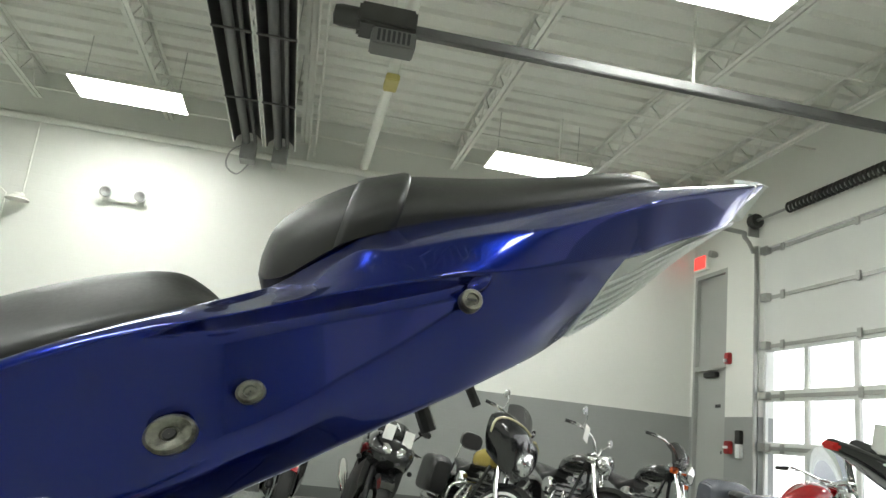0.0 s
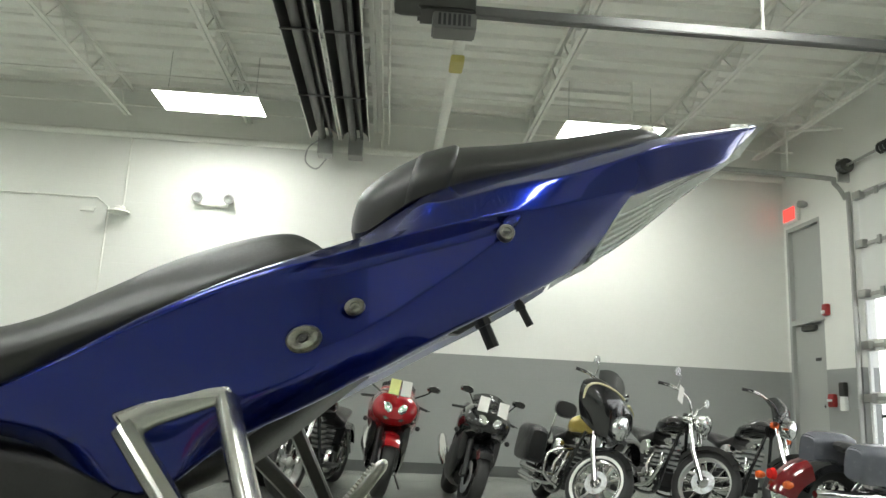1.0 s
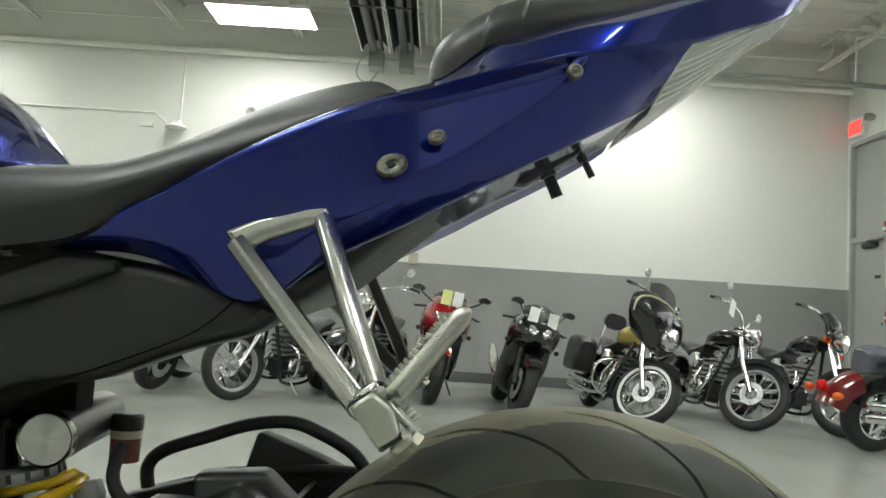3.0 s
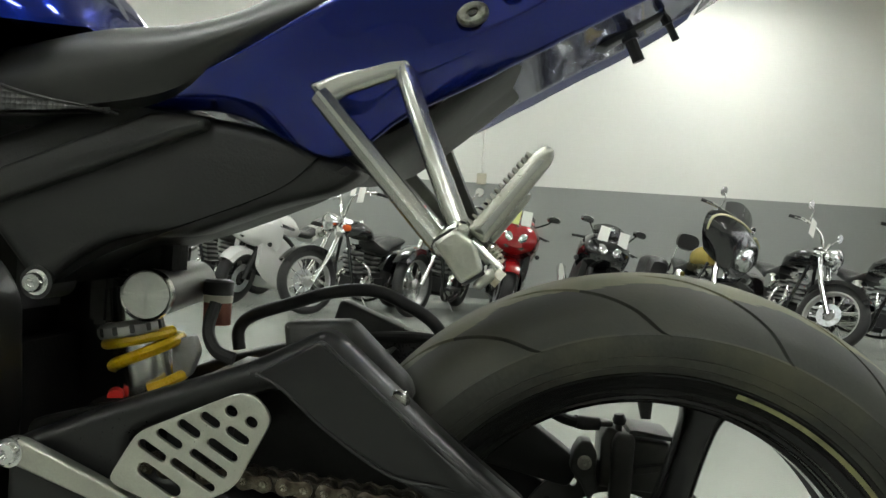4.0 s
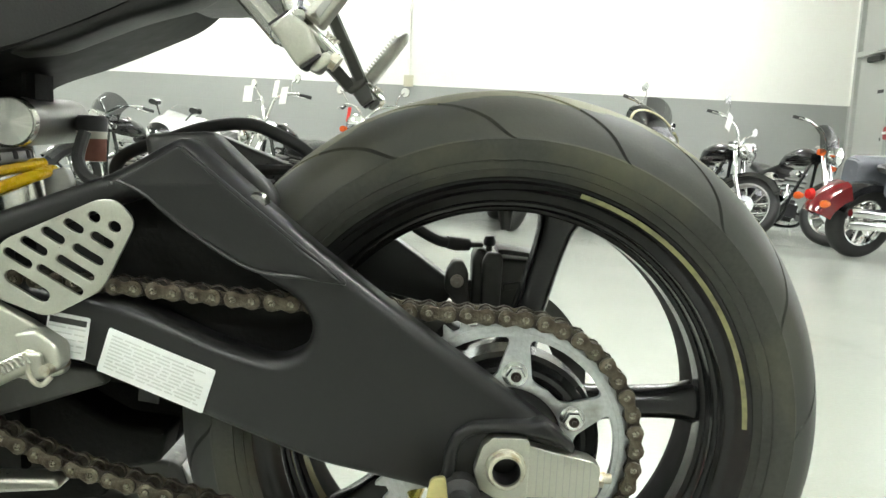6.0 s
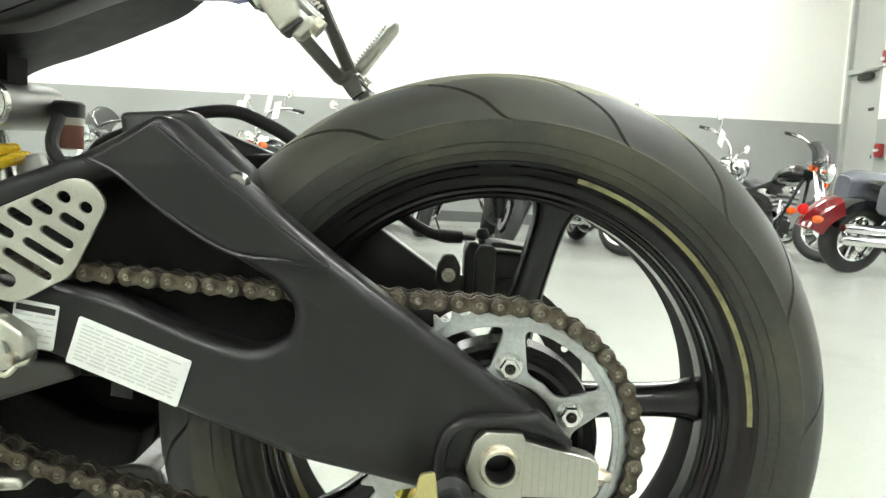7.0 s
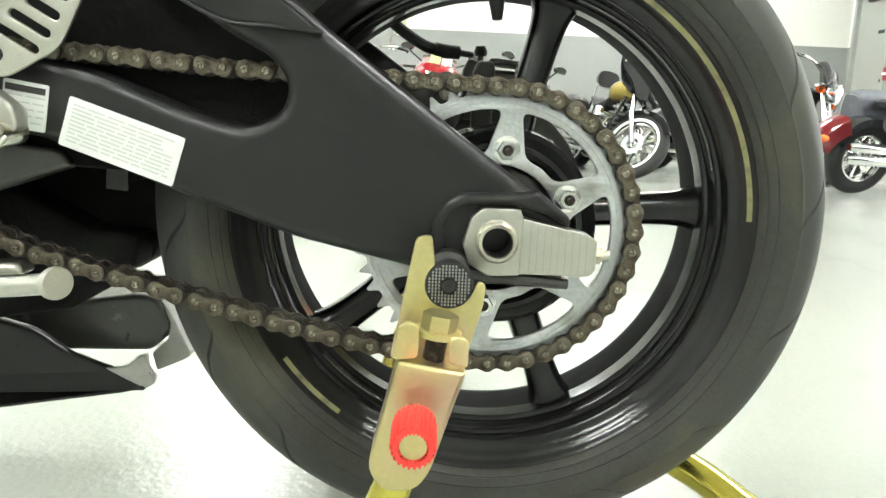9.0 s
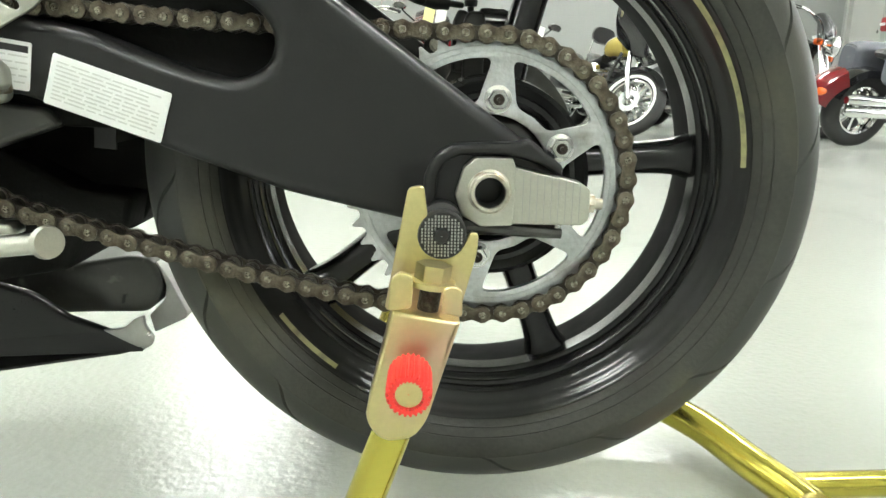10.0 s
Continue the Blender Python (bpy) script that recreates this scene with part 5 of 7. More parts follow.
# labels on the arm
def label(x0, z0, x1, z1, h, name, lines, dark_head=False):
    """A white film label along the arm, from its top-left to its top-right corner, h high."""
    d = Vector((x1 - x0, z1 - z0))
    w, u = d.length, d.normalized()
    n = Vector((u[1], -u[0]))
    at = lambda a, b: Vector((x0, z0)) + u * a + n * b
    ya = lambda x, z: arm_y(x, z)
    lab = part(name, plate(name, fillet([at(0, 0), at(w, 0), at(w, h), at(0, h)], 0.002), (), -0.1046, -0.1034, 0.0002, 1, ya, FOLDS), PAPER, sa, "white printed warning label")
    if dark_head:
        part("print_bar", plate("print_bar", [at(w * 0.06, 0.003), at(w * 0.94, 0.003), at(w * 0.94, 0.008), at(w * 0.06, 0.008)], (), -0.1050, -0.1047, 0.0, 0, ya), DARKINK, lab)
    rng = random.Random(name + str(lines))
    for k in range(lines):
        b = h * (0.12 + 0.8 * k / lines) + (0.006 if dark_head else 0)
        if b > h * 0.92:
            break
        a = w * 0.05
        while a < w * (0.80 if k < lines * 0.4 else 0.93):
            c = min(a + rng.uniform(0.006, 0.02), w * 0.94)
            part("print_bar", plate("print_bar", [at(a, b), at(c, b), at(c, b + 0.0012), at(a, b + 0.0012)], (), -0.1050, -0.1047, 0.0, 0, ya), INK, lab)
            a = c + 0.002
    return lab


label(-0.3245, 0.4825, -0.2335, 0.4545, 0.0385, "label", 10)
label(-0.374, 0.494, -0.340, 0.489, 0.036, "label", 6, True)

# rear-set: bracket, heel plate, peg
rs = part("footrest_bracket", plate("footrest_bracket", fillet([(-0.514, 0.532), (-0.502, 0.541), (-0.488, 0.537), (-0.430, 0.514), (-0.385, 0.492), (-0.352, 0.472), (-0.352, 0.447), (-0.380, 0.440), (-0.420, 0.450), (-0.495, 0.442), (-0.510, 0.450), (-0.510, 0.462),
     (-0.495, 0.463), (-0.436, 0.466), (-0.418, 0.478), (-0.428, 0.495), (-0.500, 0.519), (-0.512, 0.522)], 0.006), (), -0.124, -0.112, 0.003), ALU_DULL, bike, "silver aluminium foot-rest bracket")
U = Vector((0.866, -0.5))
holes = [slot(Vector(c) - U * w, Vector(c) + U * w, r, 5) for c, w, r in (
    ((-0.389, 0.539), 0.009, 0.0035), ((-0.376, 0.549), 0.008, 0.0035), ((-0.361, 0.558), 0.0065, 0.0035), ((-0.345, 0.566), 0.005, 0.0035), ((-0.329, 0.574), 0.001, 0.004),
    ((-0.382, 0.517), 0.014, 0.0055), ((-0.356, 0.523), 0.017, 0.0032), ((-0.344, 0.533), 0.0135, 0.0032), ((-0.334, 0.544), 0.010, 0.0035), ((-0.323, 0.556), 0.0065, 0.0035), ((-0.313, 0.567), 0.001, 0.004))]
part("heel_plate", plate("heel_plate", fillet([(-0.424, 0.512), (-0.402, 0.552), (-0.326, 0.588), (-0.312, 0.588), (-0.296, 0.572), (-0.323, 0.516), (-0.366, 0.492)], 0.010), holes, -0.121, -0.117, 0.001), ALU_DULL, rs, "silver heel guard plate with slotted holes")
for bx, bz in ((-0.501, 0.528), (-0.501, 0.453)):
    part("bracket_bolt", bolt_head((bx, -0.125, bz), 0.0088, 0.0055, False, 0.42), CHROME, rs)
part("peg_hinge", plate("peg_hinge", fillet([(-0.384, 0.483), (-0.366, 0.486), (-0.350, 0.474), (-0.347, 0.458), (-0.358, 0.450), (-0.378, 0.461)], 0.004), (), -0.140, -0.122, 0.003), ALU_DULL, rs)
part("hinge_pin", tube([(-0.3560, -0.148, 0.4570), (-0.3540, -0.118, 0.4560)], 0.0045, 12), BOLT, rs)
part("rider_peg", tube([(-0.366, -0.135, 0.4620), (-0.384, -0.162, 0.4550), (-0.401, -0.192, 0.4470), (-0.405, -0.200, 0.4450)], [0.0060, 0.0070, 0.0072, 0.0045], 14, 4), ALU_DULL, rs, "ribbed aluminium rider foot peg")
for k in range(17):
    f = k / 16
    c = Vector((-0.370 - 0.031 * f, -0.141 - 0.052 * f, 0.4605 - 0.0135 * f))
    part("peg_rib", tube([c + Vector((-0.0075, 0.003, 0.004)), c + Vector((-0.003, 0.0, 0.0088)), c + Vector((0.003, 0.0, 0.0088)), c + Vector((0.0075, -0.002, 0.004))], 0.0013, 6, 3), ALU_DULL, rs)
part("peg_spring_clip", tube([(-0.372, -0.146, 0.470), (-0.366, -0.149, 0.452), (-0.358, -0.148, 0.446), (-0.352, -0.145, 0.452)], 0.0022, 8, 4), BOLT, rs)
part("peg_return_plate", plate("peg_return_plate", fillet([(-0.372, 0.470), (-0.360, 0.470), (-0.356, 0.452), (-0.366, 0.448), (-0.374, 0.456)], 0.003), (), -0.147, -0.141, 0.0015), ALU_DULL, rs)
part("side_stand", tube([(-0.46, -0.13, 0.33), (-0.40, -0.150, 0.340), (-0.312, -0.166, 0.351)], [0.012, 0.0085, 0.0075], 14, 3), ALU_DULL, bike, "folded side stand with a flanged end")
part("stand_flange", tube([(-0.3165, -0.160, 0.3510), (-0.3125, -0.1655, 0.3512), (-0.3095, -0.1675, 0.3515)], [0.0075, 0.0122, 0.0112], 24), ALU_DULL, bike)

# gear lever and the rubber mounts under the foot-rest
gear = part("gear_lever", tube([(-0.70, -0.125, 0.325), (-0.60, -0.133, 0.352), (-0.545, -0.138, 0.368), (-0.503, -0.140, 0.3875)], [0.0085, 0.008, 0.0075, 0.006], 14, 4), ALU_DULL, bike, "silver gear lever")
part("lever_pad", tube([(-0.508, -0.140, 0.3845), (-0.494, -0.140, 0.3805), (-0.470, -0.139, 0.3755)], [0.0125, 0.0140, 0.0135], 18, 3), OLDRUBBER, gear, "black rubber lever pad")
part("lever_bolt", bolt_head((-0.511, -0.149, 0.370), 0.0062, 0.005, False, 0.42), CHROME, gear)
part("clutch_arm", tube([(-0.62, -0.105, 0.352), (-0.56, -0.110, 0.388), (-0.545, -0.112, 0.392)], 0.0075, 12, 3), ALU_DULL, bike, "grey shift linkage arm")
mount = part("rubber_mount", lathe([(0.0003, -0.004), (0.011, -0.005), (0.0165, -0.010), (0.0185, -0.006), (0.0185, 0.030), (0.0003, 0.030)], (-0.447, -0.118, 0.397), 28, "y"), OLDRUBBER, bike, "black rubber mount")
part("mount_core", lathe([(0.0003, -0.0035), (0.009, -0.0045), (0.0105, -0.002)], (-0.447, -0.118, 0.397), 20, "y"), DARKINK, mount)
for x, z, r in ((-0.540, 0.342, 0.013), (-0.500, 0.340, 0.011), (-0.455, 0.347, 0.0085)):
    part("case_bolt", bolt_head((x, -0.110, z), r * 0.7, 0.006, True, 0.4), BOLT, bike)
part("case_edge", plate("case_edge", fillet([(-0.70, 0.335), (-0.540, 0.335), (-0.440, 0.350), (-0.370, 0.352), (-0.366, 0.342), (-0.430, 0.336), (-0.540, 0.318), (-0.70, 0.315)], 0.006), (), -0.108, -0.085, 0.004), ALU_DULL, bike, "bare aluminium engine case edge")

# rear wheel
WC = (0.006, CY, 0.392)
wheel = part("rear_wheel", lathe([(0.052, -0.052), (0.052, 0.05), (0.030, 0.05), (0.030, -0.052)], WC, 40, "y", loop=True), RIMBLACK, bike, "black five-spoke rear wheel")
rim_prof = [(0.2275, -0.072), (0.2285, -0.068), (0.22, -0.064), (0.218, -0.040), (0.202, -0.030), (0.202, 0.030), (0.218, 0.040), (0.22, 0.064), (0.2285, 0.068), (0.2275, 0.072),
            (0.2235, 0.0725), (0.2185, 0.069), (0.2130, 0.062), (0.2040, 0.054), (0.1975, 0.046), (0.1940, 0.030), (0.1930, -0.012), (0.1936, -0.0295), (0.1950, -0.0310), (0.1974, -0.0316), (0.1984, -0.0330), (0.1992, -0.0465), (0.2004, -0.0480), (0.2030, -0.0488), (0.2040, -0.0502), (0.2052, -0.0595), (0.2068, -0.0612), (0.2110, -0.0622), (0.2150, -0.0660), (0.2185, -0.0690), (0.2215, -0.0705), (0.2230, -0.0728), (0.2255, -0.0740)]
rim_bm = lathe(rim_prof, WC, 160, "y", loop=True)
for k, f in enumerate(rim_bm.faces):
    f.material_index = 1 if 9 <= k % len(rim_prof) <= 15 else 0
part("rim", rim_bm, [RIMBLACK, RIMWELL], wheel, "gloss black rim with stepped well", 34)


def tyre_mesh():
    """A sport tyre whose mesh columns follow the curved rain grooves, which are cut into both shoulders."""
    half = spline([(0.2185, -0.062, 0), (0.225, -0.071, 0), (0.236, -0.079, 0), (0.250, -0.0842, 0), (0.2588, -0.0848, 0), (0.2604, -0.0845, 0), (0.278, -0.075, 0), (0.292, -0.0565, 0), (0.302, -0.030, 0), (0.3055, 0.0, 0)], 10)
    prof = [(p.x, p.y) for p in half] + [(p.x, -p.y) for p in reversed(half[:-1])]
    nh, npro = len(half), len(prof)
    low, high = 0.09, 0.475
    run = lambda w: (math.sqrt(min(max(w, 0), 1) + 0.01) - 0.1) / (math.sqrt(1.01) - 0.1)
    shear, wide, deep = [], [], []
    for i in range(npro):
        s = 1 - (i if i < nh else npro - 1 - i) / (nh - 1)
        w = (s - low) / (high - low)
        shear.append(3 - 25 * run(w))
        slope = abs(25 * (run(w + 0.01) - run(w - 0.01)) / 0.02) * 0.3 * math.pi / 180 / 0.055
        wide.append(min(math.degrees(0.0014 / 0.29) * math.hypot(1, slope), 1.6))
        deep.append(0.0035 * min(1, max(0, w + 0.02) * 12) * (1 if w < 0.93 else max(0, (1.02 - w) / 0.09)))
    cols = []
    for k in range(16):
        for side in (0, 1):
            base = k * 22.5 + 11.25 * side
            cols += [(base, -1.0, 0, side), (base, -0.55, 1, side), (base, 0.55, 1, side), (base, 1.0, 0, side)]
            cols += [(base + 2.6 + 1.5 * n, 0.0, 0, side) for n in range(5)]
    rings = []
    for base, f, cut, side in cols:
        ring = []
        for i, (r, d) in enumerate(prof):
            a = math.radians(base + f * wide[i] + shear[i])
            c = deep[i] if cut and (i < nh) == (side == 0) else 0.0
            ring.append(Vector((WC[0] + (r - c) * math.cos(a), CY + d * (1 - c * 8), WC[2] + (r - c) * math.sin(a))))
        rings.append(ring)
    bm = skin(bmesh.new(), rings, closed=False, caps=False, loop=True)
    edge = int(nh * 5 / 9)
    for k, f in enumerate(bm.faces):
        j, i = divmod(k, npro - 1)
        f.material_index = (3 if abs(i - nh + 1.5) < 15.5 + 1.6 * math.sin(j * 0.37) + 1.5 * math.sin(j * 0.11) else 1) if edge <= i < npro - 1 - edge else 0
        base, ff, cut, side = cols[j]
        # Groove faces take a darker rubber that stands for shade in the cut.
        if cut and ff < 0 and (i < nh - 1) == (side == 0) and deep[i] > 0.001:
            f.material_index = 2
    return bm


part("tyre", tyre_mesh(), [RUBBER, RUBBER_TREAD, GROOVE_SHADE, RUBBER_CROWN], wheel, "dusty black sport tyre with curved grooves", 50)
for r, d in ((0.2330, -0.0778), (0.2410, -0.0815)):
    part("sidewall_ring", lathe([(r - 0.0006, d), (r, d - 0.0009), (r + 0.0006, d)], WC, 144, "y"), RUBBER, wheel)
for a0, a1 in ((2, 75), (216, 234)):
    pts = [math.radians(a0 + (a1 - a0) * k / 30) for k in range(31)]
    bm = skin(bmesh.new(), [[Vector((WC[0] + r * math.cos(a), CY + y, WC[2] + r * math.sin(a))) for r, y in ((0.2182, -0.0692), (0.2217, -0.0712), (0.2219, -0.0717), (0.2179, -0.0698))] for a in pts])
    part("rim_tape", bm, TAPE, wheel, "faded yellow rim stripe")


def spoke():
    """One tapered cast spoke along +x, with a hollowed back and flared ends."""
    sec = []
    for x, w, d in ((0.045, 0.030, 0.030), (0.060, 0.021, 0.026), (0.095, 0.0165, 0.021), (0.145, 0.0155, 0.018), (0.172, 0.0165, 0.018), (0.183, 0.0180, 0.019), (0.190, 0.0205, 0.020), (0.197, 0.0245, 0.021)):
        sec.append([Vector((x, -d * math.copysign(abs(math.cos(a)) ** 0.8, math.cos(a)), w * math.copysign(abs(math.sin(a)) ** 0.8, math.sin(a)))) for a in (2 * math.pi * k / 20 for k in range(20))])
    cols = [spline([s[i] for s in sec], 4) for i in range(20)]
    return skin(bmesh.new(), [[c[j] for c in cols] for j in range(len(cols[0]))])


for k in range(5):
    sp = part("spoke", spoke(), RIMBLACK, wheel, local=True, angle=40)
    sp.matrix_basis = pose(*WC, 0, -(75 - 72 * k), 0)
part("valve_stem", tube([(0.003, CY, 0.594), (0.004, CY - 0.003, 0.580), (0.005, CY - 0.005, 0.566)], [0.0085, 0.0070, 0.0045], 10), DARKINK, wheel)
part("cush_hub", lathe([(0.03, -0.105), (0.046, -0.105), (0.052, -0.102), (0.054, -0.108), (0.058, -0.108), (0.060, -0.104), (0.064, -0.109), (0.068, -0.109), (0.070, -0.104), (0.076, -0.107), (0.080, -0.104), (0.082, -0.080), (0.070, -0.060), (0.03, -0.052)], WC, 48, "y"), RIMBLACK, wheel, "black ridged sprocket carrier")
part("brake_disc", plate("brake_disc", ring2(0.110, 64, (AX, AZ)), [ring2(0.076, 48, (AX, AZ))] + [ring2(0.0042, 10, (AX + 0.095 * math.cos(a), AZ + 0.095 * math.sin(a))) for a in np.arange(0, 6.28, 0.35)], CY + 0.092, CY + 0.097, 0.0005), DARKSTEEL, wheel, "drilled steel brake disc")
cal = part("brake_caliper", plate("brake_caliper", fillet([(-0.0155, 0.480), (-0.0160, 0.530), (-0.0110, 0.541), (-0.0050, 0.541), (0.0120, 0.5315), (0.0520, 0.5300), (0.0550, 0.5240), (0.0550, 0.4900), (0.0400, 0.4780)], 0.003), (), CY + 0.078, CY + 0.128, 0.004), DARKSTEEL, bike, "black rear brake caliper")
cal.location += Vector((-0.005, 0, -0.005))
part("caliper_ridge", plate("caliper_ridge", fillet([(-0.0060, 0.470), (-0.0060, 0.528), (-0.0030, 0.5350), (0.0000, 0.5390), (0.0135, 0.5385), (0.0160, 0.5330), (0.0150, 0.470)], 0.0025), (), CY + 0.064, CY + 0.080, 0.004, 3), DARKSTEEL, cal)
part("caliper_lip", plate("caliper_lip", fillet([(0.0100, 0.5360), (0.0110, 0.5420), (0.0180, 0.5425), (0.0530, 0.5385), (0.0540, 0.5340), (0.0180, 0.5370)], 0.0012), (), CY + 0.070, CY + 0.126, 0.001), BLACK, cal)
part("caliper_rib", plate("caliper_rib", fillet([(0.0180, 0.4960), (0.0180, 0.5040), (0.0500, 0.5100), (0.0500, 0.5030)], 0.002), (), CY + 0.074, CY + 0.080, 0.0015), DARKSTEEL, cal)
part("caliper_lug", plate("caliper_lug", fillet([(-0.046, 0.497), (-0.0435, 0.516), (-0.0370, 0.5275), (-0.0265, 0.5275), (-0.0195, 0.515), (-0.0205, 0.497), (-0.0165, 0.482), (-0.0250, 0.466), (-0.0350, 0.486)], 0.004), (), CY + 0.070, CY + 0.096, 0.003), DARKSTEEL, cal, "dull grey cast lug")
part("bleed_screw", tube([(0.0015, CY + 0.085, 0.537), (0.0020, CY + 0.085, 0.546)], 0.0035, 10), DARKSTEEL, cal)
part("bleed_cap", tube([(0.0020, CY + 0.085, 0.5445), (0.0020, CY + 0.085, 0.5490), (0.0015, CY + 0.085, 0.5545)], [0.0062, 0.0072, 0.0050], 12), OLDRUBBER, cal, "black rubber nipple cap")
part("caliper_pin", bolt_head((-0.032, CY + 0.069, 0.506), 0.0056, 0.005, True, 0.3), BOLT, cal)
part("torque_arm", plate("torque_arm", fillet([(-0.32, 0.57), (-0.30, 0.645), (-0.20, 0.607), (-0.112, 0.546), (-0.054, 0.506), (-0.036, 0.492), (-0.05, 0.468), (-0.20, 0.50)], 0.006), (), CY + 0.088, CY + 0.12, 0.004), SWING, bike)
part("hose_crimp", tube([(-0.050, 0.082, 0.5435), (-0.040, 0.086, 0.5415), (-0.026, 0.090, 0.5410)], [0.0066, 0.0072, 0.0066], 12), DARKINK, bike, "crimped hose end")
part("hose_neck", tube([(-0.027, 0.090, 0.5410), (-0.012, 0.100, 0.5400)], 0.0032, 8), DARKSTEEL, bike)
part("brake_hose", tube([(-0.33, 0.12, 0.60), (-0.20, 0.10, 0.612), (-0.125, 0.08, 0.590), (-0.085, 0.07, 0.560), (-0.060, 0.08, 0.5455), (-0.045, 0.084, 0.5425)], 0.0056, 10, 6), OLDRUBBER, bike, "black rubber brake hose")
part("shock_hose", tube([(-0.402, 0.10, 0.585), (-0.404, 0.10, 0.606), (-0.389, 0.10, 0.622), (-0.347, 0.10, 0.638), (-0.307, 0.10, 0.652), (-0.268, 0.10, 0.657), (-0.240, 0.10, 0.650), (-0.200, 0.10, 0.629), (-0.18, 0.10, 0.60)], 0.0068, 12, 6), OLDRUBBER, bike, "thick black rubber hose")
part("drain_hose", tube([(-0.400, 0.02, 0.640), (-0.402, 0.01, 0.615), (-0.389, 0.0, 0.598), (-0.372, 0.0, 0.592)], 0.006, 10, 5), OLDRUBBER, bike)

# hugger over the tyre's front
hug = bmesh.new()
rr = []
for k in range(15):
    a = radians(139 + 38 * k / 14)
    r = 0.320
    rr.append([Vector((r * math.cos(a) * f, CY + y, AZ + r * math.sin(a) * f)) for y, f in ((-0.0915, 0.93), (-0.0870, 0.99), (-0.05, 1.0), (0.05, 1.0), (0.088, 0.99), (0.098, 0.93), (0.094, 0.93), (0.084, 0.98), (0.0, 0.992), (-0.083, 0.98), (-0.0885, 0.93))])
skin(hug, rr)
part("hugger", hug, BLACK, bike, "black plastic mudguard close over the tyre", 50)
part("hugger_arm", plate("hugger_arm", fillet([(-0.305, 0.64), (-0.25, 0.645), (-0.20, 0.60), (-0.195, 0.585), (-0.215, 0.58), (-0.30, 0.61)], 0.006), (), -0.085, -0.055, 0.006), BLACK, bike)

# sprocket and chain
SPY, PITCH = -0.089, 0.015875
NT = 44
PR = PITCH / 2 / math.sin(math.pi / NT)
teeth = []
for k in range(NT):
    for f, r in ((0.0, PR - 0.0052), (0.2, PR - 0.0046), (0.36, PR + 0.0004), (0.45, PR + 0.0034), (0.55, PR + 0.0034), (0.64, PR + 0.0004), (0.8, PR - 0.0046)):
        a = 2 * math.pi * (k + f) / NT
        teeth.append(Vector((AX + r * math.cos(a), AZ + r * math.sin(a))))
cuts = [ring2(0.051, 48, (AX, AZ))]
for k in range(6):
    m = radians(84 - 30 + 60 * k)
    w0, w1 = radians(25.5), radians(15)
    gap = radians(11)
    arc = [(0.0945, m - w0)] + [(0.0945, m - w0 + gap + (2 * w0 - 2 * gap) * j / 8) for j in range(9)] + [(0.0945, m + w0)] + [(0.060, m + w1 - 2 * w1 * j / 2) for j in range(3)]
    round_off = [0.010] + [0.0005] * 9 + [0.010, 0.006, 0.0005, 0.006]
    cuts.append(fillet([Vector((AX + r * math.cos(a), AZ + r * math.sin(a))) for r, a in arc], round_off, 4))
spr = part("sprocket", plate("sprocket", teeth, cuts, SPY - 0.003, SPY + 0.003, 0.0006, 1), STEEL, bike, "zinc-grey steel rear sprocket with six arms")
part("machined_step", lathe([(0.0985, -0.0028), (0.0990, -0.0036), (0.1030, -0.0036), (0.1036, -0.0028)], (AX, SPY, AZ), 120, "y"), STEEL, spr)
for k in range(6):
    a = radians(84 + 60 * k)
    part("sprocket_nut", bolt_head((AX + 0.0628 * math.cos(a), SPY - 0.003, AZ + 0.0628 * math.sin(a)), 0.0085, 0.009, True, 0.55), CHROME, spr)
    part("stud_end", lathe([(0.0003, -0.0118), (0.0016, -0.0118), (0.0018, -0.0100), (0.0044, -0.0100), (0.0046, -0.004)], (AX + 0.0628 * math.cos(a), SPY - 0.003, AZ + 0.0628 * math.sin(a)), 14, "y"), RUST, spr)

FC, FR = Vector((-0.600, 0.478)), PITCH / 2 / math.sin(math.pi / 16)
def chain_path():
    """Pin places along the whole loop: over the sprocket, along the sagging lower run, round the front sprocket, back along the top."""
    line = [Vector((AX + PR * math.cos(a), AZ + PR * math.sin(a))) for a in np.linspace(radians(92), radians(-100), 200)]
    low = spline([(line[-1][0], line[-1][1], 0), (-0.097, 0.2925, 0), (-0.177, 0.3095, 0), (-0.26, 0.3310, 0), (-0.33, 0.3495, 0), (-0.374, 0.3625, 0), (-0.46, 0.400, 0), (FC[0] + 0.008, FC[1] - FR, 0)], 40)
    line += [Vector((p.x, p.y)) for p in low[1:]]
    line += [FC + Vector((FR * math.cos(a), FR * math.sin(a))) for a in np.linspace(radians(-80), radians(-268), 60)][1:]
    top = spline([(line[-1][0], line[-1][1], 0), (-0.44, 0.5190, 0), (-0.32, 0.5150, 0), (-0.204, 0.5080, 0), (-0.10, 0.5060, 0), (line[0][0], line[0][1], 0)], 40)
    line += [Vector((p.x, p.y)) for p in top[1:]]
    total = sum((b - a).length for a, b in zip(line, line[1:]))
    n = int(total / PITCH / 2) * 2
    step, out, need = total / n, [], 0.0
    run = 0.0
    for a, b in zip(line, line[1:]):
        d = (b - a).length
        while need <= run + d and len(out) < n:
            out.append(a + (b - a) * ((need - run) / d))
            need += step
        run += d
    return out


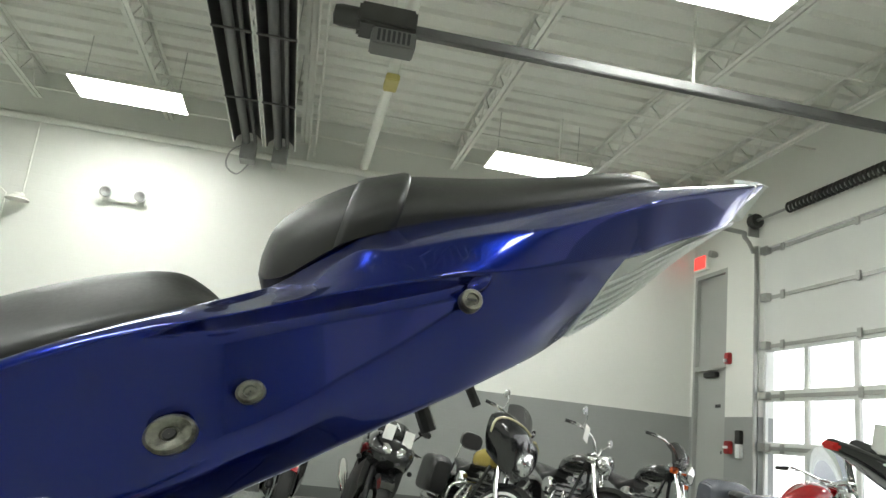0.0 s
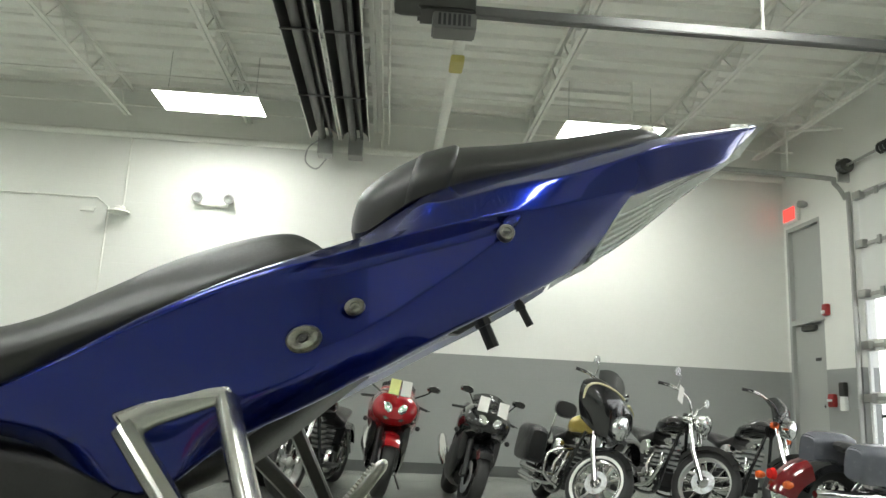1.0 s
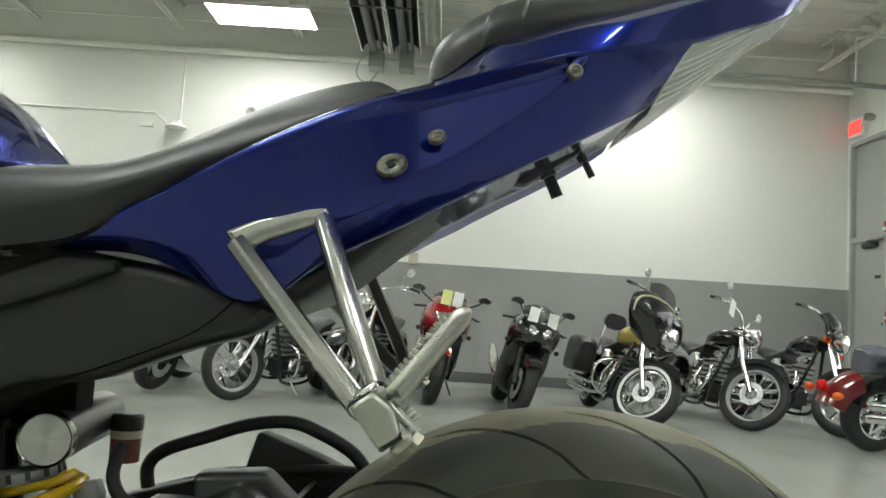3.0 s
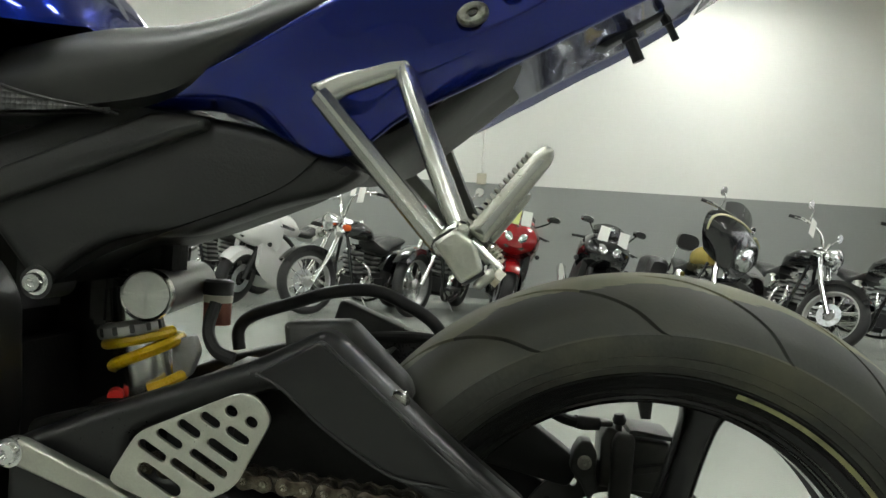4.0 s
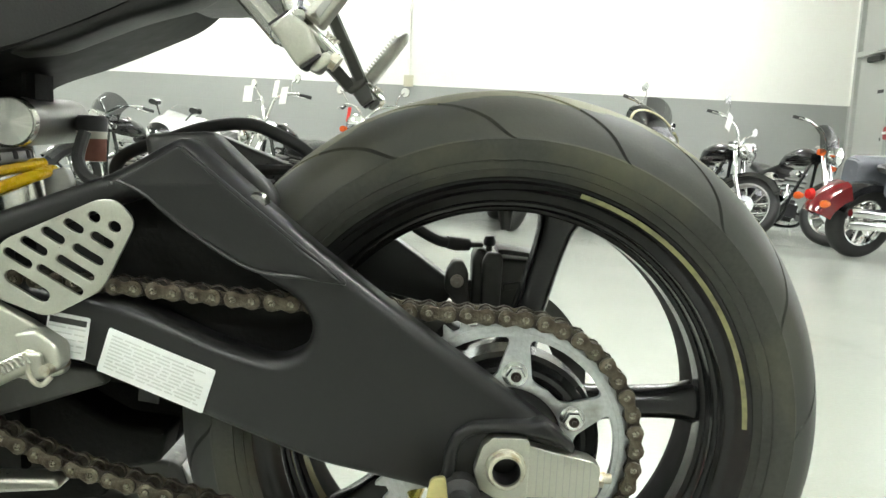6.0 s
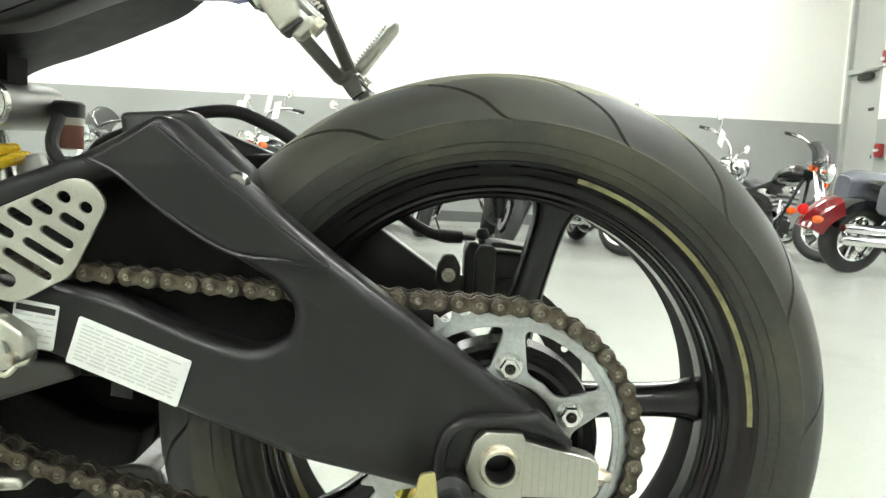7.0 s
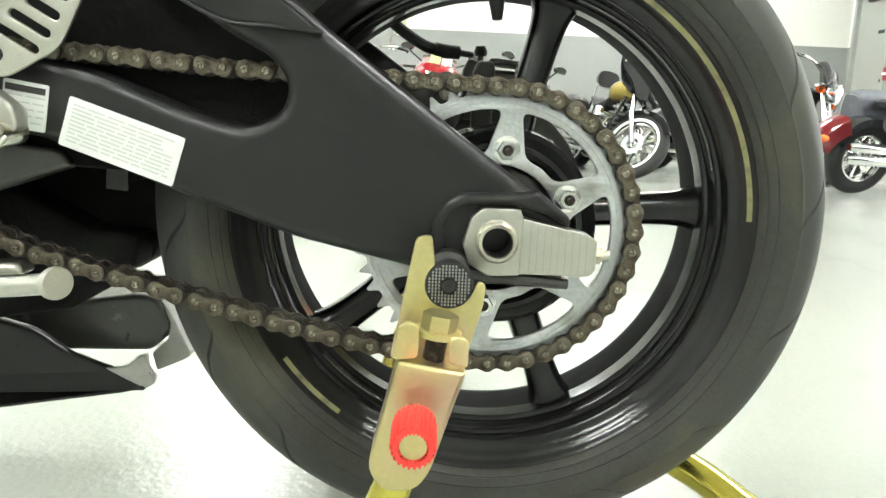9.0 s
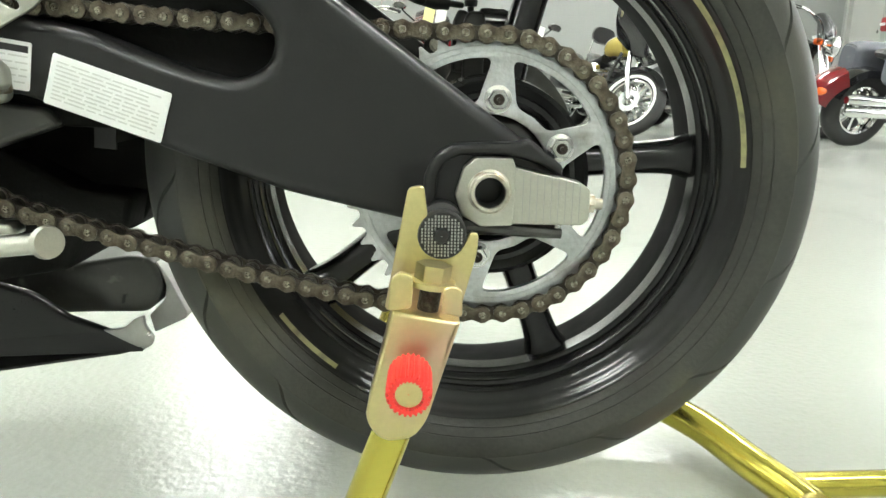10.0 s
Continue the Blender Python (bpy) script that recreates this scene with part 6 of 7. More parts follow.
def link_mesh(outer):
    """One chain link of the pitch length along x: two waisted plates, rollers and pins."""
    bm = bmesh.new()
    h = 0.0073 if outer else 0.0078
    pts = []
    for cx, s in ((0.0, -1), (PITCH, 1)):
        for k in range(7):
            a = radians(90 + 30 * k) if s < 0 else radians(-90 + 30 * k)
            pts.append((cx + h * math.cos(a) * 0.95, h * math.sin(a)))
        pts.append((PITCH / 2, -h * 0.66 if s < 0 else h * 0.66))
    ys = (-0.0118, -0.0092, 0.0092, 0.0118) if outer else (-0.0088, -0.0062, 0.0062, 0.0088)
    for y0, y1 in ((ys[0], ys[1]), (ys[2], ys[3])):
        skin(bm, [[Vector((x, y0, z)) for x, z in pts], [Vector((x * 0.96 + PITCH * 0.02, y0 - 0.0004, z * 0.94)) for x, z in pts]][::-1] + [[Vector((x, y1, z)) for x, z in pts]])
    if outer:
        for cx in (0.0, PITCH):
            lathe([(0.0003, -0.0138), (0.0026, -0.0137), (0.0030, -0.0120), (0.0030, 0.0120), (0.0026, 0.0137), (0.0003, 0.0138)], (cx, 0, 0), 10, "y", bm)
            lathe([(0.0030, -0.0090), (0.0064, -0.0090), (0.0064, 0.0090), (0.0030, 0.0090)], (cx, 0, 0), 10, "y", bm)
    bmesh.ops.recalc_face_normals(bm, faces=bm.faces)
    me = bpy.data.meshes.new("link")
    bm.to_mesh(me)
    bm.free()
    me.polygons.foreach_set("material_index", [1 if abs(f.center.y) > 0.0118 and len(f.vertices) == 4 and (f.center.x - (0 if f.center.x < PITCH / 2 else PITCH)) ** 2 + f.center.z ** 2 < 0.0031 ** 2 else 0 for f in me.polygons])
    return finish(me, [RUST_PLATE, PIN] if outer else [RUST, PIN], 40)


chain = new("drive_chain")
chain.parent = bike
chain.matrix_parent_inverse = bike.matrix_basis.inverted()
tagged(chain, "rusty steel drive chain")
pins = chain_path()
meshes = (link_mesh(True), link_mesh(False))
for k, p in enumerate(pins):
    q = pins[(k + 1) % len(pins)]
    d = q - p
    shared("link", meshes[k % 2], chain, Matrix.Translation((p[0], SPY, p[1])) @ Matrix.Rotation(-math.atan2(d[1], d[0]), 4, "Y"))
part("front_sprocket", lathe([(0.01, -0.003), (FR + 0.003, -0.003), (FR + 0.003, 0.003), (0.01, 0.003)], (FC[0], SPY, FC[1]), 32, "y"), STEEL, bike)

# underslung exhaust, belly fairing, shift parts low down
part("belly_fairing", plate("belly_fairing", fillet([(-1.143, 0.1599), (-0.529, 0.1562), (-0.3826, 0.1635), (-0.3498, 0.172), (-0.3971, 0.1957), (-0.4263, 0.2121), (-0.4573, 0.2412), (-0.6212, 0.3116), (-1.143, 0.4209)], [0.004, 0.004, 0.004, 0.002, 0.004, 0.004, 0.01, 0.01, 0.01]), (), 0.098, 0.112, 0.004, 2, lambda x, z: -0.09 * min(1, max(0, (-0.39 - x) / 0.25))), SWING, bike, "satin black belly fairing", 45)
torn = part("torn_edge", plate("torn_edge", fillet([(-0.4044, 0.1945), (-0.3874, 0.1932), (-0.3716, 0.1963), (-0.3595, 0.2072), (-0.3498, 0.2109), (-0.3486, 0.1975), (-0.3401, 0.1854), (-0.3425, 0.1769), (-0.3522, 0.1714), (-0.3729, 0.1805)], 0.003), (), 0.098, 0.104, 0.0015), GALV, bike, "bare grey torn metal edge")
part("rivet", lathe([(0.0003, -0.0015), (0.002, -0.001), (0.0022, 0.001)], (-0.345, 0.0975, 0.190), 10, "y"), CHROME, torn)
box_ = part("muffler", plate("muffler", fillet([(-0.7426, 0.2146), (-0.4877, 0.2171), (-0.4549, 0.2013), (-0.3541, 0.2037), (-0.3359, 0.2341), (-0.3481, 0.2656), (-0.3724, 0.2693), (-0.4719, 0.2535), (-0.7426, 0.3118)], [0.004, 0.006, 0.006, 0.012, 0.016, 0.012, 0.008, 0.01, 0.01], 6), (), 0.13, 0.24, 0.006, 3), EXHAUST, bike, "scuffed dark exhaust box", 45)
part("slit", plate("slit", [(-0.3827, 0.2243), (-0.379, 0.2243), (-0.3815, 0.2146), (-0.3851, 0.2146)], (), 0.1288, 0.1302, 0.0002), DARKINK, box_)
part("muffler_tip", plate("muffler_tip", fillet([(-0.3469, 0.262), (-0.342, 0.2571), (-0.3311, 0.2389), (-0.3141, 0.2013), (-0.3165, 0.1952), (-0.3529, 0.1782), (-0.3578, 0.1989), (-0.3396, 0.2171), (-0.3371, 0.2341)], 0.003), (), 0.136, 0.24, 0.002), GALV, bike, "bent grey exhaust outlet shield")
part("inner_guard", plate("inner_guard", fillet([(-0.50, 0.46), (-0.285, 0.44), (-0.302, 0.356), (-0.316, 0.331), (-0.329, 0.320), (-0.352, 0.322), (-0.38, 0.30), (-0.50, 0.27)], 0.006), (), 0.03, 0.09, 0.004), GREASE_SHADE, bike)
part("linkage_guard", plate("linkage_guard", fillet([(-0.60, 0.42), (-0.46, 0.42), (-0.36, 0.365), (-0.31, 0.36), (-0.318, 0.327), (-0.360, 0.318), (-0.372, 0.290), (-0.60, 0.25)], 0.006), (), -0.012, 0.10, 0.006), GREASE_SHADE, bike)
part("lower_bracket", plate("lower_bracket", fillet([(-0.46, 0.455), (-0.345, 0.440), (-0.335, 0.428), (-0.40, 0.405), (-0.46, 0.385)], 0.005), (), -0.085, -0.05, 0.004), EXHAUST, bike)

# ---- paddock stand ----
stand = thing("paddock_stand", "gold zinc-plated rear paddock stand with red knobs", "stand", (0, CY, 0))


def stand_side(s):
    Y = lambda a: CY + s * a
    ya = lambda a, b: (min(Y(a), Y(b)), max(Y(a), Y(b)))
    y0, y1 = ya(0.190, 0.196)
    hook = part("hook_plate", plate("hook_plate", fillet([(-0.058, 0.396), (-0.047, 0.398), (-0.044, 0.376), (-0.0500, 0.360), (-0.044, 0.350), (-0.030, 0.346), (-0.018, 0.356), (-0.014, 0.366), (-0.008, 0.364), (-0.009, 0.350), (-0.022, 0.300), (-0.074, 0.308)], 0.004), (), y0, y1, 0.0012), GOLD, stand, "gold hook plate")
    part("channel", plate("channel", fillet([(-0.021, 0.311), (-0.067, 0.3185), (-0.086, 0.240), (-0.074, 0.223), (-0.052, 0.226), (-0.043, 0.238)], [0.002, 0.002, 0.016, 0.011, 0.011, 0.016]), (), *ya(0.196, 0.232), 0.003), GOLD, stand, "gold square stand upright")
    for ear in ([(-0.070, 0.318), (-0.068, 0.340), (-0.062, 0.345), (-0.053, 0.342), (-0.054, 0.320)], [(-0.034, 0.317), (-0.033, 0.334), (-0.026, 0.336), (-0.020, 0.332), (-0.020, 0.314)]):
        part("channel_ear", plate("channel_ear", fillet(ear, 0.003), (), *ya(0.224, 0.230), 0.0012), GOLD, stand)
    part("adjuster_bolt", tube([(-0.047, Y(0.214), 0.290), (-0.040, Y(0.214), 0.336)], 0.0075, 12), RUST, stand)
    part("adjuster_nut", tube([(-0.0405, Y(0.214), 0.336), (-0.0390, Y(0.214), 0.347)], 0.0125, 6), GOLD, stand)
    part("nut_flange", tube([(-0.0410, Y(0.214), 0.332), (-0.0405, Y(0.214), 0.336)], 0.0165, 20), GOLD, stand)
    knob_seg = []
    for j in range(96):
        a = 2 * math.pi * j / 96
        knob_seg.append(0.0147 + (0.0014 if (j // 2) % 2 else -0.0006))
    rings = [[Vector((knob_seg[j] * f * math.cos(2 * math.pi * j / 96), d, knob_seg[j] * f * math.sin(2 * math.pi * j / 96))) for j in range(96)] for f, d in ((0.92, 0.0), (1.0, 0.004), (1.0, 0.034), (0.94, 0.038), (0.68, 0.038), (0.66, 0.035))]
    kn = part("knob", skin(bmesh.new(), rings), REDPLASTIC, stand, "red ribbed plastic knob", local=True)
    kn.matrix_basis = pose(-0.054, s * 0.258, 0.2865, 0, 0, 180 if s < 0 else 0) @ Matrix.Diagonal((0.88, 1, 0.88, 1))
    bm = lathe([(0.0003, 0.0355), (0.0094, 0.0355), (0.0094, 0.033)], (0, 0, 0), 24, "y")
    part("knob_face", bm, GOLD, kn, "brassy knob insert", local=True)
    leg = [(-0.058, Y(0.214), 0.250), (-0.088, Y(0.214), 0.165), (-0.118, Y(0.214), 0.085), (-0.130, Y(0.216), 0.045)]
    part("leg_tube", tube(leg, 0.0142, 20, 3), GOLDTUBE, stand, "iridescent gold leg tube")
    return hook


stand_side(-1)
stand_side(1)
part("base_tube", tube([(-0.14, CY - 0.214, 0.030), (0.02, CY - 0.214, 0.030), (0.16, CY - 0.16, 0.030), (0.30, CY - 0.06, 0.030), (0.375, CY, 0.030)], 0.0205, 18, 6), GOLDTUBE, stand, "gold bent base tube")
part("base_tube", tube([(-0.14, CY + 0.214, 0.030), (0.10, CY + 0.214, 0.042), (0.24, CY + 0.214, 0.055), (0.30, CY + 0.18, 0.045), (0.345, CY + 0.09, 0.032), (0.375, CY, 0.030)], 0.0205, 18, 6), GOLDTUBE, stand, "gold bent base tube")
part("handle_tube", tube([(0.37, CY + 0.045, 0.032), (0.62, CY + 0.06, 0.032), (0.86, CY + 0.07, 0.05)], 0.015, 16), GOLDTUBE, stand, "gold handle tube")
for s in (-1, 1):
    part("roller", lathe([(0.008, -0.016), (0.026, -0.016), (0.028, -0.012), (0.028, 0.012), (0.026, 0.016), (0.008, 0.016)], (-0.15, CY + s * 0.214, 0.028), 24, "y"), OLDRUBBER, stand, "black stand roller")
# paddock spool on the swingarm
sp = part("paddock_spool", lathe([(0.0003, -0.052), (0.0045, -0.052), (0.0055, -0.050), (0.0165, -0.050), (0.0175, -0.047), (0.0175, -0.040), (0.0095, -0.036), (0.0095, -0.012), (0.0165, -0.008), (0.0165, 0.008)], (-0.034, -0.128, 0.363), 28, "y"), BLACK, bike, "black knurled paddock spool")
bm = bmesh.new()
for i in range(-6, 7):
    for j in range(-6, 7):
        x, z = i * 0.0023, j * 0.0023
        if 0.0062 < math.hypot(x, z) < 0.0150:
            box(-0.034 + x - 0.0006, -0.034 + x + 0.0006, -0.1790, -0.1778, 0.363 + z - 0.0007, 0.363 + z + 0.0007, bm=bm)
tagged(part("knurling", bm, GALV, sp), kind="stuff")


# ---- the row of motorcycles along the far wall ----
BGTYRE = mat("black_tyre", (0.022, 0.022, 0.021), 0.6, 0, 0.2, 8, 120, 0.08)
BGBLACK = mat("gloss_black_paint", (0.010, 0.010, 0.011), 0.15, 0, 0.1, 6, 120, 0.0, coat=0.8)
BGDARK = mat("black_engine_metal", (0.035, 0.035, 0.035), 0.4, 0.5, 0.25, 14, 160, 0.06)
LEATHER = mat("black_leather", (0.018, 0.018, 0.018), 0.38, 0, 0.2, 20, 200, 0.15)
GREYLEATHER = mat("grey_leather_bag", (0.13, 0.136, 0.155), 0.24, 0, 0.08, 14, 200, 0.03)
REDPAINT = mat("red_paint", (0.30, 0.008, 0.012), 0.16, 0, 0.06, 6, 120, 0.0, coat=0.8)
MAROON = mat("maroon_paint", (0.15, 0.007, 0.010), 0.16, 0, 0.06, 6, 120, 0.0, coat=0.8)
WHITEPAINT = mat("white_paint", (0.78, 0.78, 0.76), 0.2, 0, 0.04, 6, 120, 0.0, coat=0.6)
CREAM = mat("cream_paint", (0.62, 0.58, 0.36), 0.2, 0.1, 0.05, 6, 120, 0.0, coat=0.7)
YELLOWGOLD = mat("gold_paint", (0.52, 0.40, 0.10), 0.2, 0.2, 0.06, 6, 120, 0.0, coat=0.7)
BGCHROME = mat("chrome", (0.78, 0.78, 0.77), 0.10, 1.0, 0.05, 10, 120, 0.0)
AMBER = mat("amber_lens", (0.75, 0.12, 0.02), 0.25, 0, 0.05, 20, 120, 0.0)
REDLENS = mat("red_lens", (0.55, 0.015, 0.012), 0.2, 0, 0.05, 20, 120, 0.0)
SMOKE = glass("smoked_screen", (0.10, 0.10, 0.10), 0.05)
SCREEN = glass("clear_screen", (0.80, 0.83, 0.83), 0.04)
HEADGLASS = mat("headlamp_glass", (0.72, 0.73, 0.72), 0.08, 0.85, 0.15, 30, 120, 0.02)
TAG = mat("paper_tag", (0.80, 0.80, 0.76), 0.6, 0, 0.04, 30, 120, 0.0)
TAGYELLOW = mat("yellow_tag", (0.74, 0.78, 0.30), 0.6, 0, 0.04, 30, 120, 0.0)


def put(name, bm, material, root, m=None, label="", angle=40):
    ob = part(name, bm, material, root, label, angle, local=True)
    if m is not None:
        ob.matrix_basis = m
    return ob


def road_wheel(root, at, r, w, m, spokes=9, wire=False, rim=BGCHROME, name="front_wheel", wall_stripe=False):
    """Tyre, rim, hub and spokes or wires round (0, 0, r); at is the axle's x."""
    ri = r - w * 0.75 - 0.02
    c = (at, 0, r)
    wh = put(name, lathe([(ri, -w * 0.36), (ri + 0.02, -w * 0.40), (ri + 0.024, -w * 0.38), (ri + 0.012, 0), (ri + 0.024, w * 0.38), (ri + 0.02, w * 0.40), (ri, w * 0.36), (ri - 0.012, 0.0)], c, 48, "y", loop=True), rim, root, m)
    prof = [(ri + 0.015, -w * 0.40), (ri + (r - ri) * 0.45, -w * 0.5), (r - w * 0.22, -w * 0.46), (r - w * 0.07, -w * 0.3), (r, 0), (r - w * 0.07, w * 0.3), (r - w * 0.22, w * 0.46), (ri + (r - ri) * 0.45, w * 0.5), (ri + 0.015, w * 0.40)]
    put("tyre", lathe(prof, c, 48, "y"), BGTYRE, wh)
    if wall_stripe:
        for s in (-1, 1):
            put("white_wall", lathe([(ri + 0.03, s * (w * 0.44)), (ri + 0.032, s * (w * 0.50)), (ri + 0.058, s * (w * 0.52)), (ri + 0.06, s * (w * 0.46))], c, 48, "y"), TAG, wh, label="white tyre wall")
    put("hub", lathe([(0.0005, -0.06), (0.03, -0.06), (0.055, -0.03), (0.03, -0.02), (0.03, 0.02), (0.055, 0.03), (0.03, 0.06), (0.0005, 0.06)], c, 24, "y"), rim, wh)
    if wire:
        for k in range(28):
            a = 2 * math.pi * k / 28
            b = a + (0.35 if k % 2 else -0.35)
            s = 0.03 if (k // 2) % 2 else -0.03
            put("spoke", tube([(at + 0.05 * math.cos(a), s, r + 0.05 * math.sin(a)), (at + (ri + 0.005) * math.cos(b), 0, r + (ri + 0.005) * math.sin(b))], 0.003, 5), BGCHROME, wh)
    else:
        for k in range(spokes):
            a = 2 * math.pi * k / spokes
            u, v = Vector((math.cos(a), 0, math.sin(a))), Vector((-math.sin(a), 0, math.cos(a)))
            o = Vector(c)
            bar = [[o + u * x + v * s * h + Vector((0, d, 0)) for s, d in ((-1, -0.016), (1, -0.016), (1, 0.016), (-1, 0.016))] for x, h in ((0.03, 0.016), (ri * 0.6, 0.011), (ri + 0.004, 0.017))]
            put("spoke", skin(bmesh.new(), bar), rim, wh)
    return wh


def shell(stations, along=4, around=3):
    return body(stations, around, along, c=0.0)


def tag(root, at, m, material=TAG, turn=0, w=0.055, h=0.085):
    bm = box(-0.0012, 0.0012, -w, w, -h, h)
    put("price_tag", bm, material, root, m @ pose(*at, 0, -12, turn), "paper price tag")


def cruiser(label, at, heading, steer, paint, lean=-9, wheel=0.33, fwidth=0.12, wire=False, bars=0.22, fairing=None, screen=None, bags=None, fender=None, back=False, spots=False, guard=False, tags=(), stripe=False, size=1.0, signals=BGCHROME, bag_at=(0.0, 0.0), bag_scale=(1.0, 1.0), pipes=0.0, long_fender=None, mirrors=True, red_tag=None):
    """A V-twin cruiser. x runs forward, z up; the front tyre touches the ground at the origin."""
    r = wheel
    root = thing("cruiser_motorcycle", label, "motorcycle", (0, 0, 0), group="row of motorcycles")
    root.matrix_world = pose(at[0], at[1], 0, 0, 0, heading) @ pose(0, 0, 0, lean, 0, 0) @ Matrix.Diagonal((size, size, size, 1))
    fender = fender or paint
    head = Vector((-0.42, 0, 0.86))
    st = Matrix.Translation(head) @ Matrix.Rotation(radians(steer), 4, Vector((-0.5, 0, 0.87)).normalized()) @ Matrix.Translation(-head)
    road_wheel(root, 0.0, r, fwidth, st, 9, wire, GALV if wire else BGCHROME, "front_wheel", stripe)
    put("brake_disc", lathe([(0.06, -0.075), (0.115, -0.075), (0.115, -0.070), (0.06, -0.070)], (0, 0, r), 32, "y", loop=True), STEEL, root, st)
    for s in (-1, 1):
        put("fork_leg", tube([(0.0, s * 0.10, r), (-0.19, s * 0.10, 0.62), (-0.36, s * 0.10, 0.98)], [0.026, 0.026, 0.020], 14), BGCHROME, root, st, "chrome fork leg")
    fr = []
    for k in range(13):
        a = radians(35 + 115 * k / 12)
        fr.append([Vector(((r + 0.035) * math.cos(a) * f, y, r + (r + 0.035) * math.sin(a) * f)) for y, f in ((-0.085, 0.84), (-0.07, 0.98), (0, 1.03), (0.07, 0.98), (0.085, 0.84), (0.065, 0.96), (0, 1.01), (-0.065, 0.96))])
    put("front_fender", skin(bmesh.new(), fr), fender, root, st)
    # bars, risers, mirrors, controls
    hz = 1.02 + bars * 0.55 
    put("handlebar", tube([(-0.62, -0.40, hz - 0.03), (-0.52, -0.30, hz), (-0.42, -0.12, hz - 0.04), (-0.38, 0.0, 1.0), (-0.42, 0.12, hz - 0.04), (-0.52, 0.30, hz), (-0.62, 0.40, hz - 0.03)], 0.0125, 12, 5), BGCHROME, root, st, "chrome handlebar")
    for s in (-1, 1):
        put("grip", tube([(-0.55, s * 0.335, hz - 0.01), (-0.63, s * 0.415, hz - 0.035)], 0.018, 12), LEATHER, root, st)
        put("lever", tube([(-0.50, s * 0.27, hz - 0.02), (-0.50, s * 0.34, hz - 0.03), (-0.55, s * 0.43, hz - 0.05)], 0.006, 8, 3), BGCHROME, root, st)
        put("turn_signal", lathe([(0.0005, 0.03), (0.028, 0.028), (0.034, 0.0), (0.028, -0.04), (0.0005, -0.05)], (-0.30, s * 0.19, 0.88), 18, "x"), signals, root, st)
        if not mirrors:
            continue
        mir = put("mirror", tube([(-0.50, s * 0.27, hz), (-0.47, s * 0.31, hz + 0.09), (-0.48, s * 0.36, hz + 0.13)], 0.005, 8, 3), BGCHROME, root, st)
        put("mirror_head", lathe([(0.0005, -0.02), (0.035, -0.016), (0.048, 0.0), (0.044, 0.006), (0.0005, 0.006)], (-0.49, s * 0.37, hz + 0.14), 20, "x"), BGCHROME, mir)
    put("lamp_nacelle", lathe([(0.0005, -0.13), (0.06, -0.11), (0.095, -0.03), (0.10, 0.04), (0.092, 0.05)], (-0.24, 0, 0.93), 28, "x"), BGCHROME, root, st, "chrome headlamp shell")
    put("headlamp", lathe([(0.0005, 0.066), (0.05, 0.06), (0.09, 0.045), (0.092, 0.03)], (-0.24, 0, 0.93), 28, "x"), HEADGLASS, root, st, "round headlamp glass")
    if spots:
        for s in (-1, 1):
            put("spot_lamp", lathe([(0.0005, -0.07), (0.045, -0.05), (0.058, 0.0), (0.055, 0.012), (0.0005, 0.022)], (-0.22, s * 0.17, 0.83), 20, "x"), BGCHROME, root, st)
    put("triple_clamp", box(-0.42, -0.30, -0.13, 0.13, 0.93, 0.97, 0.012), BGCHROME, root, st)
    if fairing:
        fs = [(-0.16, [(0.0, 1.14), (0.10, 1.13), (0.16, 1.05), (0.13, 0.94), (0.06, 0.84)]), (-0.22, [(0.0, 1.20), (0.17, 1.19), (0.27, 1.08), (0.22, 0.94), (0.10, 0.82)]),
              (-0.34, [(0.0, 1.24), (0.25, 1.23), (0.37, 1.12), (0.30, 0.96), (0.16, 0.86)]), (-0.40, [(0.0, 1.22), (0.25, 1.21), (0.38, 1.11), (0.31, 0.97), (0.17, 0.88)])]
        mid = Vector((-0.28, 0, 1.03))
        sf = st @ Matrix.Translation(mid) @ Matrix.Scale(1.22, 4) @ Matrix.Translation(-mid)
        put("fork_fairing", shell(fs), BGBLACK, root, sf, "black batwing fork fairing")
        for s in (-1, 1):
            put("fairing_stripe", tube([(-0.21, s * 0.05, 1.20), (-0.245, s * 0.18, 1.195), (-0.31, s * 0.30, 1.16), (-0.35, s * 0.36, 1.09), (-0.35, s * 0.33, 0.99)], [0.018, 0.026, 0.028, 0.026, 0.012], 8, 4, flat=0.5), fairing, root, sf, "painted fairing edge")
        put("fairing_lamp", lathe([(0.0005, 0.05), (0.06, 0.044), (0.092, 0.025), (0.10, 0.0), (0.09, -0.04)], (-0.14, 0, 0.97), 28, "x"), HEADGLASS, root, sf)
        sc = skin(bmesh.new(), [[Vector((x - 0.035 * (y / 0.25) ** 2, y, z - 0.10 * abs(y / 0.25) ** 2.5)) for y in np.linspace(-0.25, 0.25, 13)] for x, z in ((-0.27, 1.20), (-0.33, 1.30), (-0.38, 1.40))], closed=False, caps=False)
        put("windscreen", sc, SMOKE, root, sf, "smoked windscreen")
    if screen:
        sc = skin(bmesh.new(), [[Vector((x - 0.06 * (y / 0.26) ** 2, y, z - 0.12 * abs(y / 0.26) ** 3)) for y in np.linspace(-0.26, 0.26, 13)] for x, z in ((-0.22, 0.95), (-0.30, 1.15), (-0.38, 1.32 if screen == SCREEN else 1.22))], closed=False, caps=False)
        put("windscreen", sc, screen, root, st, "windscreen")
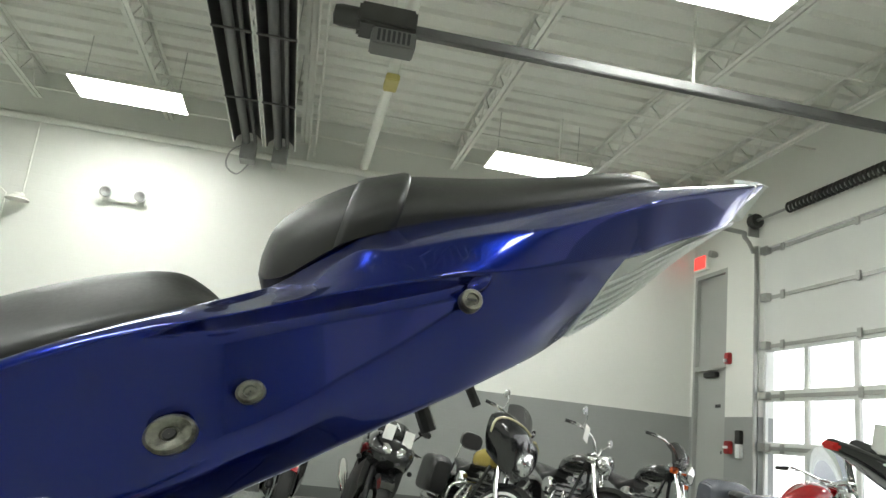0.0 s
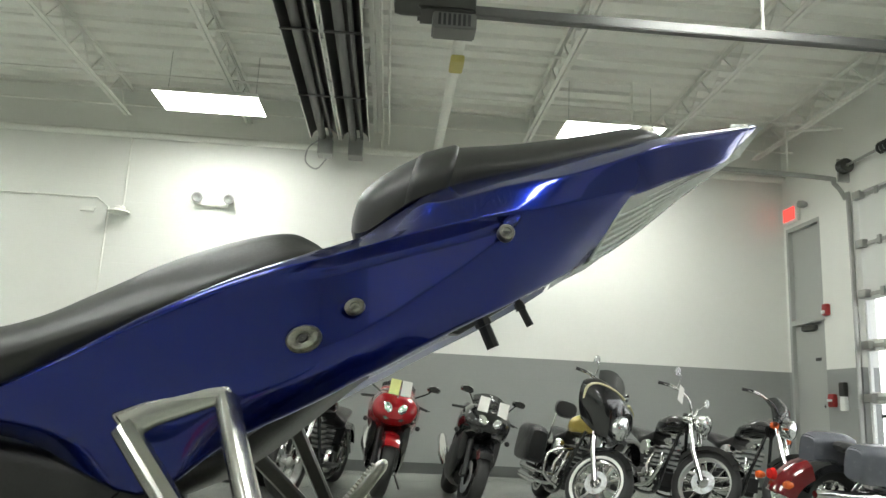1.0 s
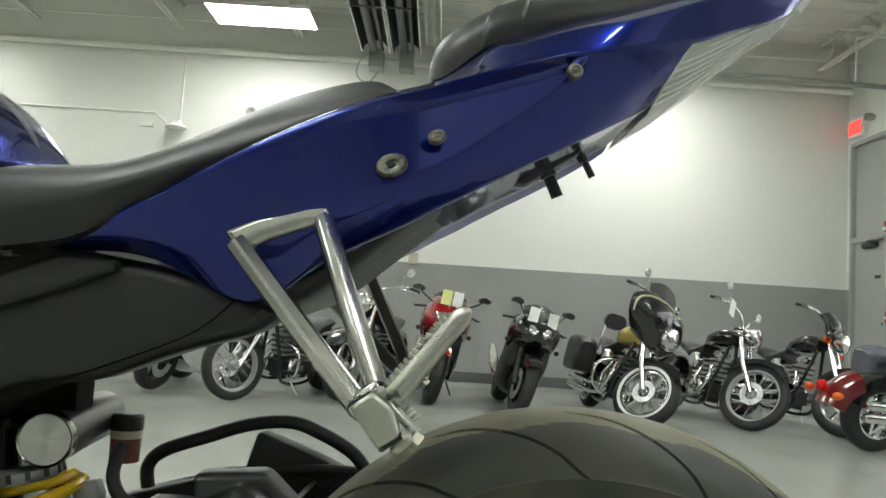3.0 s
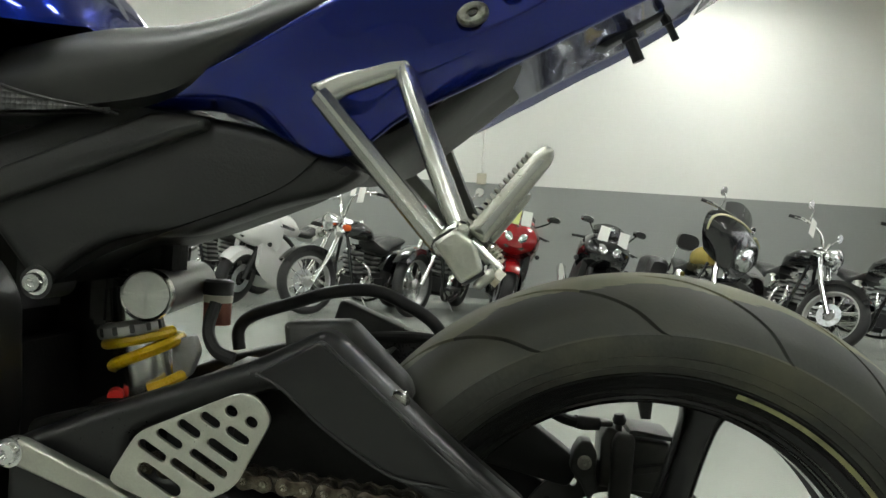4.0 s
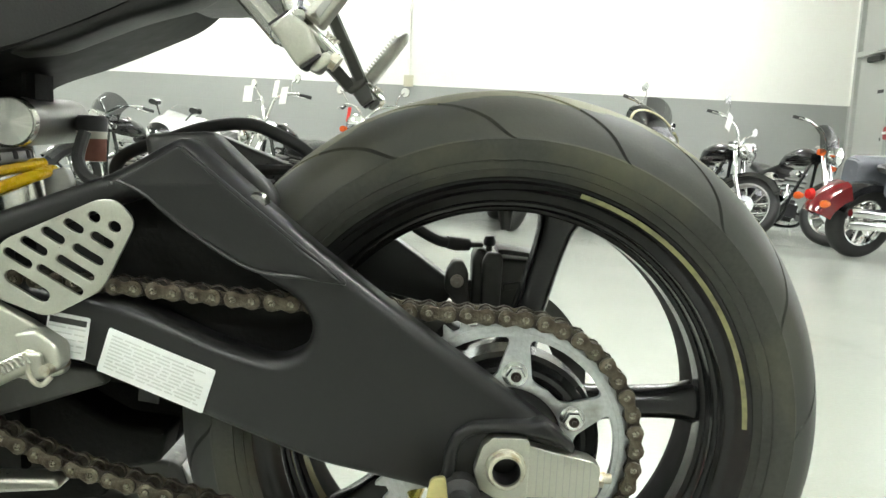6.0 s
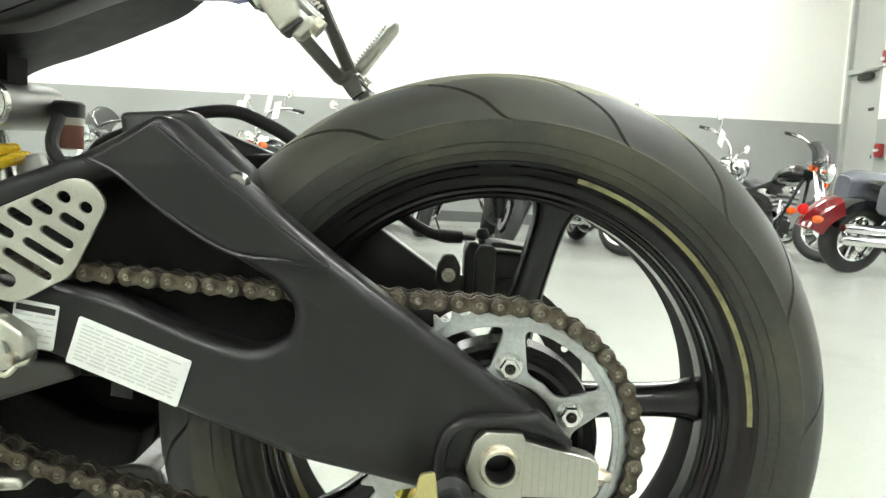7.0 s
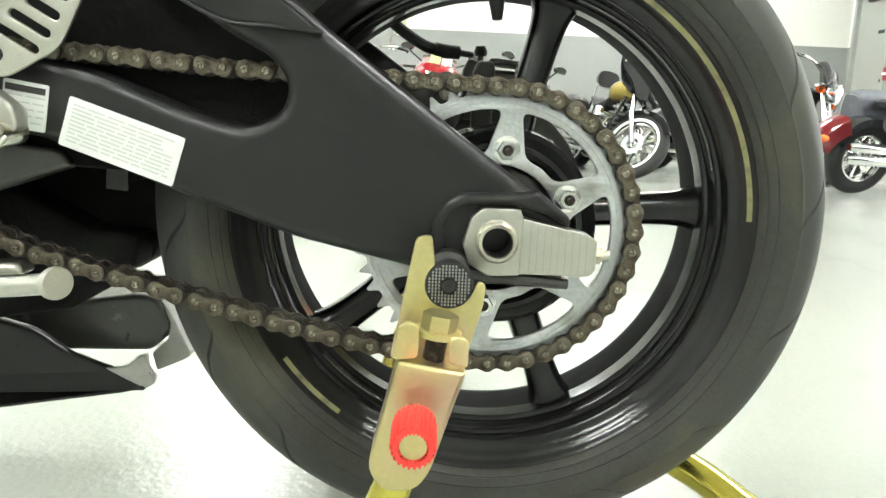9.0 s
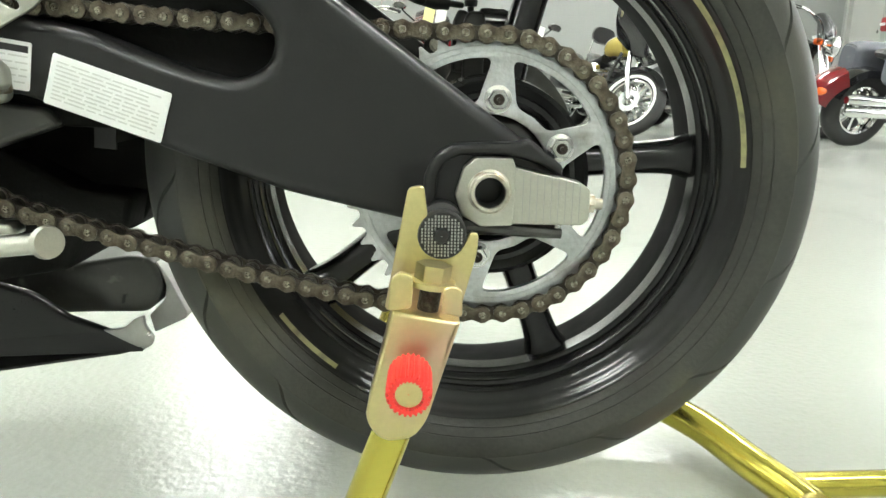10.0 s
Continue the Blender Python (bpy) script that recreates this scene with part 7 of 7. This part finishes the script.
    # tank, seat, fenders
    put("fuel_tank", shell([(-0.40, [(0.0, 0.93), (0.05, 0.92), (0.07, 0.88), (0.05, 0.83), (0.03, 0.81)]), (-0.52, [(0.0, 0.98), (0.09, 0.965), (0.15, 0.90), (0.13, 0.82), (0.06, 0.79)]), (-0.68, [(0.0, 0.96), (0.09, 0.945), (0.155, 0.88), (0.13, 0.79), (0.05, 0.77)]),
         (-0.85, [(0.0, 0.88), (0.05, 0.87), (0.09, 0.82), (0.08, 0.77), (0.03, 0.75)]), (-0.93, [(0.0, 0.82), (0.02, 0.81), (0.03, 0.79), (0.02, 0.76), (0.01, 0.75)])]), paint, root, None, "teardrop fuel tank")
    put("fuel_cap", lathe([(0.0005, 0.02), (0.028, 0.018), (0.032, 0.0)], (-0.60, 0.05, 0.965), 16, "z"), BGCHROME, root)
    put("seat", shell([(-0.84, [(0.0, 0.82), (0.06, 0.81), (0.10, 0.78), (0.10, 0.72), (0.06, 0.70)]), (-1.0, [(0.0, 0.74), (0.10, 0.735), (0.17, 0.70), (0.16, 0.64), (0.08, 0.62)]), (-1.16, [(0.0, 0.79), (0.09, 0.785), (0.15, 0.75), (0.13, 0.68), (0.06, 0.66)]),
         (-1.42, [(0.0, 0.83), (0.08, 0.825), (0.12, 0.80), (0.10, 0.76), (0.04, 0.74)]), (-1.50, [(0.0, 0.80), (0.04, 0.795), (0.06, 0.79), (0.05, 0.77), (0.02, 0.76)])]), LEATHER, root, None, "black leather saddle")
    rr = []
    for k in range(15):
        a = radians(20 + 140 * k / 14)
        rr.append([Vector((-1.60 - 0.355 * math.cos(a) * f, y, 0.32 + 0.355 * math.sin(a) * f)) for y, f in ((-0.105, 0.80), (-0.095, 0.97), (0, 1.03), (0.095, 0.97), (0.105, 0.80), (0.085, 0.95), (0, 1.0), (-0.085, 0.95))])
    put("rear_fender", skin(bmesh.new(), rr), fender, root)
    if long_fender:
        lf = []
        for k in range(11):
            a = radians(22 + 50 * k / 10)
            lf.append([Vector((-1.72 - 0.46 * math.cos(a) * f, y, 0.24 + 0.46 * math.sin(a) * f)) for y, f in ((-0.115, 0.66), (-0.11, 0.93), (-0.06, 1.0), (0.06, 1.0), (0.11, 0.93), (0.115, 0.66), (0.10, 0.66), (0.095, 0.90), (0.0, 0.97), (-0.095, 0.90), (-0.10, 0.66))])
        put("fender_skirt", skin(bmesh.new(), lf), long_fender, root, None, "deep painted rear fender skirt")
        for s in (-1, 1):
            put("rear_signal", lathe([(0.0005, -0.04), (0.028, -0.03), (0.034, 0.0), (0.02, 0.04)], (-2.13, s * 0.17, 0.50), 16, "x"), AMBER, root)
        put("plate_lamp", lathe([(0.0005, -0.05), (0.04, -0.04), (0.05, 0.0)], (-2.14, 0, 0.55), 18, "x"), REDLENS, root)
    put("tail_lamp", lathe([(0.0005, -0.03), (0.03, -0.028), (0.036, 0.0)], (-1.94, 0, 0.56), 18, "x"), REDLENS, root)
    road_wheel(root, -1.60, 0.32, 0.15, None, 7, False, BGCHROME, "rear_wheel", stripe)
    # frame and engine
    for s in (-1, 1):
        put("frame_tube", tube([(-0.42, s * 0.03, 0.84), (-0.52, s * 0.11, 0.42), (-0.62, s * 0.13, 0.17), (-1.10, s * 0.13, 0.17), (-1.30, s * 0.12, 0.42), (-1.60, s * 0.12, 0.32)], 0.018, 10, 4), BGBLACK, root)
        put("shock", tube([(-1.30, s * 0.14, 0.60), (-1.55, s * 0.14, 0.36)], 0.026, 12), BGCHROME, root)
    put("crankcase", box(-1.16, -0.62, -0.13, 0.13, 0.19, 0.43, 0.05, 3), BGDARK, root, None, "black and silver engine case")
    for s in (-1, 1):
        put("engine_cover", lathe([(0.0005, s * 0.17), (0.10, s * 0.165), (0.125, s * 0.13), (0.125, s * 0.10)], (-0.80, 0, 0.31), 28, "y"), BGCHROME, root)
    put("air_cleaner", lathe([(0.0005, -0.21), (0.075, -0.205), (0.09, -0.17), (0.085, -0.12)], (-0.84, 0, 0.60), 24, "y"), BGCHROME, root, None, "round chrome air cleaner")
    for x, lean_x in ((-0.70, 0.32), (-0.94, -0.32)):
        for k in range(9):
            z = 0.43 + k * 0.026
            cx = x + lean_x * (z - 0.43)
            put("cylinder_fin", box(cx - 0.085, cx + 0.085, -0.085, 0.085, z, z + 0.014, 0.006), BGDARK if k % 2 else GALV, root)
        cx = x + lean_x * 0.26
        put("rocker_cover", box(cx - 0.075, cx + 0.075, -0.07, 0.07, 0.668, 0.735, 0.02), BGCHROME, root)
    for k, z in enumerate((0.20 + pipes, 0.30 + pipes)):
        put("exhaust_pipe", tube([(-0.60 - 0.2 * k, -0.10, 0.56), (-0.52 - 0.25 * k, -0.17, 0.42), (-0.72, -0.19, z + 0.03), (-1.1, -0.20, z), (-1.25, -0.205, z)], 0.022, 12, 4), BGCHROME, root, None, "chrome exhaust pipe")
        put("muffler", tube([(-1.22, -0.205, z), (-1.30, -0.205, z), (-1.85, -0.21, z + 0.02), (-1.90, -0.21, z + 0.022)], [0.024, 0.045, 0.045, 0.03], 16), BGCHROME, root, None, "chrome exhaust muffler")
    put("floorboard", box(-0.80, -0.50, 0.15, 0.26, 0.28, 0.31, 0.01), BGDARK, root)
    put("footpeg", tube([(-0.62, -0.13, 0.30), (-0.62, -0.28, 0.30)], 0.016, 10), BGCHROME, root)
    put("side_stand", tube([(-0.75, 0.13, 0.18), (-0.80, 0.22, 0.05)], 0.011, 8), BGCHROME, root)
    if bags:
        for s in (-1, 1):
            bag = put("saddlebag", shell([(-1.25, [(0.0, 0.72), (0.06, 0.71), (0.085, 0.66), (0.085, 0.44), (0.05, 0.40)]), (-1.35, [(0.0, 0.76), (0.08, 0.75), (0.115, 0.70), (0.115, 0.42), (0.07, 0.37)]), (-1.75, [(0.0, 0.76), (0.08, 0.75), (0.115, 0.70), (0.115, 0.42), (0.07, 0.37)]),
                  (-1.86, [(0.0, 0.72), (0.06, 0.71), (0.085, 0.66), (0.085, 0.46), (0.05, 0.42)])]), bags, root, pose(bag_at[0], s * 0.26, bag_at[1]) @ Matrix.Diagonal((bag_scale[0], 1, bag_scale[1], 1)), "leather saddlebag")
            put("bag_lid", shell([(-1.28, [(0.0, 0.745), (0.06, 0.735), (0.095, 0.69), (0.098, 0.62)]), (-1.40, [(0.0, 0.785), (0.08, 0.772), (0.124, 0.715), (0.124, 0.60)]), (-1.72, [(0.0, 0.785), (0.08, 0.772), (0.124, 0.715), (0.124, 0.60)]), (-1.84, [(0.0, 0.745), (0.06, 0.735), (0.095, 0.69), (0.098, 0.63)])]), bags, bag)
    if back:
        put("backrest_pad", shell([(-1.36, [(0.0, 1.12), (0.08, 1.11), (0.12, 1.06), (0.11, 0.98), (0.05, 0.95)]), (-1.43, [(0.0, 1.13), (0.08, 1.12), (0.12, 1.06), (0.11, 0.98), (0.05, 0.94)])]), LEATHER, root)
        for s in (-1, 1):
            put("backrest_post", tube([(-1.46, s * 0.10, 0.66), (-1.40, s * 0.09, 1.02)], 0.010, 8), BGCHROME, root)
    if guard:
        put("crash_bar", tube([(-0.52, -0.10, 0.60), (-0.50, -0.33, 0.52), (-0.52, -0.33, 0.30), (-0.60, -0.13, 0.20)], 0.015, 10, 4), BGCHROME, root)
        put("crash_bar", tube([(-0.52, 0.10, 0.60), (-0.50, 0.33, 0.52), (-0.52, 0.33, 0.30), (-0.60, 0.13, 0.20)], 0.015, 10, 4), BGCHROME, root)
    if red_tag:
        tag(root, red_tag, st, REDPLASTIC, 0, 0.018, 0.075)
    for place in tags:
        tag(root, place[:3], st, turn=place[3] if len(place) > 3 else 0)
    return root


def sportbike(label, at, heading, steer, paint, nose=None, lean=-9, size=1.0, tags=(), lower=None, tailpaint=None, frontfender=None, stripe=None, mask=False, wide=0.0):
    """A fully faired sport machine; the front tyre touches the ground at the origin."""
    root = thing("sport_motorcycle", label, "motorcycle", (0, 0, 0), group="row of motorcycles")
    root.matrix_world = pose(at[0], at[1], 0, 0, 0, heading) @ pose(0, 0, 0, lean, 0, 0) @ Matrix.Diagonal((size, size, size, 1))
    lower, nose, tailpaint, frontfender = lower or paint, nose or paint, tailpaint or paint, frontfender or paint
    head = Vector((-0.30, 0, 0.86))
    st = Matrix.Translation(head) @ Matrix.Rotation(radians(steer), 4, Vector((-0.4, 0, 0.92)).normalized()) @ Matrix.Translation(-head)
    road_wheel(root, 0.0, 0.30, 0.125, st, 5, False, BGDARK)
    road_wheel(root, -1.40, 0.315, 0.18, None, 5, False, BGDARK, "rear_wheel")
    for s in (-1, 1):
        put("fork_leg", tube([(0.0, s * 0.10, 0.30), (-0.12, s * 0.10, 0.58), (-0.24, s * 0.10, 0.86)], [0.026, 0.030, 0.024], 14), BGDARK, root, st)
        put("brake_disc", lathe([(0.08, s * 0.075), (0.155, s * 0.075), (0.155, s * 0.070), (0.08, s * 0.070)], (0, 0, 0.30), 32, "y", loop=True), STEEL, root, st)
        put("brake_caliper", box(-0.17, -0.09, s * 0.085 - 0.03, s * 0.085 + 0.03, 0.28, 0.40, 0.012), BGDARK, root, st)
    fr = []
    for k in range(12):
        a = radians(40 + 100 * k / 11)
        fr.append([Vector((0.325 * math.cos(a) * f, y, 0.30 + 0.325 * math.sin(a) * f)) for y, f in ((-0.085, 0.82), (-0.07, 0.98), (0, 1.03), (0.07, 0.98), (0.085, 0.82), (0.065, 0.96), (0, 1.01), (-0.065, 0.96))])
    put("front_fender", skin(bmesh.new(), fr), frontfender, root, st)
    # nose, screen, lamps
    put("nose_fairing", shell([(0.10, [(0.0, 0.86), (0.05, 0.85), (0.08, 0.81), (0.07, 0.77), (0.03, 0.75)]), (0.04, [(0.0, 0.92), (0.11, 0.90), (0.17, 0.83), (0.15, 0.75), (0.06, 0.71)]), (-0.06, [(0.0, 0.99), (0.14, 0.97), (0.225, 0.87), (0.20, 0.74), (0.09, 0.67)]),
         (-0.22, [(0.0, 1.02), (0.15, 1.00), (0.25, 0.88), (0.24, 0.72), (0.16, 0.62)]), (-0.34, [(0.0, 1.00), (0.15, 0.98), (0.25, 0.86), (0.245, 0.70), (0.19, 0.58)])]), nose, root, None, "painted nose fairing")
    for s in (-1, 1):
        eye = lathe([(0.0005, 0.02), (0.035, 0.017), (0.055, 0.0), (0.050, -0.02)], (0, 0, 0), 20, "x")
        put("headlamp", eye, HEADGLASS, root, pose(0.066, s * 0.085, 0.850, s * 25, -20, s * 38) @ Matrix.Diagonal((1, 1.45, 0.85, 1)), "headlamp glass")
        mir = put("mirror", tube([(-0.12, s * 0.17, 0.98), (-0.13, s * (0.22 + wide), 1.05), (-0.14, s * (0.25 + wide), 1.09)], 0.008, 8, 3), BGBLACK, root)
        put("mirror_head", shell([(-0.10, [(0.0, 0.03), (0.04, 0.022), (0.055, 0.0), (0.04, -0.022), (0.0, -0.03)]), (-0.15, [(0.0, 0.035), (0.05, 0.03), (0.07, 0.0), (0.05, -0.028), (0.0, -0.034)])]), BGBLACK, mir, pose(0, s * (0.27 + wide), 1.10))
        put("clip_on_bar", tube([(-0.28, s * 0.10, 0.93), (-0.33, s * 0.22, 0.92), (-0.38, s * 0.34, 0.90)], 0.014, 10), BGDARK, root, st)
        put("lever", tube([(-0.27, s * 0.18, 0.92), (-0.27, s * 0.26, 0.91), (-0.32, s * 0.36, 0.90)], 0.006, 8, 3), BGDARK, root, st)
        put("side_fairing", shell([(-0.12, [(0.0, 0.80), (0.02, 0.74), (0.03, 0.62), (0.025, 0.48), (0.0, 0.42)]), (-0.30, [(0.0, 0.82), (0.03, 0.76), (0.045, 0.60), (0.035, 0.38), (0.0, 0.28)]), (-0.60, [(0.0, 0.70), (0.025, 0.66), (0.04, 0.52), (0.03, 0.30), (0.0, 0.20)]), (-0.85, [(0.0, 0.52), (0.015, 0.48), (0.03, 0.40), (0.02, 0.28), (0.0, 0.22)])]), lower, root, pose(0, s * 0.165, 0), "painted side fairing")
        put("frame_spar", tube([(-0.30, s * 0.10, 0.84), (-0.55, s * 0.17, 0.72), (-0.88, s * 0.14, 0.48)], 0.035, 12, 4), BGDARK, root)
        put("turn_signal", lathe([(0.0005, 0.03), (0.022, 0.02), (0.026, 0.0), (0.0005, -0.02)], (-0.16, s * 0.26, 0.70), 14, "x"), BGDARK, root)
    put("windscreen", skin(bmesh.new(), [[Vector((x - 0.10 * (y / 0.17) ** 2, y, z - 0.05 * abs(y / 0.17) ** 2.5)) for y in np.linspace(-0.17, 0.17, 11)] for x, z in ((0.0, 0.965), (-0.10, 1.05), (-0.22, 1.12))], closed=False, caps=False), SCREEN if paint != BGBLACK else SMOKE, root, None, "low curved windscreen")
    if mask:
        put("lamp_panel", shell([(0.112, [(0.0, 0.868), (0.04, 0.860), (0.06, 0.835), (0.05, 0.800), (0.0, 0.785)]), (0.050, [(0.0, 0.925), (0.10, 0.905), (0.150, 0.850), (0.12, 0.790), (0.0, 0.770)])]), BGBLACK, root, pose(0.002, 0, 0), "black lamp panel")
    put("air_intake", box(0.055, 0.092, -0.10, 0.10, 0.735, 0.775, 0.012), DARKINK, root)
    put("belly_pan", shell([(-0.35, [(0.0, 0.34), (0.10, 0.33), (0.14, 0.27), (0.10, 0.20), (0.0, 0.18)]), (-0.60, [(0.0, 0.30), (0.13, 0.29), (0.17, 0.24), (0.12, 0.17), (0.0, 0.15)]), (-0.95, [(0.0, 0.28), (0.10, 0.27), (0.13, 0.24), (0.09, 0.19), (0.0, 0.17)])]), lower, root)
    put("engine", box(-0.90, -0.32, -0.17, 0.17, 0.26, 0.66, 0.05, 3), BGDARK, root)
    put("radiator", box(-0.26, -0.22, -0.16, 0.16, 0.42, 0.68, 0.008), DARKINK, root)
    put("fuel_tank", shell([(-0.34, [(0.0, 0.90), (0.07, 0.89), (0.10, 0.84), (0.10, 0.78)]), (-0.46, [(0.0, 1.00), (0.10, 0.98), (0.16, 0.90), (0.15, 0.80)]), (-0.64, [(0.0, 0.99), (0.10, 0.97), (0.17, 0.88), (0.13, 0.77)]), (-0.80, [(0.0, 0.86), (0.07, 0.85), (0.11, 0.82), (0.08, 0.76)])]), paint, root)
    put("rider_seat", shell([(-0.78, [(0.0, 0.84), (0.07, 0.835), (0.11, 0.81), (0.10, 0.77)]), (-0.98, [(0.0, 0.83), (0.09, 0.825), (0.14, 0.80), (0.12, 0.76)]), (-1.12, [(0.0, 0.88), (0.08, 0.875), (0.12, 0.85), (0.11, 0.82)])]), LEATHER, root)
    put("tail_fairing", shell([(-1.0, [(0.0, 0.80), (0.10, 0.80), (0.14, 0.78), (0.13, 0.72), (0.06, 0.70)]), (-1.25, [(0.0, 0.92), (0.10, 0.91), (0.135, 0.88), (0.11, 0.81), (0.05, 0.79)]), (-1.48, [(0.0, 1.00), (0.07, 0.99), (0.095, 0.965), (0.07, 0.91), (0.03, 0.90)]), (-1.66, [(0.0, 1.03), (0.03, 1.025), (0.045, 1.01), (0.035, 0.98), (0.01, 0.97)])]), tailpaint, root)
    put("pillion_seat", shell([(-1.20, [(0.0, 0.95), (0.06, 0.945), (0.09, 0.92), (0.09, 0.90)]), (-1.32, [(0.0, 1.0), (0.07, 0.99), (0.10, 0.96), (0.09, 0.93)]), (-1.50, [(0.0, 1.035), (0.05, 1.03), (0.07, 1.0), (0.06, 0.98)])]), LEATHER, root)
    put("tail_lamp", box(-1.69, -1.64, -0.05, 0.05, 0.975, 1.015, 0.012), REDLENS, root)
    put("swingarm", tube([(-0.88, 0.11, 0.42), (-1.40, 0.12, 0.315)], 0.032, 12), BGDARK, root)
    put("swingarm", tube([(-0.88, -0.11, 0.42), (-1.40, -0.12, 0.315)], 0.032, 12), BGDARK, root)
    put("muffler", tube([(-0.95, -0.17, 0.30), (-1.15, -0.20, 0.40), (-1.55, -0.21, 0.56), (-1.60, -0.21, 0.58)], [0.03, 0.055, 0.055, 0.04], 18), BGCHROME, root, None, "silver exhaust can")
    put("side_stand", tube([(-0.80, 0.12, 0.25), (-0.86, 0.24, 0.04)], 0.010, 8), BGDARK, root)
    if stripe:
        for s in (-1, 1):
            for k in range(2):
                put("tail_stripe", tube([(-1.12 - 0.2 * k, s * 0.138, 0.83 + 0.07 * k), (-1.26 - 0.2 * k, s * 0.134, 0.885 + 0.06 * k)], 0.018, 8, 2, flat=0.35), stripe, root)
    for x, y, z, turn, m in tags:
        tag(root, (x, y, z), Matrix(), m, turn, 0.05, 0.075)
    return root


# front tyre places along the row, and the way each machine faces (degrees from +x)
sportbike("white faired sport motorcycle with a black lamp panel by the wall", (-2.60, 6.10), -90 - 24, 8, WHITEPAINT, size=0.87, tags=(), mask=True)
cruiser("black cruiser with a small screen beside the white machine", (-3.32, 6.05), -90 - 24, -10, BGBLACK, wheel=0.33, fwidth=0.12, bars=0.16, screen=SMOKE, size=0.87, mirrors=False)
cruiser("black and chrome cruiser with paper tags on its bars", (-1.80, 5.70), -90 - 24, -22, BGBLACK, wheel=0.33, fwidth=0.10, wire=True, bars=0.42, spots=True, tags=((-0.36, -0.28, 1.27, 20), (-0.36, 0.20, 1.29, -10), (-0.38, 0.30, 1.22, 0)), bags=LEATHER, size=0.87, guard=True, signals=AMBER)
cruiser("black standard cruiser with a small red tag", (-0.95, 6.12), -90 - 12, -14, BGBLACK, wheel=0.32, fwidth=0.10, wire=True, bars=0.22, size=0.94, signals=AMBER, red_tag=(-0.40, -0.20, 1.03))
sportbike("red faired sport motorcycle with yellow and white tags", (-0.15, 6.38), -90 + 1, 6, REDPAINT, size=0.94, tags=((-0.03, 0.07, 1.05, 5, TAG), (-0.03, -0.045, 1.05, -8, TAGYELLOW)), lower=BGBLACK, wide=0.07)
sportbike("black faired sport motorcycle with two paper tags", (0.58, 5.85), -90 + 2, 6, BGBLACK, lean=-14, size=0.87, tags=((0.0, 0.11, 0.99, 5, TAG), (0.0, -0.09, 1.0, -8, TAG)), lower=BGDARK)
cruiser("gold and black touring cruiser with a batwing fairing", (1.52, 5.60), -90 + 4, 42, YELLOWGOLD, lean=-13, wheel=0.345, fwidth=0.14, bars=0.50, fairing=CREAM, bags=LEATHER, fender=BGBLACK, back=True, stripe=True, guard=True, size=0.85)
cruiser("black stripped cruiser with a tall bar and spoked front wheel", (2.54, 5.86), -90 + 9, 36, BGBLACK, wheel=0.345, fwidth=0.10, wire=True, bars=0.26, tags=((-0.42, -0.28, 1.10, 0),), size=0.88)
cruiser("black cruiser with a small smoked screen and amber signals", (3.30, 5.76), -90 + 12, 34, BGBLACK, wheel=0.33, fwidth=0.12, bars=0.24, screen=SMOKE, size=0.87, mirrors=False, signals=AMBER)
cruiser("red cruiser with black leather saddlebags, seen from its exhaust side", (4.52, 5.34), 12, 0, REDPAINT, lean=9, wheel=0.33, fwidth=0.12, bars=0.05, screen=SCREEN, bags=GREYLEATHER, size=0.87, guard=True, bag_at=(-0.19, 0.27), bag_scale=(0.754, 0.762), pipes=0.12, long_fender=MAROON, fender=BGBLACK, mirrors=False)
sportbike("black sport motorcycle with white tail stripes by the overhead door", (4.56, 3.52), 4, 0, BGBLACK, lean=8, stripe=TAG, size=1.08, tags=((-1.45, -0.10, 1.06, 60, TAG),))
